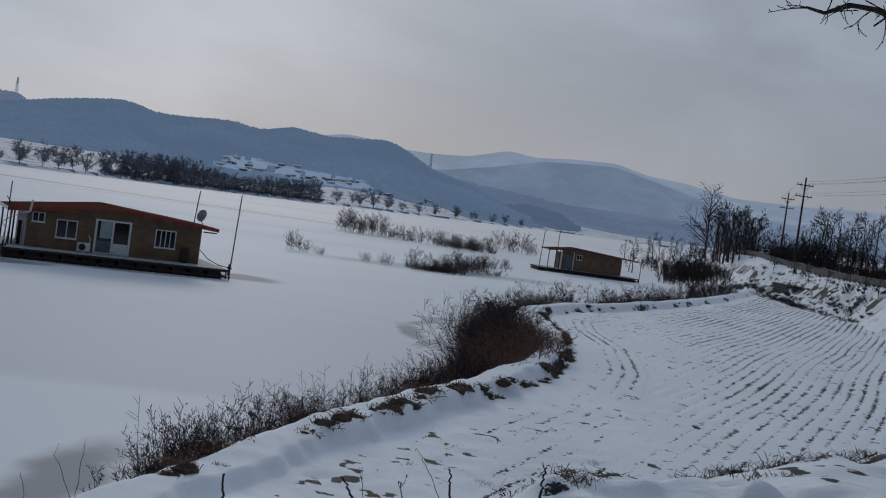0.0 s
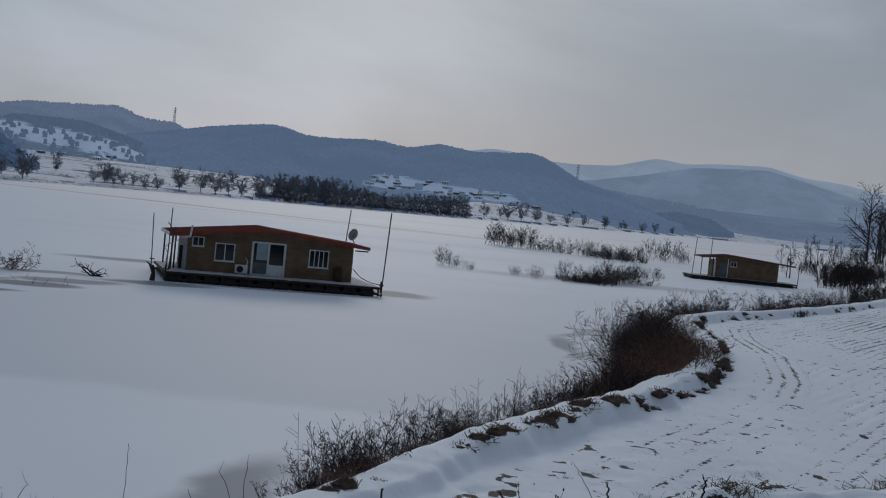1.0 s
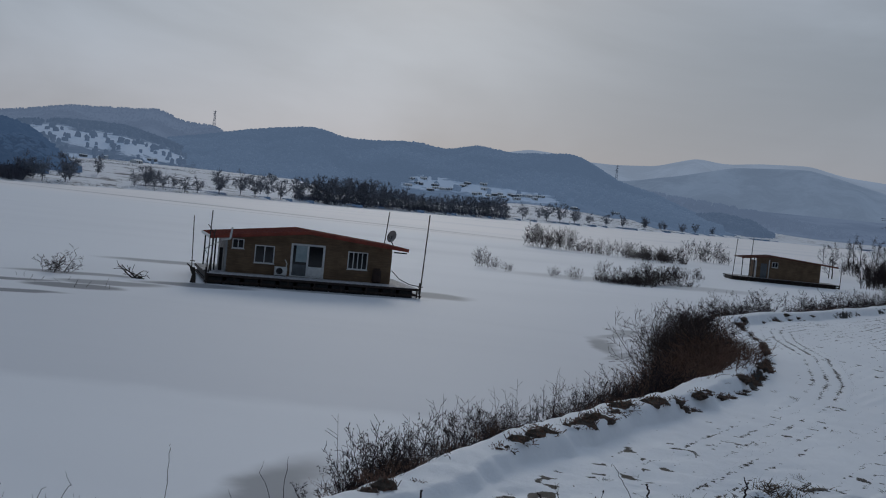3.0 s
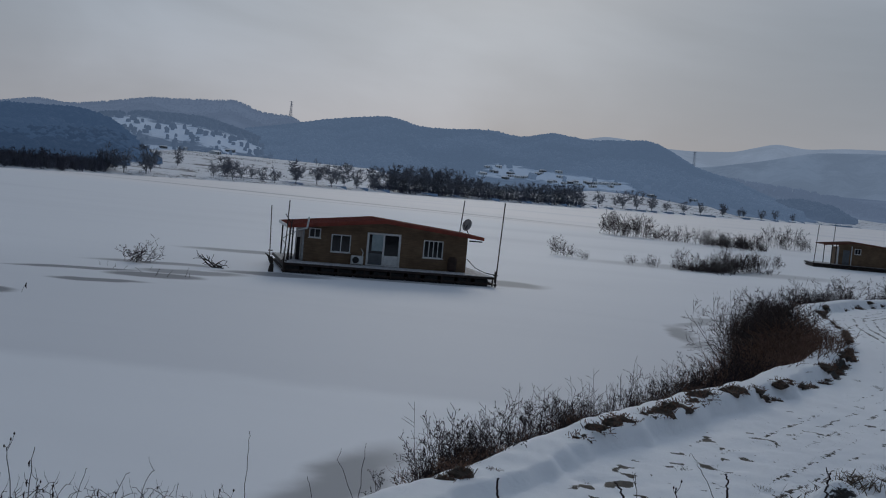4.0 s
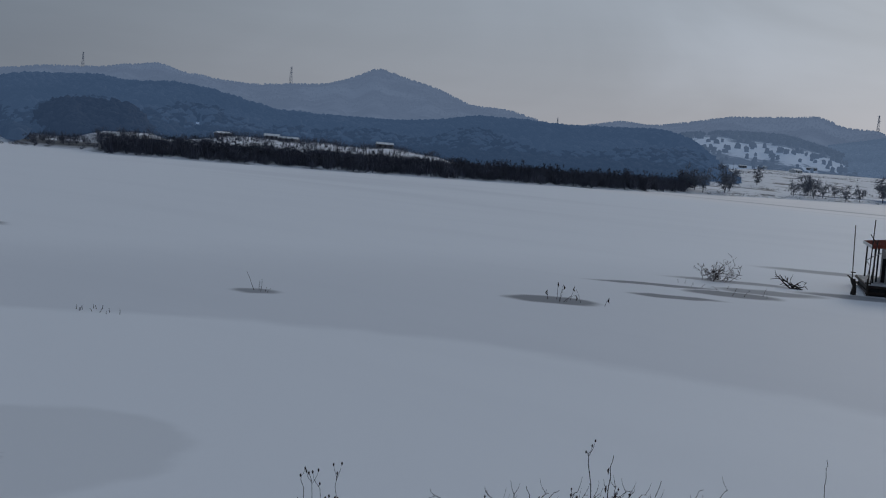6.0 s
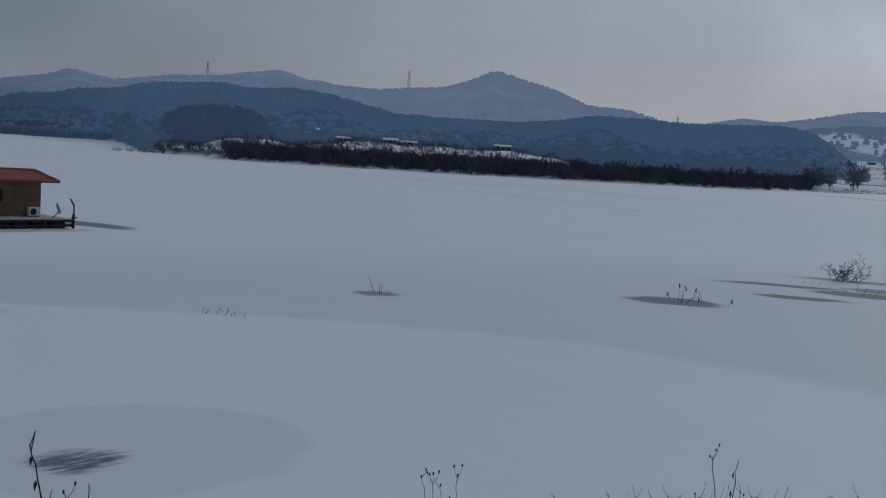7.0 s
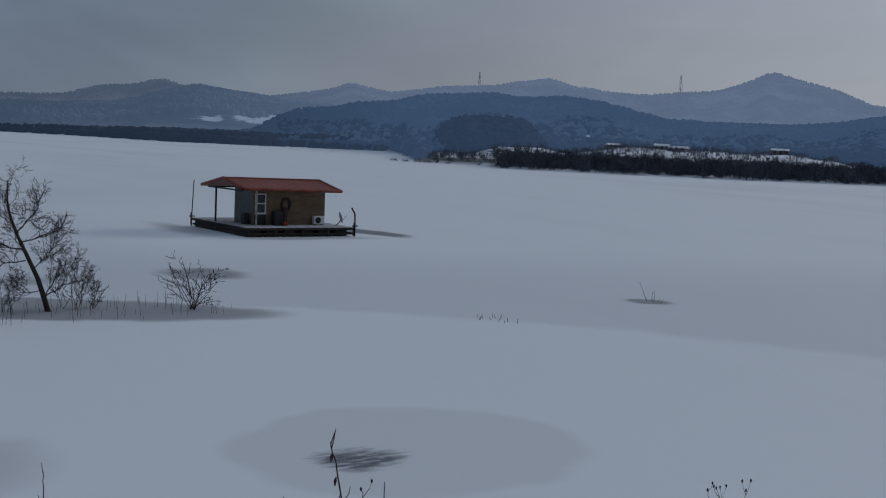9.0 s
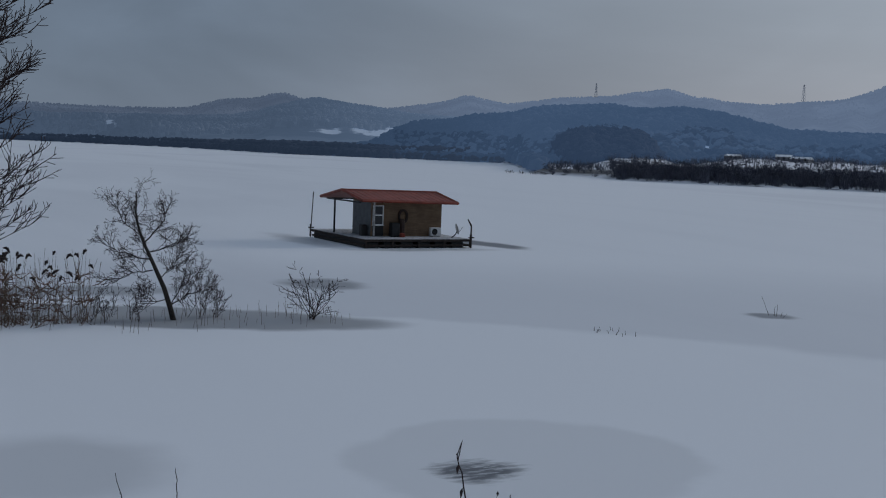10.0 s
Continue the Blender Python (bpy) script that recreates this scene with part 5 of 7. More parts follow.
    pole(t, (0.0, 9.1, -0.4), (0.0, 8.7, 3.25), 0.04)
    pole(t, (7.9, -0.1, -0.4), (7.87, -0.1, 1.5), 0.06)
    pole(t, (7.87, -0.1, 1.5), (7.6, -0.1, 1.92), 0.06, "bent_pole_top")
    for x, y in ((7.9, -0.1), (0.0, 8.95)):
        part("pole_bracket", boxes((x - 0.2, x + 0.2, y - 0.05, y + 0.05, 0.66, 0.74), (x - 0.06, x - 0.02, y - 0.12, y + 0.12, 0.1, 0.95)), MAT_STEEL, t)
    return t


big_houseboat()
far_houseboat()
west_houseboat()


# ---- plants ----
def ground_z(x, y):
    return float(land(np.array([x]), np.array([y]))[0][0])


def polar(az, d, z=0.0, turn=0.0):
    a = radians(az)
    return pose(d * math.sin(a), d * math.cos(a), z, 0, 0, turn)


def placed(segs, x, y, z, turn, scale):
    c, s = math.cos(turn), math.sin(turn)
    out = segs.copy()
    for k in (0, 3):
        px, py, pz = segs[:, k] * scale, segs[:, k + 1] * scale, segs[:, k + 2] * scale
        out[:, k], out[:, k + 1], out[:, k + 2] = px * c - py * s + x, px * s + py * c + y, pz + z
    out[:, 6:] *= scale
    return out


# woods along the far shore
rng = np.random.default_rng(77)


def round_tree(seed, height, width, limbs=7, subs=9, twigs=13, base=0.16, thin=0.05):
    """A far leafless tree: forked trunk, limbs into a rounded crown, and its fine twigs."""
    r = np.random.default_rng(seed)
    mid, half = np.array([0, 0, height * 0.56]), np.array([width * 0.5, width * 0.5, height * 0.44])

    def inside(p, k=1.0):
        q = (p - mid) / half
        n = np.linalg.norm(q)
        return p if n <= k else mid + q / n * k * half

    wood, fine = [(0, 0, -0.3, 0.1, 0, height * base, 0.018 * height, 0.015 * height)], []
    for i in range(limbs):
        a = 6.28 * (i + r.uniform(-0.3, 0.3)) / limbs
        end = inside(np.array([math.cos(a) * width * r.uniform(0.12, 0.42), math.sin(a) * width * r.uniform(0.12, 0.42), height * r.uniform(0.45, 0.88)]), 0.85)
        foot = np.array([0.1, 0, height * base * r.uniform(0.5, 1.0)])
        bend = foot + (end - foot) * 0.5 + np.array([0, 0, height * 0.05]) + r.normal(0, 0.02, 3) * height
        pts = [foot + (bend - foot) * f if f <= 1 else bend + (end - bend) * (f - 1) for f in np.linspace(0, 2, 5)]
        for k in range(4):
            wood.append((*pts[k], *pts[k + 1], height * (0.011 - 0.0022 * k), height * (0.0088 - 0.0022 * k)))
        for j in range(subs):
            f = r.uniform(0.7, 4.0)
            k = min(3, int(f))
            p = pts[k] + (pts[k + 1] - pts[k]) * (f - k)
            way = (p - mid) / half * 0.5 + r.normal(0, 0.75, 3) + np.array([0, 0, 0.25])
            q = inside(p + way / np.linalg.norm(way) * half * r.uniform(0.3, 0.6), 0.95)
            fine.append((*p, *q, thin * 1.5, thin))
            for n in range(twigs):
                c = p + (q - p) * r.uniform(0.2, 1.0)
                d = (c - mid) / half * 0.5 + r.normal(0, 0.7, 3) + np.array([0, 0, 0.3])
                fine.append((*c, *inside(c + d * 0.075 * height * r.uniform(0.5, 1.3), 1.04), thin, thin * 0.4))
    return np.array(wood), np.array(fine)


WOODS = [round_tree(300 + k, 6.6, 6.5, 6, 6, 11, 0.06, 0.065) for k in range(4)]
SCRUB = [round_tree(320 + k, 4.4, 6.5, 6, 5, 11, 0.02, 0.055) for k in range(4)]


def shore_spots(r, a0, a1, count, off):
    """Places behind the far shore, evenly along it: heading, x, y, z."""
    az = a0 + (a1 - a0) * (np.arange(count) + r.random(count)) / count
    d = shore_at(az) + r.uniform(off[0], off[1], count)
    x, y = d * np.sin(np.radians(az)), d * np.cos(np.radians(az))
    return az, x, y, far_land(x, y)[0]


def woods(name, label, a0, a1, count, off, size, scrub_share, seed):
    r = np.random.default_rng(seed)
    limbs, fine = [], []
    for az, x, y, z in zip(*shore_spots(r, a0, a1, count, off)):
        src = SCRUB[r.integers(4)] if r.random() < scrub_share else WOODS[r.integers(4)]
        place = (x, y, z - 0.3, r.uniform(0, 6.28), r.uniform(*size))
        limbs.append(placed(src[0], *place))
        fine.append(placed(src[1], *place))
    v1, f1 = tubes(np.concatenate(limbs), 3)
    v2, f2 = blades(np.concatenate(fine), seed)
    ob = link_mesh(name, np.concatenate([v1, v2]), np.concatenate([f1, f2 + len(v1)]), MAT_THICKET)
    return tagged(ob, label, "woods", kind="stuff")


def brush(name, label, a0, a1, count, off, size, seed, slim=0.55, rods=15):
    """Close-grown leafless scrub along the shore: sprays of fine upright rods, joined."""
    r = np.random.default_rng(seed)
    _, x, y, z = shore_spots(r, a0, a1, count, off)
    h = r.uniform(size[0], size[1], count)
    segs = []
    for k in range(rods):
        a, d = r.uniform(0, 6.28, count), h * slim * 0.5 * np.sqrt(r.random(count))
        bx, by = x + d * 0.7 * np.cos(a), y + d * 0.7 * np.sin(a)
        t = h * np.sqrt(np.maximum(0.05, 1 - (d / (h * slim * 0.62)) ** 2)) * r.uniform(0.7, 1.05, count)
        tx, ty = bx + d * 0.5 * np.cos(a) + r.normal(0, 0.08, count) * h, by + d * 0.5 * np.sin(a) + r.normal(0, 0.08, count) * h
        low = z - 0.4 + t * 0.45 * r.random(count) * (k % 2)
        segs.append(np.stack([bx, by, low, tx, ty, z - 0.4 + t, 0.026 * h, 0.006 * h], 1))
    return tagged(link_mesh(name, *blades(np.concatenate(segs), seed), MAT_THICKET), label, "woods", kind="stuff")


def fill(name, label, a0, a1, count, off, size, mat, seed, slim=0.9):
    _, x, y, z = shore_spots(np.random.default_rng(seed), a0, a1, count, off)
    return forest(name, label, x, y, z - 0.4, size, mat, seed, slim)


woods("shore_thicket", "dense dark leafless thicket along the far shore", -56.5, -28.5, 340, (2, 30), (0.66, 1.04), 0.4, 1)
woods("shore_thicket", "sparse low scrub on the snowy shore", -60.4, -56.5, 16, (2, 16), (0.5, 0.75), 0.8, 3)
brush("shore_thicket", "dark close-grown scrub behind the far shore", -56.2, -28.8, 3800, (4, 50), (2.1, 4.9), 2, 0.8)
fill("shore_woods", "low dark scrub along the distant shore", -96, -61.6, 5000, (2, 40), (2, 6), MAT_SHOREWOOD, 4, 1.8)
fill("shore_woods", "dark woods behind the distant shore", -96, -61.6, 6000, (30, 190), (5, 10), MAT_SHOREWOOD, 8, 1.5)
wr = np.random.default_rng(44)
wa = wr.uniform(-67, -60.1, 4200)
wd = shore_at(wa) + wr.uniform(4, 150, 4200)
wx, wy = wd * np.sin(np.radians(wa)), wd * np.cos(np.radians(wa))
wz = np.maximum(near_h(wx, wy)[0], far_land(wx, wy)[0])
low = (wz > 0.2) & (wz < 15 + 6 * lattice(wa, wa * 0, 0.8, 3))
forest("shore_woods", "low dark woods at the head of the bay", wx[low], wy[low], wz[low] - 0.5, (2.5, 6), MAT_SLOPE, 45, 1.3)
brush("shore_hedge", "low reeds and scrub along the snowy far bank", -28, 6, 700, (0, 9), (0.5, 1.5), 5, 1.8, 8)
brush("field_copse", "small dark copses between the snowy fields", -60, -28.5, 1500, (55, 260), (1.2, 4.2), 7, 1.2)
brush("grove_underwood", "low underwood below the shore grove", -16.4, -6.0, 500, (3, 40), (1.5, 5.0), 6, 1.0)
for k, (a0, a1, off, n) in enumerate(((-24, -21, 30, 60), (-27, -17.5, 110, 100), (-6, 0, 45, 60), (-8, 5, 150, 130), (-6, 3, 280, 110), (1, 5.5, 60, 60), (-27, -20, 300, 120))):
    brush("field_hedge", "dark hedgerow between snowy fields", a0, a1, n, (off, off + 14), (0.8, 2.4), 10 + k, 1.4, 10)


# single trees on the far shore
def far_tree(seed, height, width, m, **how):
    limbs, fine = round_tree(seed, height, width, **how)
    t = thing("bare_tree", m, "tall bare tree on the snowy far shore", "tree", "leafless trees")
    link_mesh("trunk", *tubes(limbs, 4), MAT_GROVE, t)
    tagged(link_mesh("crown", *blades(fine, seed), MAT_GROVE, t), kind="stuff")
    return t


def shore_pose(az, off, turn=0.0, k=1.0):
    d = float(shore_at(np.array([az]))[0]) + off
    x, y = d * math.sin(radians(az)), d * math.cos(radians(az))
    return pose(x, y, float(far_land(np.array([x]), np.array([y]))[0][0]) - 0.2, 0, 0, turn) @ Matrix.Diagonal((k, k, k, 1))


protos = [far_tree(400, 13.0, 13.5, shore_pose(-16.2, 8), thin=0.10), far_tree(401, 13.0, 12.0, shore_pose(-13.2, 8), thin=0.10), far_tree(402, 13.0, 11.0, shore_pose(-20.0, 7), limbs=8, subs=8, twigs=10, base=0.22, thin=0.075),
          far_tree(403, 13.0, 14.0, shore_pose(-27.0, 7), thin=0.085)]
HEIGHTS = [(-29, 0.8), (-27, 0.77), (-23.3, 0.72), (-21.8, 0.67), (-20, 1.05), (-19, 1.0), (-17.6, 0.8), (-16.2, 1.1), (-13, 1.2), (-11.4, 1.1), (-9.8, 0.84), (-7.8, 1.0), (-6.7, 1.12), (-5.4, 0.95), (-4.3, 1.25), (-2.9, 1.05), (0, 0.9), (4, 0.75)]
LONE = [-28.9, -28.4, -28.0, -26.8, -23.9, -23.4, -23.0, -22.6, -22.1, -21.6, -21.0, -20.0, -19.0, -18.3, -17.7, -17.1, -16.3]
GROVE = list(np.arange(-15.5, -6.2, 0.21))
AWAY = [-5.4, -4.25, -3.6, -2.9, -2.2, -1.4, -0.6, 0.4, 1.2, 2.2, 2.8, 3.6]
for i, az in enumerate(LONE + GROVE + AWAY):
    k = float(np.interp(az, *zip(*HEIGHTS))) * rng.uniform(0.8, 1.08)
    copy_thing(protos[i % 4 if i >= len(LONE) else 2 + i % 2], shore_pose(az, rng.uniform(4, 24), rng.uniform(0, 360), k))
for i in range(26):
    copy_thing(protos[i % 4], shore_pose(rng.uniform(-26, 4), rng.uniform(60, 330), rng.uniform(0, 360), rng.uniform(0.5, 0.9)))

# shrubs on the reed islands in the lake
isle = [shrub("willow_shrub", 500 + k, 3.6, 4.0, "grey leafless willow shrub standing in the ice", 14, (4, 6), 0.021, m=m, group="island shrubs")
        for k, m in enumerate((pose(-17.0, 226, 0), pose(-12.5, 222, 0), pose(-15.6, 221, 0)))]
for x, y, k in ((-19.5, 228, 1.1), (-14.8, 224, 1.1), (-9.5, 220, 0.7), (-6.5, 219, 0.75), (-3.5, 217, 0.8), (-1.0, 215, 0.7), (1.5, 214, 0.75), (4.0, 212, 0.7), (6.0, 210, 0.75),
                (8.0, 209, 0.7), (2.5, 206, 0.6), (5.0, 203, 0.6), (-5.5, 122, 0.35), (-2.5, 124, 0.5), (-0.5, 126, 0.42), (1.0, 128, 0.5), (2.4, 130, 0.5), (3.6, 132, 0.45), (4.8, 136, 0.5), (6.2, 142, 0.45), (8.0, 146, 0.4),
                (12.6, 239, 1.15), (15.0, 237, 1.1), (17.2, 234, 0.7), (1.8, 127, 0.6), (3.4, 129, 0.55), (-16.0, 128, 0.5), (-14.6, 126, 0.34), (-12.6, 124, 0.25), (-7.8, 123, 0.28), (2.0, 126, 0.42), (3.0, 128, 0.42), (4.4, 133, 0.45), (0.6, 127, 0.40)):
    copy_thing(isle[int(abs(x * 7 + y)) % 3], pose(x, y, 0, 0, 0, (x * 57) % 360) @ Matrix.Diagonal((k, k, k, 1)))

# thicket on the field's bank
bank = [shrub("bramble_shrub", 520 + k, 1.25, 1.5, "tangled leafless bramble shrub on the snowy bank", 13, (5, 7), 0.0050, m=m, leaf=0.024, spread=0.5, wobble=0.12)
        for k, m in enumerate((pose(-5.0, 22.0, 0.1), pose(-4.9, 22.9, 0.1), pose(-4.0, 24.4, 0.1)))]
def weed_clump(seed, m):
    """A mat of dead weeds: many thin bent blades, drooping at their tips."""
    r = np.random.default_rng(seed)
    segs = []
    for i in range(210):
        a, d = r.uniform(0, 6.28), 0.85 * math.sqrt(r.random())
        p = np.array([d * math.cos(a), d * math.sin(a), -0.03])
        way = np.array([r.normal(0, 0.45), r.normal(0, 0.45), 1.0])
        ln = r.uniform(0.10, 0.27) * (1.15 - 0.5 * d)
        for k in range(4):
            q = p + way / np.linalg.norm(way) * ln
            segs.append((*p, *q, 0.010 - 0.002 * k, 0.008 - 0.002 * k))
            p = q
            way = way + np.array([r.normal(0, 0.3), r.normal(0, 0.3), -0.28])
    t = thing("weed_clump", m, "rust-brown dead weeds on the bank", "weeds", "dead weeds")
    tagged(link_mesh("undergrowth", *blades(segs, seed), MAT_RUST, t), kind="stuff")
    return t


weed = [weed_clump(530 + k, m) for k, m in enumerate((pose(-4.75, 22.4, 0.3), pose(-4.3, 23.4, 0.3)))]
scrub = [shrub("low_scrub", 540 + k, 0.8, 1.6, "low dark leafless scrub between the island shrubs", 22, (5,), 0.010, m=pose(-3.0 + 5 * k, 125 + k, 0), group="island shrubs") for k in range(2)]
for i in range(18):                 # low scrub between the island shrubs
    x, y = (-3 + 9 * rng.random(), 0) if i % 2 else (-12 + 20 * rng.random(), 0)
    y = 124 + 1.3 * max(0.0, x) + rng.normal(0, 1.0) if i % 2 else 218 - 0.8 * x + rng.normal(0, 1.5)
    k = rng.uniform(1.2, 2.2) * (1.0 if i % 2 else 1.5)
    copy_thing(scrub[i % 2], pose(x, y, 0, 0, 0, rng.uniform(0, 360)) @ Matrix.Diagonal((k * 1.5, k, k * rng.uniform(0.4, 0.8), 1)))
away = [(CREST[i], CREST[i + 1]) for i in range(1, 17)]
step_no = 0
for (ax, ay), (bx, by) in away:
    ln = math.hypot(bx - ax, by - ay)
    nx, ny = -(by - ay) / ln, (bx - ax) / ln
    n = max(1, int(ln / (0.56 if ay < 48 else 1.3)))
    for k in range(n):
        f = (k + rng.random()) / n
        off = rng.uniform(0.5, 1.3) if ay < 24 else rng.uniform(0.6, 2.0)
        x, y = ax + (bx - ax) * f + nx * off, ay + (by - ay) * f + ny * off
        if y < 21.4:
            continue
        z = max(0.0, ground_z(x, y)) - 0.03
        s = rng.uniform(0.65, 1.25) * (0.84 if y < 29 else 1.05 if y < 37 else 0.9 if y < 46 else 1.15)
        if float(rough(np.array([x]), np.array([y]), 3.0, 29, 2)[0]) < 0.36 and y < 38:
            s *= 0.65
        copy_thing(bank[step_no % 3], pose(x, y, z, rng.uniform(-8, 8), rng.uniform(-8, 8), rng.uniform(0, 360)) @ Matrix.Diagonal((s, s, s * rng.uniform(0.8, 1.15), 1)))
        if y < 110 and step_no % 3 != 1:
            x2, y2 = x - nx * 0.15 + rng.normal(0, 0.25), y - ny * 0.15 + rng.normal(0, 0.4)
            copy_thing(weed[step_no % 2 if k % 2 else 0], pose(x2, y2, max(0.0, ground_z(x2, y2)) - 0.03, 0, 0, rng.uniform(0, 360)) @ Matrix.Diagonal((s * 1.1, s * 1.1, s * rng.uniform(0.55, 0.95), 1)))
        step_no += 1
# the big bush at the bend
big = [shrub("bramble_shrub", 525 + k, 2.7, 2.0, "large dense leafless bush at the bend of the bank", 24, (7, 8), 0.0068, MAT_BUSH, m=m, leaf=0.016, spread=0.45, wobble=0.1) for k, m in enumerate((pose(2.0, 46.8, 0.2), pose(2.7, 50.4, 0.2)))]
for x, y, s in ((1.7, 44.7, 1.6), (2.6, 48.8, 2.4), (2.1, 48.6, 2.2), (1.7, 46.4, 1.7), (2.6, 52.6, 2.2), (3.3, 56.0, 1.7)):
    s *= 0.45
    copy_thing(big[int(x * 10) % 2], pose(x, y, max(0.0, ground_z(x, y)) - 0.05, 0, 0, x * 131 % 360) @ Matrix.Diagonal((s * 0.85, s * 0.85, s, 1)))
for x, y, s in ((1.9, 39.9, 1.5), (2.6, 41.6, 1.6), (3.2, 43.2, 1.6), (3.7, 45.2, 1.6), (4.1, 47.3, 1.6), (1.3, 39.2, 1.4), (2.3, 42.6, 1.6), (3.0, 45.6, 1.7), (3.7, 48.6, 1.7), (2.8, 44.2, 1.7), (1.0, 42.2, 1.5), (2.0, 43.6, 1.7), (2.9, 44.8, 1.8), (3.5, 46.6, 1.8), (3.9, 48.6, 1.6), (0.2, 40.6, 1.3), (3.3, 50.4, 1.6)):
    copy_thing(weed[int(x * 10) % 2], pose(x, y, max(0.0, ground_z(x, y)) - 0.05, 0, 0, x * 97 % 360) @ Matrix.Diagonal((s, s, s * 1.5, 1)))
# the brown hedge of weeds along the far bank
for i in range(46):
    y = 58 + 1.15 * i
    x = float(np.interp(y, [c[1] for c in CREST], [c[0] for c in CREST])) - rng.uniform(0.6, 1.8)
    k = rng.uniform(1.0, 1.6)
    copy_thing((weed + bank)[i % 4], pose(x, y, max(0.0, ground_z(x, y)) - 0.04, 0, 0, rng.uniform(0, 360)) @ Matrix.Diagonal((k * 1.2, k * 1.2, k * rng.uniform(0.8, 1.2), 1)))
# thin upright shoots
rods = []
for i in range(170):
    f = rng.uniform(3.0, 9.99)
    (ax, ay), (bx, by) = away[int(f)]
    t = f % 1.0
    x, y = ax + (bx - ax) * t - rng.uniform(0.3, 2.0), ay + (by - ay) * t
    branch(rods, rng, (x, y, 0.2), (rng.normal(0, 0.12), rng.normal(0, 0.12), 1), rng.uniform(1.0, 1.9), 0.009, 1, 0.05, 0.0, (4,), 0.004, 0.2, 0.5)
tagged(link_mesh("tall_shoots", *tubes(rods, 3), MAT_TWIG), "thin upright dead shoots along the bank", "weeds", kind="stuff")


# ---- things on the ice ----
def stems(name, label, category, rows, mat=None, heads=(), group=""):
    """A few bent stalks; rows of x y z lean_x lean_y height; heads hang at some tips."""
    t = thing(name, pose(rows[0][0], rows[0][1], rows[0][2]), label, category, group)
    r = np.random.default_rng(int(abs(rows[0][0] * 100)))
    segs, tops = [], []
    for x, y, z, lx, ly, h in rows:
        part_segs = []
        branch(part_segs, r, (x - rows[0][0], y - rows[0][1], z - rows[0][2] - 0.06), (lx, ly, 1), h, 0.015, 0, 0.12, -0.06, (), 0.008, 0.3)
        segs += part_segs
        tops.append(part_segs[-1][3:6])
        link_mesh("stalk", *cane([q[:3] for q in part_segs] + [part_segs[-1][3:6]], [q[6] for q in part_segs] + [part_segs[-1][7]], 4), mat or MAT_TWIG, t)
    hs = []
    for i in heads:
        x, y, z = tops[i]
        hs.append((x, y, z, x + r.normal(0, 0.05), y + r.normal(0, 0.05), z - 0.16, 0.012, 0.04))
        hs.append((x, y, z - 0.14, x + 0.03, y, z - 0.26, 0.04, 0.008))
    if hs:
        for k in range(0, len(hs), 2):
            link_mesh("seed_head", *cane([hs[k][:3], hs[k][3:6], hs[k + 1][3:6]], [0.012, 0.04, 0.008]), MAT_TWIG, t, "dark drooping seed head")
    return t


stems("reed_stalks", "dead reed stalks with drooping heads in grey ice", "reeds",
      [(-32.2 + rng.normal(0, 1.3), 46.8 + rng.normal(0, 0.5), 0, rng.normal(0.1, 0.3), 0, rng.uniform(0.5, 0.95)) for i in range(9)], heads=(0, 1, 2, 3, 5, 6), group="reeds on the ice")
stems("reed_stalks", "few bent stalks standing in a grey ice patch", "reeds",
      [(-39.3 + dx, 34.1 + dy, 0, lx, 0, h) for dx, dy, lx, h in ((0, 0, -0.5, 1.0), (0.2, 0.1, -0.1, 0.5), (0.4, 0, 0.3, 0.6), (0.55, 0.1, 0.2, 0.3), (0.8, 0, 0.4, 0.35))], group="reeds on the ice")
stems("reed_stalks", "short dry reed tips through the snow", "reeds",
      [(-36.3 + rng.normal(0, 0.7), 24.4 + rng.normal(0, 0.6), 0, rng.normal(0, 0.3), 0, rng.uniform(0.12, 0.32)) for i in range(12)], group="reeds on the ice")
stems("reed_stalks", "short dead reeds in grey ice", "reeds",
      [(-31.5 + 0.55 * i * 0.9 - 3.0, 63.0 + rng.normal(0, 0.8) - i * 0.2, 0, rng.normal(0, 0.3), 0, rng.uniform(0.2, 0.6)) for i in range(14)], group="reeds on the ice")
shrub("fallen_bush", 560, 1.6, 1.0, "small leafless bush frozen into the ice", 10, (4, 6), 0.011, m=pose(-34.8, 67.3, 0, 0, 24, 0) @ Matrix.Diagonal((1.5, 1.5, 0.9, 1)), group="bushes on the ice")
t = thing("driftwood", pose(-30.4, 69.0, 0.0), "dark forked driftwood branch frozen in ice", "driftwood")
dw = []
for lx, ly, h, x in ((-1.3, 0, 1.6, 0.3), (-0.6, 0.1, 1.5, 0.5), (0.9, 0, 0.9, 0.2), (-2.0, 0, 1.2, 0.6), (2.2, 0, 1.0, 0.3), (-2.6, 0.2, 1.5, 1.0)):
    branch(dw, rng, (x, 0, -0.05), (lx, ly, 1.0), h, 0.06, 1, 0.2, -0.05, (4,), 0.016, 0.45)
link_mesh("limb_crown", *tubes(dw, 5), MAT_BARK, t)
t = thing("tree_stump", pose(-26.9, 70.6, 0.0), "dark broken stump sticking out of the ice", "stump")
link_mesh("stump", *tubes([(0, 0, -0.1, 0.05, 0, 0.5, 0.2, 0.12), (0.05, 0, 0.5, -0.1, 0, 0.95, 0.12, 0.16), (-0.1, 0, 0.9, -0.45, 0, 1.15, 0.08, 0.03)], 7), MAT_BARK, t)

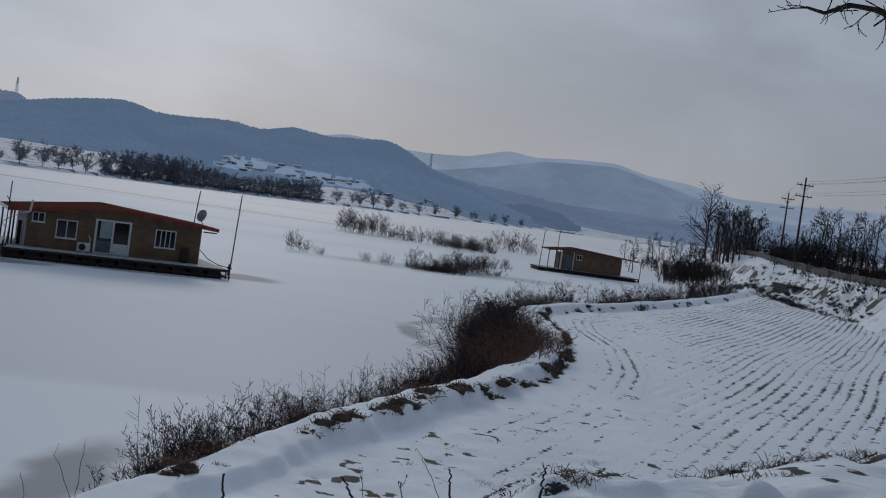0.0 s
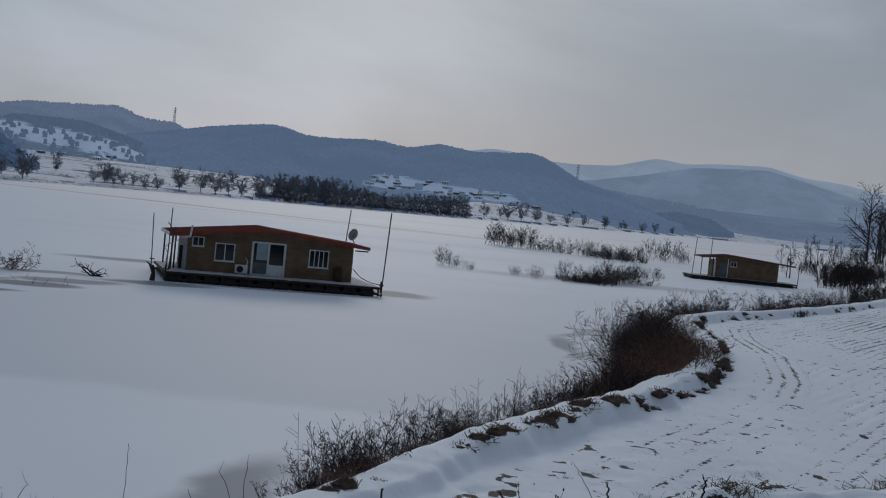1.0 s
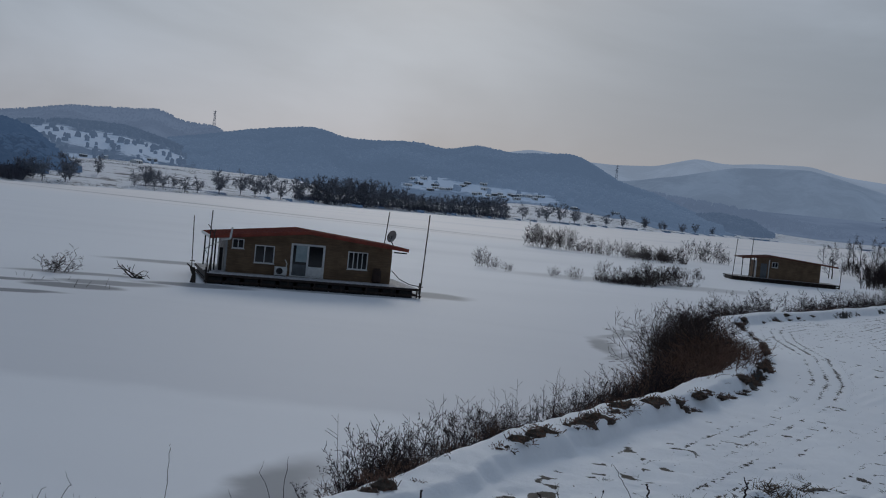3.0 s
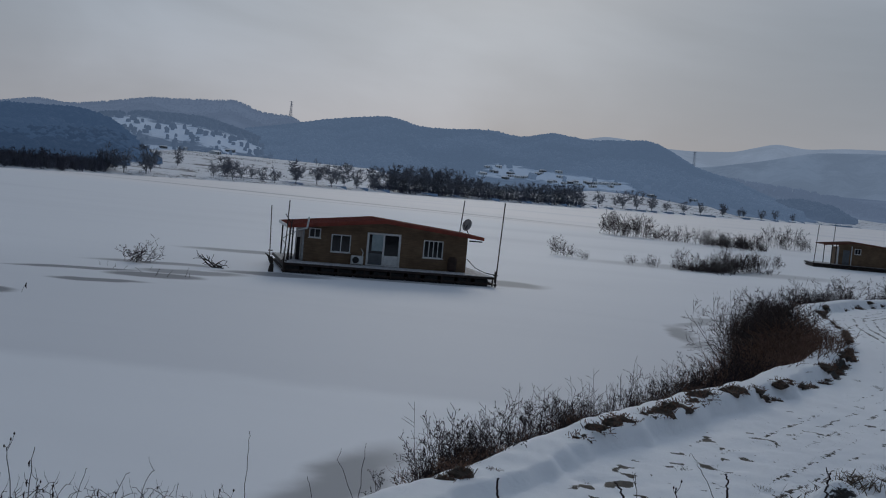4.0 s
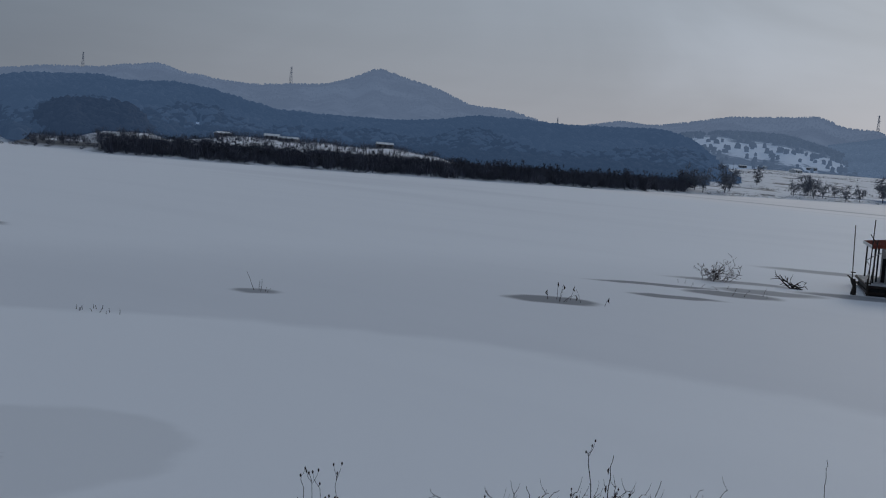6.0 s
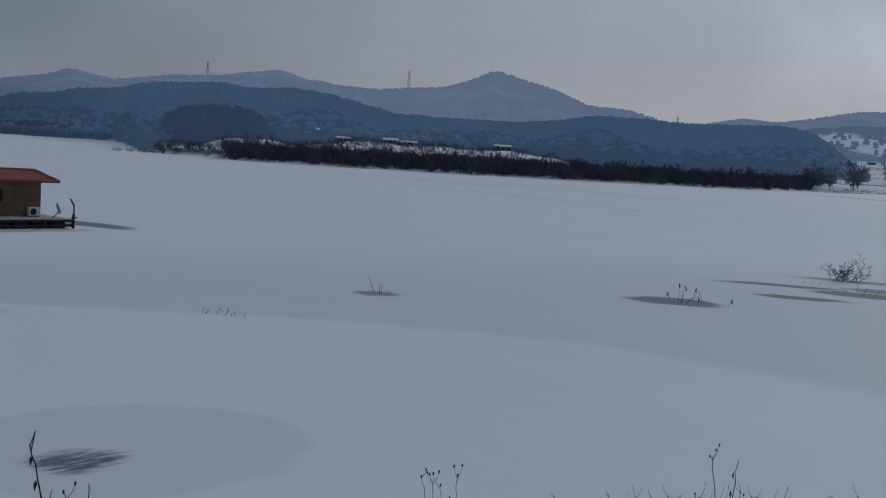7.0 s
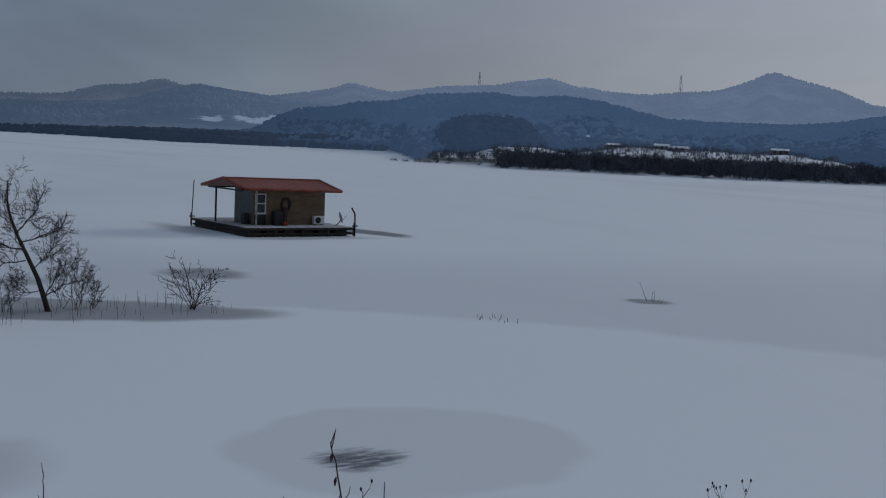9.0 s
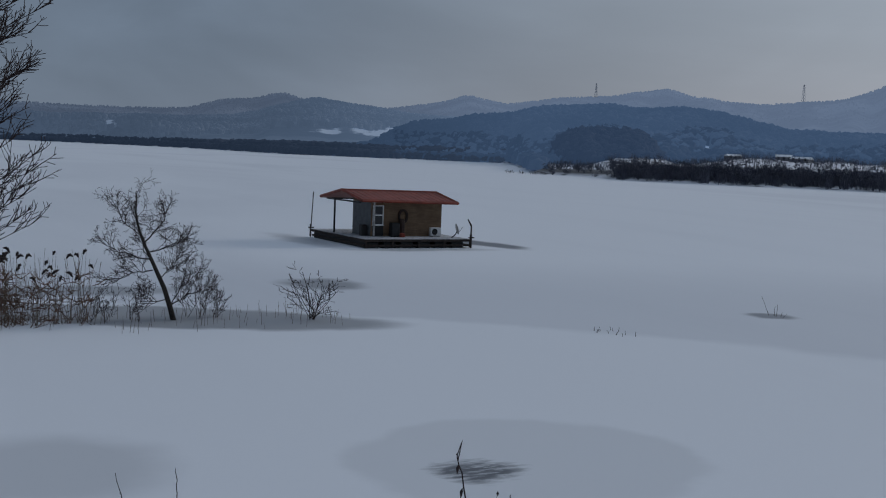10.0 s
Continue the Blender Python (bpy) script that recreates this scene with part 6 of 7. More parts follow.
# ---- the little island with its tree ----
def leaning_tree(m, label, stem, limbs, seed):
    """A bare tree with a leaning stem and bowed limbs; rows of sideways and upward metres."""
    r = np.random.default_rng(seed)

    def bowed(pts, depth, n):
        p = np.array([(depth * i / (len(pts) - 1), q[0], q[1]) for i, q in enumerate(pts)])
        t, u = np.linspace(0, 1, len(p)), np.linspace(0, 1, n)
        out = np.stack([np.interp(u, t, p[:, k]) for k in range(3)], 1)
        out[1:-1] = (out[:-2] + 2 * out[1:-1] + out[2:]) / 4
        out[1:] += r.normal(0, 0.025, (n - 1, 3))
        return out

    t = thing("bare_tree", m, label, "tree", "leafless trees")
    trunk = bowed(stem, 0.2, 9)
    link_mesh("trunk", *cane(trunk, np.linspace(0.105, 0.020, 9), 8), MAT_BARK, t, smooth=True)
    fine = []
    for pts, r0 in limbs + [(stem[3:], 0.02)]:
        p = bowed(pts, r.normal(0, 0.7), 9)
        rad = np.linspace(r0, 0.008, 9)
        if pts is not stem[3:]:
            link_mesh("limb", *cane(p, rad, 6), MAT_BARK, t, smooth=True)
        for i in range(15):
            f = 1.2 + 6.8 * (i + r.random()) / 15
            k = int(f)
            c = p[k] + (p[k + 1] - p[k]) * (f - k) if k < 8 else p[8]
            way = p[min(8, k + 1)] - p[k - 1]
            way = way / np.linalg.norm(way) * 0.75 + r.normal(0, 0.55, 3) + np.array([0, 0, 0.30])
            branch(fine, r, c, way / np.linalg.norm(way), r.uniform(0.45, 0.95), 0.014, 2, 0.16, 0.05, (3, 6), 0.0058, 0.55, 0.2)
    link_mesh("crown", *tubes(fine, 3), MAT_TWIG, t)
    return t


leaning_tree(pose(-42.33, 9.40, 0), "leaning bare tree on the small reed island",
             [(0, -0.1), (-0.1, 0.45), (-0.52, 1.45), (-0.8, 2.15), (-1.12, 2.5), (-1.22, 3.1), (-1.5, 3.8), (-1.45, 4.5)],
             [([(-0.8, 1.8), (-1.4, 1.65), (-1.9, 1.4)], 0.022), ([(-0.9, 2.2), (-1.7, 2.34), (-2.4, 2.7)], 0.03), ([(-1.16, 3.0), (-1.8, 3.5), (-2.1, 4.1)], 0.022),
              ([(-1.1, 2.8), (-0.6, 3.5), (-0.6, 4.2)], 0.028), ([(-1.0, 2.45), (-0.1, 2.66), (0.4, 2.9)], 0.026), ([(-0.6, 1.5), (-0.1, 1.9), (0.3, 2.3)], 0.02),
              ([(-0.12, 0.55), (0.55, 0.95), (1.3, 1.0)], 0.026), ([(-0.12, 0.55), (0.3, 1.3), (0.95, 1.75)], 0.024), ([(-0.3, 0.75), (-1.0, 0.7), (-1.5, 1.05)], 0.018)], 612)
shrub("island_bush", 611, 1.65, 0.22, "small leafless bush at the island's edge", 10, (4, 4), 0.008, m=pose(-41.6, 14.4, 0) @ Matrix.Diagonal((1.4, 1.4, 1.15, 1)), group="bushes on the ice")
shrub("island_bush", 612, 1.3, 1.4, "low leafless twigs below the tree", 14, (4, 5), 0.008, m=pose(-43.0, 10.6, 0), group="bushes on the ice")
shrub("island_bush", 613, 1.1, 2.2, "low leafless twigs among the reeds", 14, (4, 5), 0.007, m=pose(-42.6, 7.3, 0), group="bushes on the ice")
reeds, heads, plumes = [], [], []
for i in range(860):
    y = min(rng.uniform(-3.5, 7.2), rng.uniform(0.0, 8.5)) if i < 760 else rng.uniform(7, 16.0)
    x = -42.6 + rng.normal(0, 0.7) + (2.2 if i % 3 == 0 and y > 7 else 0)
    h = rng.uniform(1.1, 2.65) if y < 6.7 and i < 760 else rng.uniform(0.2, 0.6)
    s = []
    branch(s, rng, (x, y, -0.05), (rng.normal(0, 0.10), rng.normal(0, 0.12), 1), h, 0.009, 0, 0.05, -0.01, (), 0.006, 0.3)
    reeds += s
    if i % 4 == 0 and h > 1.5:
        px, py, pz = s[-1][3:6]
        w = rng.choice([-1, 1, 1]) * rng.uniform(0.03, 0.11)
        q = (px, py + w, pz + rng.uniform(0.05, 0.11))
        heads.append((px, py, pz - 0.06, *q, 0.025, 0.062))
        heads.append((*q, q[0], q[1] + w * 1.5, q[2] + rng.uniform(-0.12, 0.08), 0.062, 0.015))
    for k in range(4 if h > 1 else 0):
        a = s[rng.integers(len(s))]
        plumes.append((*a[:3], a[0] + rng.normal(0, 0.2), a[1] + rng.normal(0, 0.3), a[2] + rng.uniform(-0.1, 0.4), 0.020, 0.004))
reed_bed = thing("reed_bed", pose(0, 0, 0), "tan dry reed bed with dark plumes on the island", "reeds", kind="stuff")
tagged(link_mesh("stalk_mass", *tubes(reeds, 3), MAT_REED, reed_bed), kind="stuff")
tagged(link_mesh("leaf_mass", *tubes(plumes, 3), MAT_RUST, reed_bed), kind="stuff")
tagged(link_mesh("plume_mass", *tubes(heads, 5), MAT_TWIG, reed_bed, "dark drooping plumes"), kind="stuff")


# ---- weeds near the camera ----
def near_weed(base_az, tip_az, d, tip_el, seed, seeds=False, r=0.006, kids=2, bow=0.0):
    """A dead stem from the ground up to a tip; bow bends it sideways on the way."""
    a0, a1 = radians(base_az), radians(tip_az)
    x, y = d * math.sin(a0), d * math.cos(a0)
    z0 = ground_z(x, y)
    tip = np.array([d * math.sin(a1) - x, d * math.cos(a1) - y, EYE + d * math.tan(radians(tip_el)) - z0 + 0.04])
    if tip[2] < 0.1:
        return
    g2 = np.random.default_rng(seed)
    t = thing("dead_weed", pose(x, y, z0 - 0.04), "thin dark dead weed stem on the road bank", "weed", "weeds on the road bank")
    side = np.array([math.cos(a1), -math.sin(a1), 0.0]) * bow
    hook = g2.choice([-1, 1]) * g2.uniform(0.04, 0.19) if -39 < tip_az < -21.5 and tip_el < -13.6 else 0.0
    pts = []
    for k in range(17):
        f = 1 - (1 - k / 16) ** 1.7
        bend = max(0.0, f - 0.78) / 0.22
        over = np.array([math.cos(a1), -math.sin(a1), 0.0]) * hook * bend ** 1.7 - np.array([0, 0, abs(hook) * 0.6 * bend ** 3])
        pts.append(tip * np.array([f, f, 1 - (1 - f) ** 1.25]) + side * math.sin(f * math.pi) + over + g2.normal(0, 0.005, 3) * (k > 0))
    link_mesh("stem", *cane(pts, [r * (1 - 0.035 * k) for k in range(17)]), MAT_TWIG, t)
    ends = [pts[-1]]
    for k in range(kids):
        f = g2.uniform(0.55, 0.97)
        i = min(15, int(f * 16))
        p = pts[i] + (pts[i + 1] - pts[i]) * (f * 16 - i)
        way = np.array([math.cos(a1), -math.sin(a1), 0]) * g2.choice([-1, 1]) * g2.uniform(0.35, 0.7) + np.array([0, 0, 1.0])
        ln = g2.uniform(0.045, 0.10)
        q = p + way * ln * 0.6 + g2.normal(0, 0.01, 3)
        e = q + np.array([way[0] * 0.4, way[1] * 0.4, 1.0]) * ln * 0.5
        link_mesh("side_shoot", *cane([p, q, e], [r * 0.5, r * 0.4, r * 0.25], 4), MAT_TWIG, t)
        ends.append(e)
    if kids >= 3 and not seeds:
        for k in range(3):
            e = pts[9 + 2 * k] + g2.normal(0, 0.012, 3)
            link_mesh("withered_leaf", *cane([e, e - np.array([0.008, 0, 0.022]), e - np.array([0, 0.006, 0.05])], [0.002, 0.009, 0.002], 4), MAT_TWIG, t, "dark withered hanging leaf")
    if seeds:
        for e in ends:
            link_mesh("seed_head", *cane([e + np.array([0, 0, h]) for h in (-0.010, 0.002, 0.012)], [0.003, 0.007, 0.002]), MAT_TWIG, t, "small round seed head")


# base heading, tip heading, distance, tip elevation, seed heads, thickness, side shoots, bow
for ba, ta, d, el, seeds, r, kids, bow in (
        (-8.9, -9.0, 7.0, -13.7, False, 0.010, 0, 0.0), (-2.0, -3.31, 7.2, -13.27, False, 0.010, 0, 0.0), (2.1, 1.82, 7.2, -12.26, False, 0.009, 0, 0.0), (6.3, 6.43, 7.2, -11.47, False, 0.009, 1, 0.0),
        (2.4, 0.01, 9.0, -11.52, False, 0.0035, 0, 0.0), (-1.8, -2.44, 9.0, -12.77, False, 0.004, 1, 0.0), (-0.2, -0.47, 8.0, -13.2, True, 0.005, 2, 0.0), (-14.5, -16.9, 9.2, -13.5, False, 0.004, 1, 0.05), (-15.0, -15.6, 9.0, -13.0, False, 0.004, 1, -0.05), (-17.0, -18.3, 9.4, -14.4, False, 0.004, 0, 0.04),
        (-61.9, -64.95, 5.9, -14.39, False, 0.0065, 3, 0.0), (-61.2, -62.22, 5.9, -16.26, False, 0.005, 0, 0.0), (-62.6, -64.39, 5.9, -16.9, False, 0.004, 0, 0.0), (-66.0, -67.1, 5.9, -17.0, False, 0.004, 0, 0.0), (-62.9, -63.3, 5.9, -16.6, True, 0.004, 1, 0.0),
        (-44.0, -46.22, 7.4, -15.64, True, 0.0035, 3, 0.0), (-44.2, -45.8, 7.4, -15.58, True, 0.0035, 3, 0.02), (-44.3, -45.3, 7.5, -16.0, True, 0.0035, 3, 0.0), (-44.3, -44.56, 7.5, -16.6, True, 0.003, 2, 0.0), (-43.8, -44.5, 7.4, -15.5, True, 0.003, 2, 0.0), (-45.6, -46.54, 7.5, -16.8, True, 0.003, 1, 0.0),
        (-78.0, -78.3, 6.6, -15.6, False, 0.005, 2, 0.0), (-80.0, -80.9, 6.6, -16.2, False, 0.005, 1, 0.0),
        (-30.4, -32.32, 8.4, -13.51, True, 0.0055, 2, 0.0), (-30.6, -31.09, 8.2, -13.52, False, 0.005, 3, -0.05), (-37.0, -38.64, 8.0, -15.6, False, 0.004, 2, 0.10), (-35.6, -36.37, 8.2, -15.4, False, 0.0045, 1, -0.08), (-34.0, -34.64, 8.3, -15.08, False, 0.0045, 1, -0.06),
        (-31.9, -33.4, 8.3, -14.93, False, 0.005, 2, -0.05), (-31.5, -31.74, 8.3, -14.72, True, 0.005, 2, 0.0), (-28.6, -28.99, 8.5, -14.29, False, 0.004, 1, -0.05), (-27.0, -27.18, 8.6, -14.3, False, 0.004, 1, -0.06), (-26.5, -26.24, 8.6, -14.06, False, 0.004, 1, 0.03),
        (-25.2, -24.8, 8.8, -14.7, False, 0.004, 1, 0.05), (-22.9, -22.6, 9.0, -14.83, False, 0.004, 0, 0.04), (-21.2, -21.22, 9.0, -12.47, False, 0.004, 0, 0.0), (-29.5, -29.76, 8.4, -14.95, False, 0.004, 2, 0.0), (-30.0, -30.35, 8.4, -14.6, False, 0.004, 2, 0.04), (-28.0, -27.81, 8.6, -15.02, False, 0.004, 1, 0.0)):
    near_weed(ba, ta, d, el, int(abs(ba * 131 + el * 17)), seeds, r, kids, bow)
for i in range(64):
    az = -37.5 + 16.0 * (i + rng.random()) / 64
    el = -15.7 + 0.8 * math.exp(-((az + 30.5) / 3.0) ** 2) + 0.6 * float(smooth(az, -31, -24)) + rng.uniform(-0.5, 0.35)
    near_weed(az + rng.normal(0, 0.6), az, rng.uniform(7.8, 9.0), el, 900 + i, i % 9 == 0, rng.uniform(0.003, 0.0045), int(rng.integers(0, 5)), rng.normal(0, 0.13))


# grass tufts along the edge of the shoulder
def grass_tuft(seed, m):
    r = np.random.default_rng(seed)
    segs = []
    for i in range(34):
        p = np.array([r.normal(0, 0.11), r.normal(0, 0.07), -0.01])
        v = np.array([r.normal(0, 0.5), r.normal(0, 0.5), 1.0]) * r.uniform(0.03, 0.09)
        q = p + v
        e = q + v * 0.7 + np.array([0, 0, -0.02])
        segs += [(*p, *q, 0.004, 0.003), (*q, *e, 0.003, 0.001)]
    t = thing("grass_tuft", m, "dry grass tuft sticking out of the snow", "grass", "grass tufts")
    tagged(link_mesh("undergrowth", *blades(segs, seed), MAT_REED if seed % 2 else MAT_TWIG, t), kind="stuff")
    return t


def on_ground(az, d):
    a = radians(az)
    return d * math.sin(a), d * math.cos(a)


SHOULDER_AZ, SHOULDER_EL = (5, 10.4, 13.8, 16.8, 18.4, 21.5), (-12.4, -11.1, -10.1, -9.35, -8.95, -8.3)      # the edge of the shoulder
tuft = []
for k, (az, d) in enumerate(((9.6, 8.6), (17.3, 10.4), (8.5, 8.0))):
    x, y = on_ground(az, d)
    tuft.append(grass_tuft(951 + k, pose(x, y, ground_z(x, y) - 0.02)))
for i, (az, el, k) in enumerate(((13.8, -10.06, 0.9), (15.1, -9.82, 0.8), (16.8, -9.3, 1.1), (17.8, -9.1, 1.2), (18.4, -8.94, 1.1), (19.6, -8.7, 1.0), (20.2, -8.6, 1.4), (21.0, -8.3, 1.3), (11.4, -11.18, 0.8), (16.2, -10.65, 1.0), (16.5, -10.6, 0.9),
                                (17.3, -10.38, 1.1), (10.4, -11.0, 0.7), (5.2, -12.2, 0.9), (7.4, -12.4, 0.8), (12.6, -10.5, 0.7))):
    x, y = on_ground(az, 1.7 / math.tan(radians(-el)))
    copy_thing(tuft[i % 3], pose(x, y, ground_z(x, y) - 0.02, 0, 0, 77 * i % 360) @ Matrix.Diagonal((k * 1.2, k * 1.2, k * 0.55, 1)))
for i in range(56):
    az = rng.uniform(6.0, 21.5)
    el = float(np.interp(az, SHOULDER_AZ, SHOULDER_EL)) + rng.normal(0, 0.10)
    x, y = on_ground(az, 1.7 / math.tan(radians(-el)))
    k = rng.uniform(0.7, 1.5)
    copy_thing(tuft[i % 3], pose(x, y, ground_z(x, y) - 0.02, 0, 0, rng.uniform(0, 360)) @ Matrix.Diagonal((k * 0.9, k * 0.9, k * rng.uniform(0.25, 0.5), 1)))
# small dry plants on the field
for i in range(40):
    x = rng.uniform(-1.5, 14)
    y = rng.uniform(22, 42)
    if x < -1.0 + (y - 24) * 0.33:
        continue
    k = rng.uniform(0.5, 1.2)
    copy_thing(tuft[i % 2], pose(x, y, ground_z(x, y) - 0.02, 0, 0, rng.uniform(0, 360)) @ Matrix.Diagonal((k, k, k * 0.8, 1)))
for x, y, k in ((-355.0, 193.0, 0.35), (-352.0, 196.0, 0.3), (-349.0, 199.0, 0.35), (-346.0, 201.0, 0.3)):
    copy_thing(isle[0], pose(x, y, 0, 0, 0, x % 360) @ Matrix.Diagonal((k * 2, k * 2, k, 1)))

# roadside trees that reach into the picture
t = thing("roadside_tree", pose(-12.1, -0.9, ground_z(-12.1, -0.9)), "bare tree with fine upswept branches on the lake bank", "tree", "leafless trees")
base = np.array([-12.1, -0.9, ground_z(-12.1, -0.9)])


def bough(az, el, d):
    a = radians(az)
    return np.array([d * math.sin(a), d * math.cos(a), EYE + d * math.tan(radians(el))]) - base


crown_top = 9.6 - base[2]
link_mesh("trunk", *tubes([(0, 0, -0.3, 0.05, 0.05, crown_top * 0.35, 0.15, 0.12), (0.05, 0.05, crown_top * 0.35, 0, 0.1, crown_top * 0.7, 0.12, 0.08), (0, 0.1, crown_top * 0.7, 0.05, 0.15, crown_top, 0.08, 0.03)], 8), MAT_BARK, t, smooth=True)
brng = np.random.default_rng(77)
twigs = []
for i in range(26):
    el1 = 8.5 - 13.2 * (i + brng.random() * 0.8) / 26
    end = bough(-85.3 + brng.uniform(-0.9, 1.5) + (0.8 if el1 > 6 else 0), el1, 12.1 + brng.normal(0, 0.5))
    start = np.array([0, 0.08, min(crown_top, max(1.0, end[2] - brng.uniform(0.35, 0.9)))])
    pts = [start + (end - start) * f + np.array([0, 0, -0.22 * math.sin(f * math.pi)]) + brng.normal(0, 0.025, 3) for f in np.linspace(0, 1, 7)]
    for k, (p, q) in enumerate(zip(pts[:-1], pts[1:])):
        twigs.append((*p, *q, 0.012 * (1 - 0.13 * k), 0.012 * (1 - 0.13 * (k + 1))))
        if k > 0:
            for j in range(5):
                m = p + (q - p) * brng.random()
                way = (q - p) / np.linalg.norm(q - p) * 0.9 + np.array([0, 0, 0.55]) + brng.normal(0, 0.35, 3)
                branch(twigs, brng, m, way / np.linalg.norm(way), brng.uniform(0.25, 0.6) * (1.1 - 0.1 * k), 0.006, 1, 0.08, 0.05, (4,), 0.0030, 0.5, 0.2)
link_mesh("crown", *tubes(twigs, 4), MAT_TWIG, t)
t = thing("roadside_tree", pose(6.2, 11.4, 4.4), "bare roadside tree with a limb over the field", "tree", "leafless trees")


def spot(az, el, d):
    a = radians(az)
    return np.array([d * math.sin(a) - 6.2, d * math.cos(a) - 11.4, EYE + d * math.tan(radians(el)) - 4.4])


trunk_pts = [np.array([0, 0, -0.2]), np.array([0.0, 0.1, 1.6]), spot(24.5, 6.5, 12.6), spot(22.5, 11.0, 12.3), spot(20.2, 13.6, 12.0), spot(17.8, 16.0, 11.8)]
link_mesh("trunk", *tubes([(*p, *q, 0.12 - 0.018 * i, 0.12 - 0.018 * (i + 1)) for i, (p, q) in enumerate(zip(trunk_pts[:-1], trunk_pts[1:]))], 7), MAT_BARK, t, smooth=True)
limbs, lrng = [], np.random.default_rng(9)
for pts, r0 in (([spot(23.2, 9.2, 12.3), spot(21.0, 9.9, 12.2), spot(19.6, 10.9, 12.1), spot(18.6, 11.6, 12.0), spot(17.2, 11.75, 12.0), spot(16.2, 11.3, 11.9), spot(15.3, 11.5, 11.9)], 0.045),
                ([spot(20.8, 12.8, 12.1), spot(19.6, 12.0, 12.0), spot(18.6, 12.4, 12.0), spot(17.4, 12.6, 12.0), spot(16.4, 12.2, 12.0)], 0.03),
                ([spot(21.6, 11.9, 12.2), spot(20.2, 11.3, 12.1), spot(19.3, 11.7, 12.1), spot(18.4, 10.9, 12.0)], 0.022)):
    for i, (p, q) in enumerate(zip(pts[:-1], pts[1:])):
        f0, f1 = 1 - 0.8 * i / len(pts), 1 - 0.8 * (i + 1) / len(pts)
        limbs.append((*p, *q, r0 * f0, r0 * f1))
        for k in range(2):
            m = p + (q - p) * lrng.random()
            branch(limbs, lrng, m, (q - p) / np.linalg.norm(q - p) + lrng.normal(0, 0.6, 3), lrng.uniform(0.2, 0.5), 0.009, 1, 0.2, 0.0, (3,), 0.004, 0.4)
link_mesh("limb_crown", *tubes(limbs, 5), MAT_BARK, t)


# ---- along the road ----
def road_point(f):
    """A place along the guard wall, f from 0 (near) to 1 (far), and its way."""
    pts = [(44.4, 112.0), (46.6, 135.0), (48.7, 162.0), (51.6, 190.0), (57.4, 230.0)]
    k = min(len(pts) - 2, int(f * (len(pts) - 1)))
    t = f * (len(pts) - 1) - k
    (ax, ay), (bx, by) = pts[k], pts[k + 1]
    return ax + (bx - ax) * t, ay + (by - ay) * t, math.degrees(math.atan2(by - ay, bx - ax))


bm = bmesh.new()
prev = None
for k in range(len(ROAD) - 2):
    for j in range(12):
        t = j / 12
        (ax, ay), (bx, by) = ROAD[k + 1], ROAD[k + 2]
        x, y = ax + (bx - ax) * t, ay + (by - ay) * t
        ln = math.hypot(bx - ax, by - ay)
        nx, ny = -(by - ay) / ln, (bx - ax) / ln
        z = ROAD_Z + 1.3 * float(smooth(y, 140, 210)) + 0.06
        cur = (bm.verts.new((x + nx * 3.0, y + ny * 3.0, z)), bm.verts.new((x - nx * 3.0, y - ny * 3.0, z)))
        if prev and y > 20:
            bm.faces.new((prev[0], prev[1], cur[1], cur[0]))
        prev = cur
tagged(part("road", bm, MAT_ASPHALT), "wet asphalt road on the embankment", "road", kind="structure")

guard = thing("guard_wall", pose(44.4, 112, ROAD_Z), "grey concrete guard wall beside the road", "guard wall")
gx, gy = 44.4, 112.0
for k in range(44):
    x0, y0, w = road_point(k / 44)
    x1, y1, _ = road_point((k + 0.985) / 44)
    z = 1.3 * float(smooth(y0, 140, 210))
    ln = math.hypot(x1 - x0, y1 - y0)
    ob = part("guard_panel", boxes((0, ln, -0.1, 0.1, 0.15, 0.85), (0.3, 0.7, -0.09, 0.09, -0.5, 0.16), bevel=0.02), MAT_GUARD, guard)
    ob.matrix_basis = pose(x0 - gx, y0 - gy, z, 0, 0, w)


def power_pole(x, y, z, h, turn):
    t = thing("power_pole", pose(x, y, z, 0, 0, turn), "tall concrete power pole with steel crossarms", "power pole", "power poles")
    link_mesh("shaft", *tubes([(0, 0, -0.5, 0, 0, h, 0.19, 0.11)], 10), MAT_STEEL, t, smooth=True)
    for k, zz in enumerate((h - 1.1, h - 2.7)):
        part("crossarm", boxes((-1.3, 1.3, -0.06, 0.06, zz - 0.06, zz + 0.06)), MAT_STEEL, t)
        for xx in (-1.15, -0.6, 0.6, 1.15):
            link_mesh("insulator", *tubes([(xx, 0, zz, xx, 0, zz + 0.28, 0.07, 0.05)], 6), MAT_GREYMETAL, t)
    link_mesh("brace", *tubes([(-0.8, 0, h - 1.1, 0, 0, h - 1.9, 0.03, 0.03), (0.8, 0, h - 1.1, 0, 0, h - 1.9, 0.03, 0.03)], 4), MAT_STEEL, t)
    return t


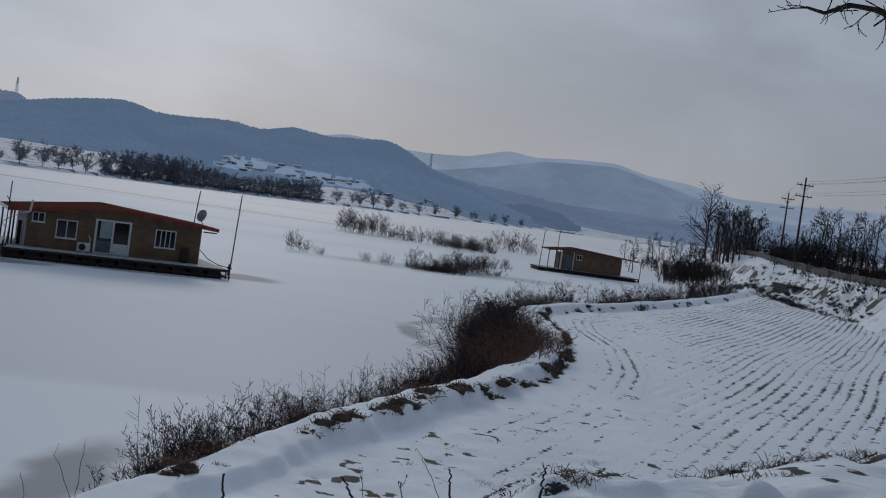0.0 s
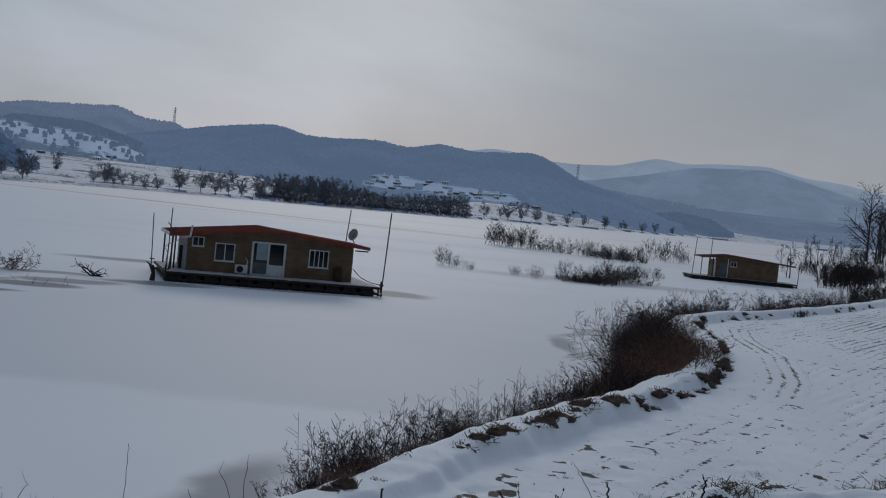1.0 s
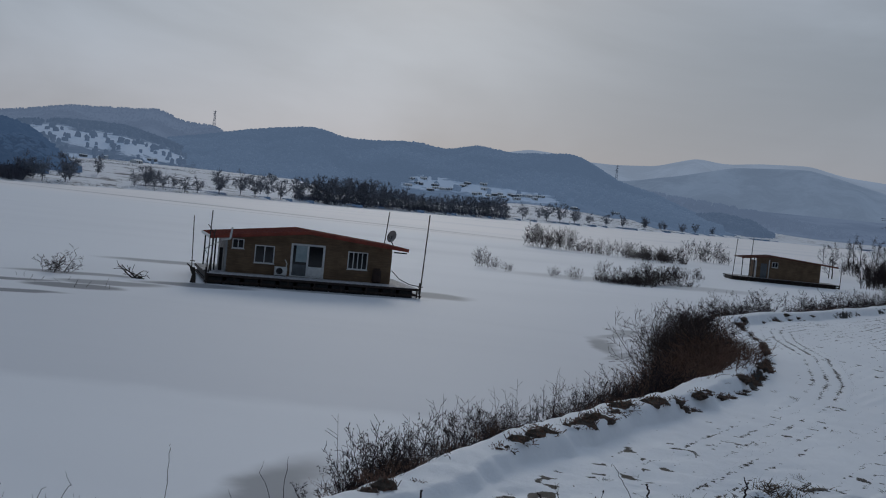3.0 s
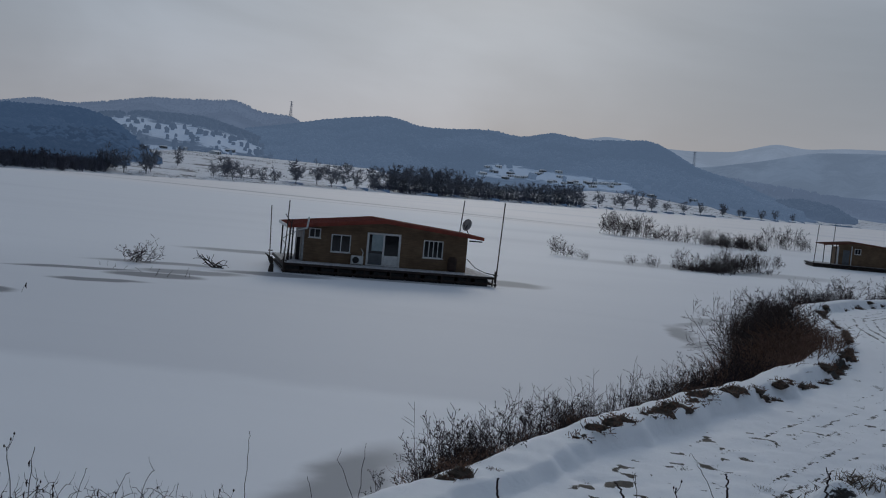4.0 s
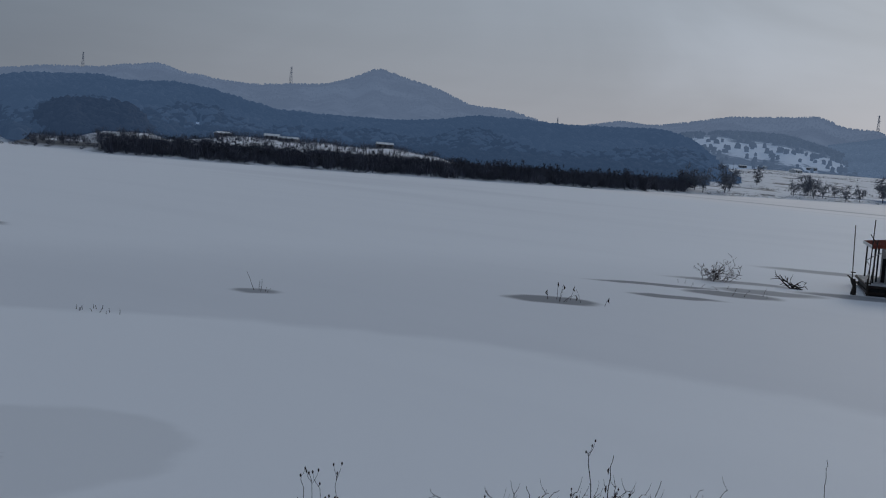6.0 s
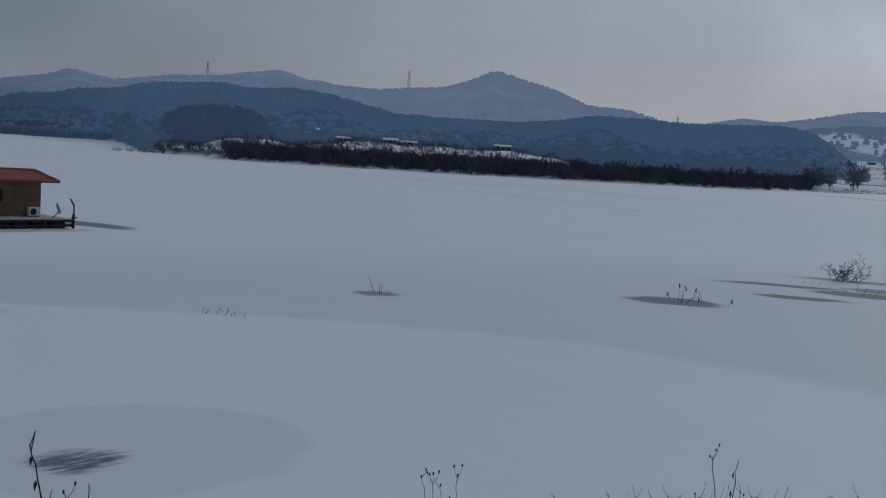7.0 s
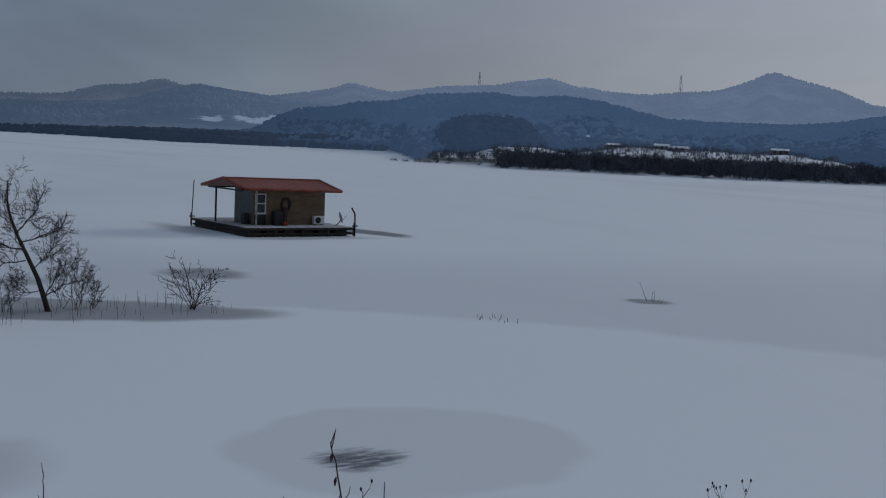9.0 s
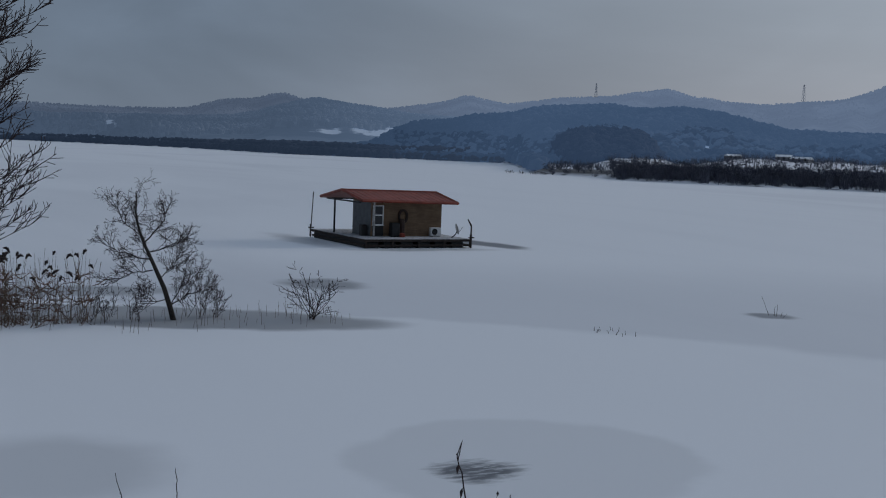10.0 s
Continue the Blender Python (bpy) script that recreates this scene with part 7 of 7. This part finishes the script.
P1, P2, P3 = (49.6, 168.0, 5.2), (58.5, 207.0, 6.0), (54.0, 80.0, 4.9)
power_pole(*P1, 12.9, 12)
power_pole(*P2, 11.8, 12)
power_pole(*P3, 15.4, 20)
for k, (o, dz) in enumerate(((-1.15, 1.1), (0.6, 1.1), (1.15, 1.1), (-1.15, 2.7), (1.15, 2.7))):
    segs = []
    for (ax, ay, az0, ah), (bx, by, bz0, bh) in (((*P1, 12.9), (*P3, 15.4)), ((*P1, 12.9), (*P2, 11.8))):
        pts = []
        for j in range(17):
            f = j / 16
            pts.append((ax + (bx - ax) * f + o, ay + (by - ay) * f, az0 + ah + (bz0 + bh - az0 - ah) * f - dz + 0.3 - 3.2 * f * (1 - f) * (0.35 if bx > 57 else 1.0)))
        segs += [(*p, *q, 0.015, 0.015) for p, q in zip(pts[:-1], pts[1:])]
    tagged(link_mesh("power_cable", *tubes(segs, 4), MAT_DARK), "thin black sagging power cable", "cable", "power cables")


def parked_car():
    x, y = 61.6, 228.0
    t = thing("car", pose(x, y, ROAD_Z + 1.3 * float(smooth(y, 140, 210)) + 0.06, 0, 0, 168), "small white car on the road", "car")
    bm = boxes((-0.85, 0.85, -2.1, 2.1, 0.3, 0.85), bevel=0.12)
    part("body", bm, MAT_WHITE, t)
    bm = bmesh.new()
    lo = [bm.verts.new(p) for p in ((-0.8, -1.3, 0.85), (0.8, -1.3, 0.85), (0.8, 1.5, 0.85), (-0.8, 1.5, 0.85))]
    hi = [bm.verts.new(p) for p in ((-0.62, -0.6, 1.42), (0.62, -0.6, 1.42), (0.62, 1.0, 1.42), (-0.62, 1.0, 1.42))]
    bm.faces.new(hi)
    for j in range(4):
        bm.faces.new((lo[j], lo[(j + 1) % 4], hi[(j + 1) % 4], hi[j]))
    cab = part("cabin", bm, MAT_WHITE, t)
    bm = bmesh.new()
    for sgn, ya, yb in ((1, -1.2, -0.65), (1, 1.4, 1.05)):
        vs = [bm.verts.new(p) for p in ((-0.66, ya + (-0.04 if ya < 0 else 0.04), 0.92), (0.66, ya + (-0.04 if ya < 0 else 0.04), 0.92), (0.54, yb + (-0.04 if ya < 0 else 0.04), 1.36), (-0.54, yb + (-0.04 if ya < 0 else 0.04), 1.36))]
        bm.faces.new(vs)
    bmesh.ops.solidify(bm, geom=list(bm.faces), thickness=0.02)
    part("windscreen", bm, MAT_GLASS, cab)
    for sx in (-0.78, 0.78):
        for sy in (-1.3, 1.3):
            bm = bmesh.new()
            bmesh.ops.create_cone(bm, segments=16, radius1=0.31, radius2=0.31, depth=0.2, cap_ends=True, matrix=pose(sx, sy, 0.31, 0, 90, 0))
            part("wheel", bm, MAT_DARK, t)
        part("headlight", boxes((sx * 0.8 - 0.15, sx * 0.8 + 0.15, -2.13, -2.08, 0.55, 0.7)), MAT_GREYMETAL, t)
        part("headlight", boxes((sx * 0.8 - 0.15, sx * 0.8 + 0.15, 2.08, 2.13, 0.55, 0.7)), MAT_GREYMETAL, t)


parked_car()

# dark stone retaining wall at the field's corner
rw = thing("retaining_wall", pose(44.3, 158.5, 1.3, 0, 0, -87), "low dark stone retaining wall", "wall")
r5 = np.random.default_rng(5)
for j in range(5):
    x = -0.3 * (j % 2)
    while x < 9.0:
        w = r5.uniform(0.5, 0.9)
        part("stone", boxes((x, x + w - 0.04, r5.uniform(-0.05, 0.05), 0.6, j * 0.36, j * 0.36 + 0.33), bevel=0.05), MAT_STONE, rw)
        x += w


def rock(rng, size, fine=0.9):
    bm = bmesh.new()
    bmesh.ops.create_icosphere(bm, subdivisions=2, radius=size)
    o = rng.uniform(0, 50)
    for v in bm.verts:
        v.co *= 0.75 + 0.55 * noise.noise(v.co / size * fine + Vector((o, o, o)))
        v.co.z *= 0.7
    return bm


rocks = []
for k in range(3):
    rocks.append(tagged(part("boulder", rock(r5, 0.6), MAT_STONE), "dark boulder half under snow on the embankment", "boulder", "embankment boulders"))
    rocks[-1].matrix_world = pose(38 + k * 1.5, 150 - 5 * k, 2.0 + 0.2 * k)
for i in range(150):
    f = r5.random()
    x, y, w = road_point(f * 0.75)
    off = r5.uniform(1.0, 6.0)
    x -= off
    z = ground_z(x, y)
    s = r5.uniform(0.2, 0.75)
    copy_thing(rocks[i % 3], pose(x, y, z - 0.12 * s, r5.uniform(-20, 20), r5.uniform(-20, 20), r5.uniform(0, 360)) @ Matrix.Diagonal((s * 1.3, s, s * 0.8, 1)))

tuft_row = [shrub("embankment_scrub", 845 + k, 0.8, 1.7, "low dark scrub on the snowy road embankment", 16, (5,), 0.014, m=pose(40 + k, 140 - k, ground_z(40 + k, 140 - k) - 0.05), group="embankment scrub") for k in range(2)]
for i in range(120):
    x, y, w = road_point(r5.random() * 0.8)
    x -= r5.uniform(0.6, 7.0)
    s = r5.uniform(0.5, 1.25)
    copy_thing(tuft_row[i % 2], pose(x, y, ground_z(x, y) - 0.05, 0, 0, r5.uniform(0, 360)) @ Matrix.Diagonal((s * 1.3, s * 1.3, s * 0.75, 1)))

# clods of earth hanging out of the field's edge, shaggy with dry grass
def soil_clod(seed, m):
    r = np.random.default_rng(seed)
    t = thing("soil_clod", m, "dark earth clod with dry grass under the snow lip", "clod", "clods along the field edge")
    bm = rock(r, 0.30, 2.2)
    part("earth", bm, MAT_SOIL, t)
    segs = []
    for i in range(70):
        v = r.normal(0, 1, 3)
        v[2] = abs(v[2])
        v /= np.linalg.norm(v)
        p = v * np.array([0.24, 0.24, 0.17])
        q = p + (v * 0.5 + np.array([0, 0, 0.3]) + r.normal(0, 0.4, 3)) * r.uniform(0.05, 0.13)
        e = q + np.array([v[0] * 0.5, v[1] * 0.5, -0.9]) * r.uniform(0.02, 0.06)
        segs += [(*p, *q, 0.008, 0.007), (*q, *e, 0.007, 0.002)]
    tagged(link_mesh("grass", *blades(segs, seed), MAT_RUST, t, "dry brown grass"), kind="stuff")
    return t


clods = [soil_clod(40 + k, pose(x, y, ground_z(x, y) - 0.02)) for k, (x, y) in enumerate(((-3.8, 19.9), (-1.7, 25.8), (-0.6, 28.5)))]
for i, (x, y, s) in enumerate(((-4.0, 19.5, 0.8), (-3.4, 20.7, 0.6), (-2.25, 24.3, 0.8), (-1.95, 25.1, 1.0), (-1.5, 26.3, 1.1), (-1.0, 27.5, 0.9), (-0.75, 28.0, 1.1), (-0.4, 29.1, 1.2), (-0.1, 30.2, 1.0), (0.1, 31.1, 1.2),
                               (0.3, 31.5, 1.0), (0.85, 32.5, 1.2), (1.1, 33.0, 1.0), (1.6, 33.7, 0.8), (2.3, 35.5, 0.9), (2.6, 36.0, 0.7), (3.1, 37.5, 0.9), (3.4, 38.4, 0.8), (4.0, 40.4, 1.0), (4.3, 41.6, 0.7), (4.7, 43.2, 0.8), (5.1, 45.0, 1.0), (5.3, 46.2, 0.9), (5.5, 47.4, 0.9))):
    copy_thing(clods[i % 3], pose(x, y, ground_z(x, y) - 0.09, 0, 0, 61 * i % 360) @ Matrix.Diagonal((s * 1.3, s * 1.3, s * 0.95, 1)))
for i in range(44):                 # the thin dark edge round the bend
    y = 46.5 + 0.55 * i
    x = float(np.interp(y, [c[1] for c in CREST], [c[0] for c in CREST])) + 1.42 + 0.1 * math.sin(i * 2.3)
    s = 0.85 + 0.35 * math.sin(i * 1.7) ** 2
    copy_thing(clods[i % 3], pose(x, y, ground_z(x, y) - 0.03, 0, 0, 10 * math.sin(i)) @ Matrix.Diagonal((s * 0.7, s * 1.8, s * 0.8, 1)))
for i in range(150):
    f = r5.uniform(1.0, 15.9)
    (ax, ay), (bx, by) = CREST[int(f)], CREST[int(f) + 1]
    t = f - int(f)
    ln = math.hypot(bx - ax, by - ay)
    o = 1.45 + r5.normal(0, 0.12)
    x, y = ax + (bx - ax) * t + (by - ay) / ln * o, ay + (by - ay) * t - (bx - ax) / ln * o
    if y < 33 or (y > 70 and r5.random() < 0.4):
        continue
    s = r5.uniform(0.3, 0.7) * (1.0 if y < 70 else 1.3)
    copy_thing(clods[i % 3], pose(x, y, ground_z(x, y) - 0.02, 0, 0, r5.uniform(0, 360)) @ Matrix.Diagonal((s, s * 1.6, s * 0.75, 1)))

# trees and bushes by the road
bare_tree("larch_tree", 803, 13.6, "tall bare larch with level side branches", 0.22, 2, (10, 24), 0.028, (0.0, 0), 0.46, polar(12.40, 205, 4.6), wobble=0.013, lift=0.03, first=0.22)
row = [bare_tree("bare_tree", 810 + k, 10.5, "bare dark tree beside the road", 0.17, 3, (6, 7, 7), 0.028, ratio=0.46, m=polar(az, d, z), wobble=0.06, lift=0.10, first=0.15)
       for k, (az, d, z) in enumerate(((12.9, 228, 4.2), (13.4, 232, 4.4), (14.3, 226, 4.6)))]
for i, (az, d, z, k) in enumerate(((13.1, 236, 4.4, 1.0), (13.7, 230, 4.5, 1.05), (13.95, 236, 4.6, 1.0), (14.6, 232, 4.8, 0.95), (14.0, 224, 4.4, 0.9), (14.45, 222, 4.8, 0.8), (14.2, 228, 5.0, 0.85), (15.9, 226, 5.0, 0.6),
                                   (13.25, 222, 4.2, 0.95), (12.8, 234, 4.4, 1.1), (13.0, 240, 4.4, 1.15), (13.5, 238, 4.5, 1.15), (13.8, 244, 4.6, 1.15), (14.2, 240, 4.6, 1.1), (14.5, 236, 4.6, 1.1), (14.75, 244, 4.8, 1.0), (15.5, 250, 5.0, 0.8), (13.3, 228, 4.4, 1.1), (17.0, 196, 6.2, 0.75), (17.5, 190, 6.5, 0.85), (17.9, 186, 6.4, 0.9), (18.3, 190, 6.6, 0.85), (18.8, 182, 6.4, 0.8), (19.4, 180, 6.4, 0.85), (19.9, 176, 6.4, 0.9), (20.4, 172, 6.3, 0.95), (20.9, 170, 6.3, 0.95),
                                   (17.7, 200, 6.5, 0.9), (19.0, 196, 6.5, 0.85), (9.14, 216, 0.2, 0.66), (9.0, 219, 0.2, 0.5), (8.7, 300, 0.8, 0.5), (9.8, 330, 1.0, 0.7), (10.3, 325, 1.0, 0.75), (10.8, 320, 1.2, 0.7), (11.3, 318, 1.2, 0.65), (11.7, 300, 1.4, 0.7), (10.0, 350, 1.0, 0.8), (11.0, 345, 1.2, 0.8),
                                   (12.0, 320, 1.4, 0.7), (18.0, 132, 4.2, 0.30), (19.0, 126, 4.2, 0.28), (19.7, 122, 4.4, 0.32), (17.2, 140, 4.4, 0.26), (16.5, 150, 4.8, 0.30), (15.6, 160, 5.0, 0.30), (20.3, 118, 4.4, 0.28))):
    copy_thing(row[i % 3], polar(az, d, z - 0.3, 67 * i % 360) @ Matrix.Diagonal((k, k, k, 1)))
thick = [shrub("dark_bush", 830 + k, 2.6, 3.2, "dense dark leafless bush on the embankment", 19, (4, 6), 0.020, m=polar(az, 158, 1.4), group="embankment bushes") for k, az in enumerate((11.2, 12.4))]
for i, (az, d, z, k) in enumerate(((10.8, 164, 1.0, 0.8), (11.0, 160, 1.2, 1.0), (11.5, 158, 1.4, 1.05), (11.8, 160, 1.6, 1.1), (12.1, 158, 1.6, 1.1), (12.7, 160, 2.0, 1.0), (13.0, 162, 2.2, 0.95), (13.3, 164, 2.4, 0.8),
                                   (11.2, 172, 1.2, 1.1), (11.9, 174, 1.5, 1.2), (12.5, 176, 1.8, 1.2), (16.2, 186, 6.3, 1.2), (16.6, 182, 6.4, 1.3), (17.0, 180, 6.6, 1.3), (17.4, 178, 6.7, 1.3), (17.9, 176, 6.7, 1.2), (18.4, 174, 6.7, 1.2), (18.9, 170, 6.6, 1.1), (19.5, 168, 6.6, 1.0), (20.2, 165, 6.6, 1.0),
                                   (12.0, 132, 0.9, 0.75), (12.6, 134, 1.0, 0.8), (13.2, 138, 1.1, 0.85), (13.6, 140, 1.2, 0.75), (13.0, 133, 1.0, 0.7), (12.2, 240, 4.0, 1.2), (13.0, 244, 4.2, 1.3), (13.8, 242, 4.4, 1.3), (14.6, 240, 4.6, 1.2), (15.3, 236, 4.8, 1.2), (16.0, 230, 5.0, 1.2), (14.2, 250, 5.0, 1.6), (14.9, 252, 5.0, 1.6), (15.5, 250, 5.2, 1.6), (15.9, 240, 5.4, 1.4), (16.3, 220, 5.6, 1.4), (9.8, 250, 0.4, 1.2), (10.4, 246, 0.4, 1.3), (11.4, 240, 0.8, 1.3), (12.0, 238, 1.5, 1.4))):
    copy_thing(thick[i % 2], polar(az, d, z - 0.25, 71 * i % 360) @ Matrix.Diagonal((k, k, k, 1)))


for i in range(30):
    az = 15.4 + 5.9 * (i + lrng.random()) / 30
    d = 148 + (20.5 - az) * 12.0 + lrng.uniform(6, 24)
    x, y = on_ground(az, d)
    k = lrng.uniform(0.55, 1.15)
    copy_thing(thick[i % 2], pose(x, y, ground_z(x, y) - 0.2, 0, 0, 53 * i % 360) @ Matrix.Diagonal((k * 1.3, k * 1.3, k * 0.75, 1)))


# ---- pylons and houses far off ----
def pylon(az, el, d, h):
    t = thing("pylon", polar(az, d, EYE + d * math.tan(radians(el)) - 6), "grey lattice power pylon on a ridge", "pylon", "ridge pylons")
    s, w = [], h * 0.085
    n = 7
    for sx, sy in ((1, 1), (1, -1), (-1, 1), (-1, -1)):
        s.append((sx * w, sy * w, 0, sx * w * 0.22, sy * w * 0.22, h + 6, 0.35, 0.25))
    for k in range(n):
        a, b = k / n, (k + 1) / n
        wa, wb = w * (1 - 0.78 * a), w * (1 - 0.78 * b)
        for sy in (1, -1):
            s.append((-wa, sy * wa, (h + 6) * a, wb, sy * wb, (h + 6) * b, 0.22, 0.22))
            s.append((wa, sy * wa, (h + 6) * a, -wb, sy * wb, (h + 6) * b, 0.22, 0.22))
    link_mesh("lattice", *tubes(s, 4), MAT_PYLON, t)
    for k in (0.72, 0.84, 0.95):
        link_mesh("crossarm", *tubes([(-w * 1.3, 0, (h + 6) * k, w * 1.3, 0, (h + 6) * k, 0.3, 0.3)], 4), MAT_PYLON, t)


# Steel paled in its base colour to look hazy at that distance.
MAT_PYLON = simple("hazy_galvanised_steel", (0.34, 0.36, 0.40), (0.42, 0.44, 0.48), 0.5, 0.8, bump=0)
pylon(-20.51, 2.55, 2990, 42)
pylon(-47.98, 2.85, 2990, 46)
pylon(-57.5, 2.85, 2990, 36)
pylon(-35.1, 1.98, 2990, 17)
pylon(-1.14, 1.85, 2400, 34)


def farm_house(x, y, z, turn, w, d, h, wallmat):
    t = thing("farm_house", pose(x, y, z, 0, 0, turn), "small farm house with a snow-covered roof", "house", "far farm houses")
    part("wall", boxes((-w / 2, w / 2, -d / 2, d / 2, -1.0, h)), wallmat, t)
    bm = bmesh.new()
    v = [bm.verts.new(p) for p in ((-w / 2 - 0.2, -d / 2 - 0.2, h), (w / 2 + 0.2, -d / 2 - 0.2, h), (w / 2 + 0.2, d / 2 + 0.2, h), (-w / 2 - 0.2, d / 2 + 0.2, h),
                                   (-w / 2 - 0.3, 0, h + d * 0.2), (w / 2 + 0.3, 0, h + d * 0.2))]
    for q in ((0, 1, 5, 4), (2, 3, 4, 5), (1, 2, 5), (3, 0, 4), (3, 2, 1, 0)):
        bm.faces.new([v[i] for i in q])
    part("roof", bm, MAT_ROOFSNOW, t, "snow-covered gable roof")
    for k in range(3):
        xx = -w / 2 + (k + 0.5) * w / 3
        part("window" if k != 1 else "door", boxes((xx - 0.5, xx + 0.5, -d / 2 - 0.06, -d / 2 + 0.05, 0.0 if k == 1 else 0.9, 2.1)), MAT_DARK, t)


r6 = np.random.default_rng(6)
spots = [(-26.3, 0.55), (-25.4, 0.6), (-23.9, 0.5), (-23.2, 0.66), (-17.6, 0.45), (-3.0, 0.3), (-1.0, 0.3)]
spots += [(-11.2 + 6.8 * (i + r6.random()) / 32, r6.uniform(0.45, 0.75) + 0.4 * r6.random() * (i < 19)) for i in range(32)]
spots += [(az, r6.uniform(0.12, 0.42)) for az in (-64.0, -63.2, -62.6, -61.8, -61.2, -56.2, -51.0, -48.7, -47.9, -45.0, -43.3)]
for az, el in spots:
    a = radians(az)
    d = np.arange(float(shore_at(np.array([az]))[0]) + 110, 1900, 8.0)
    x, y = d * math.sin(a), d * math.cos(a)
    z = np.maximum(np.maximum(far_land(x, y)[0], mid_h(x, y)[0]), orch_h(x, y)[0] if -36 < az < -16 else -9)
    k = int(np.argmax(np.degrees(np.arctan2(z - EYE, d)) > min(el, float(np.max(np.degrees(np.arctan2(z - EYE, d)))) - 0.05)))
    farm_house(x[k], y[k], z[k] - 0.3, -az + r6.uniform(-50, 50), r6.uniform(5, 9), r6.uniform(4, 6), r6.uniform(1.6, 2.2), MAT_WHITE if r6.random() < 0.75 and az > -40 else MAT_CONCRETE)
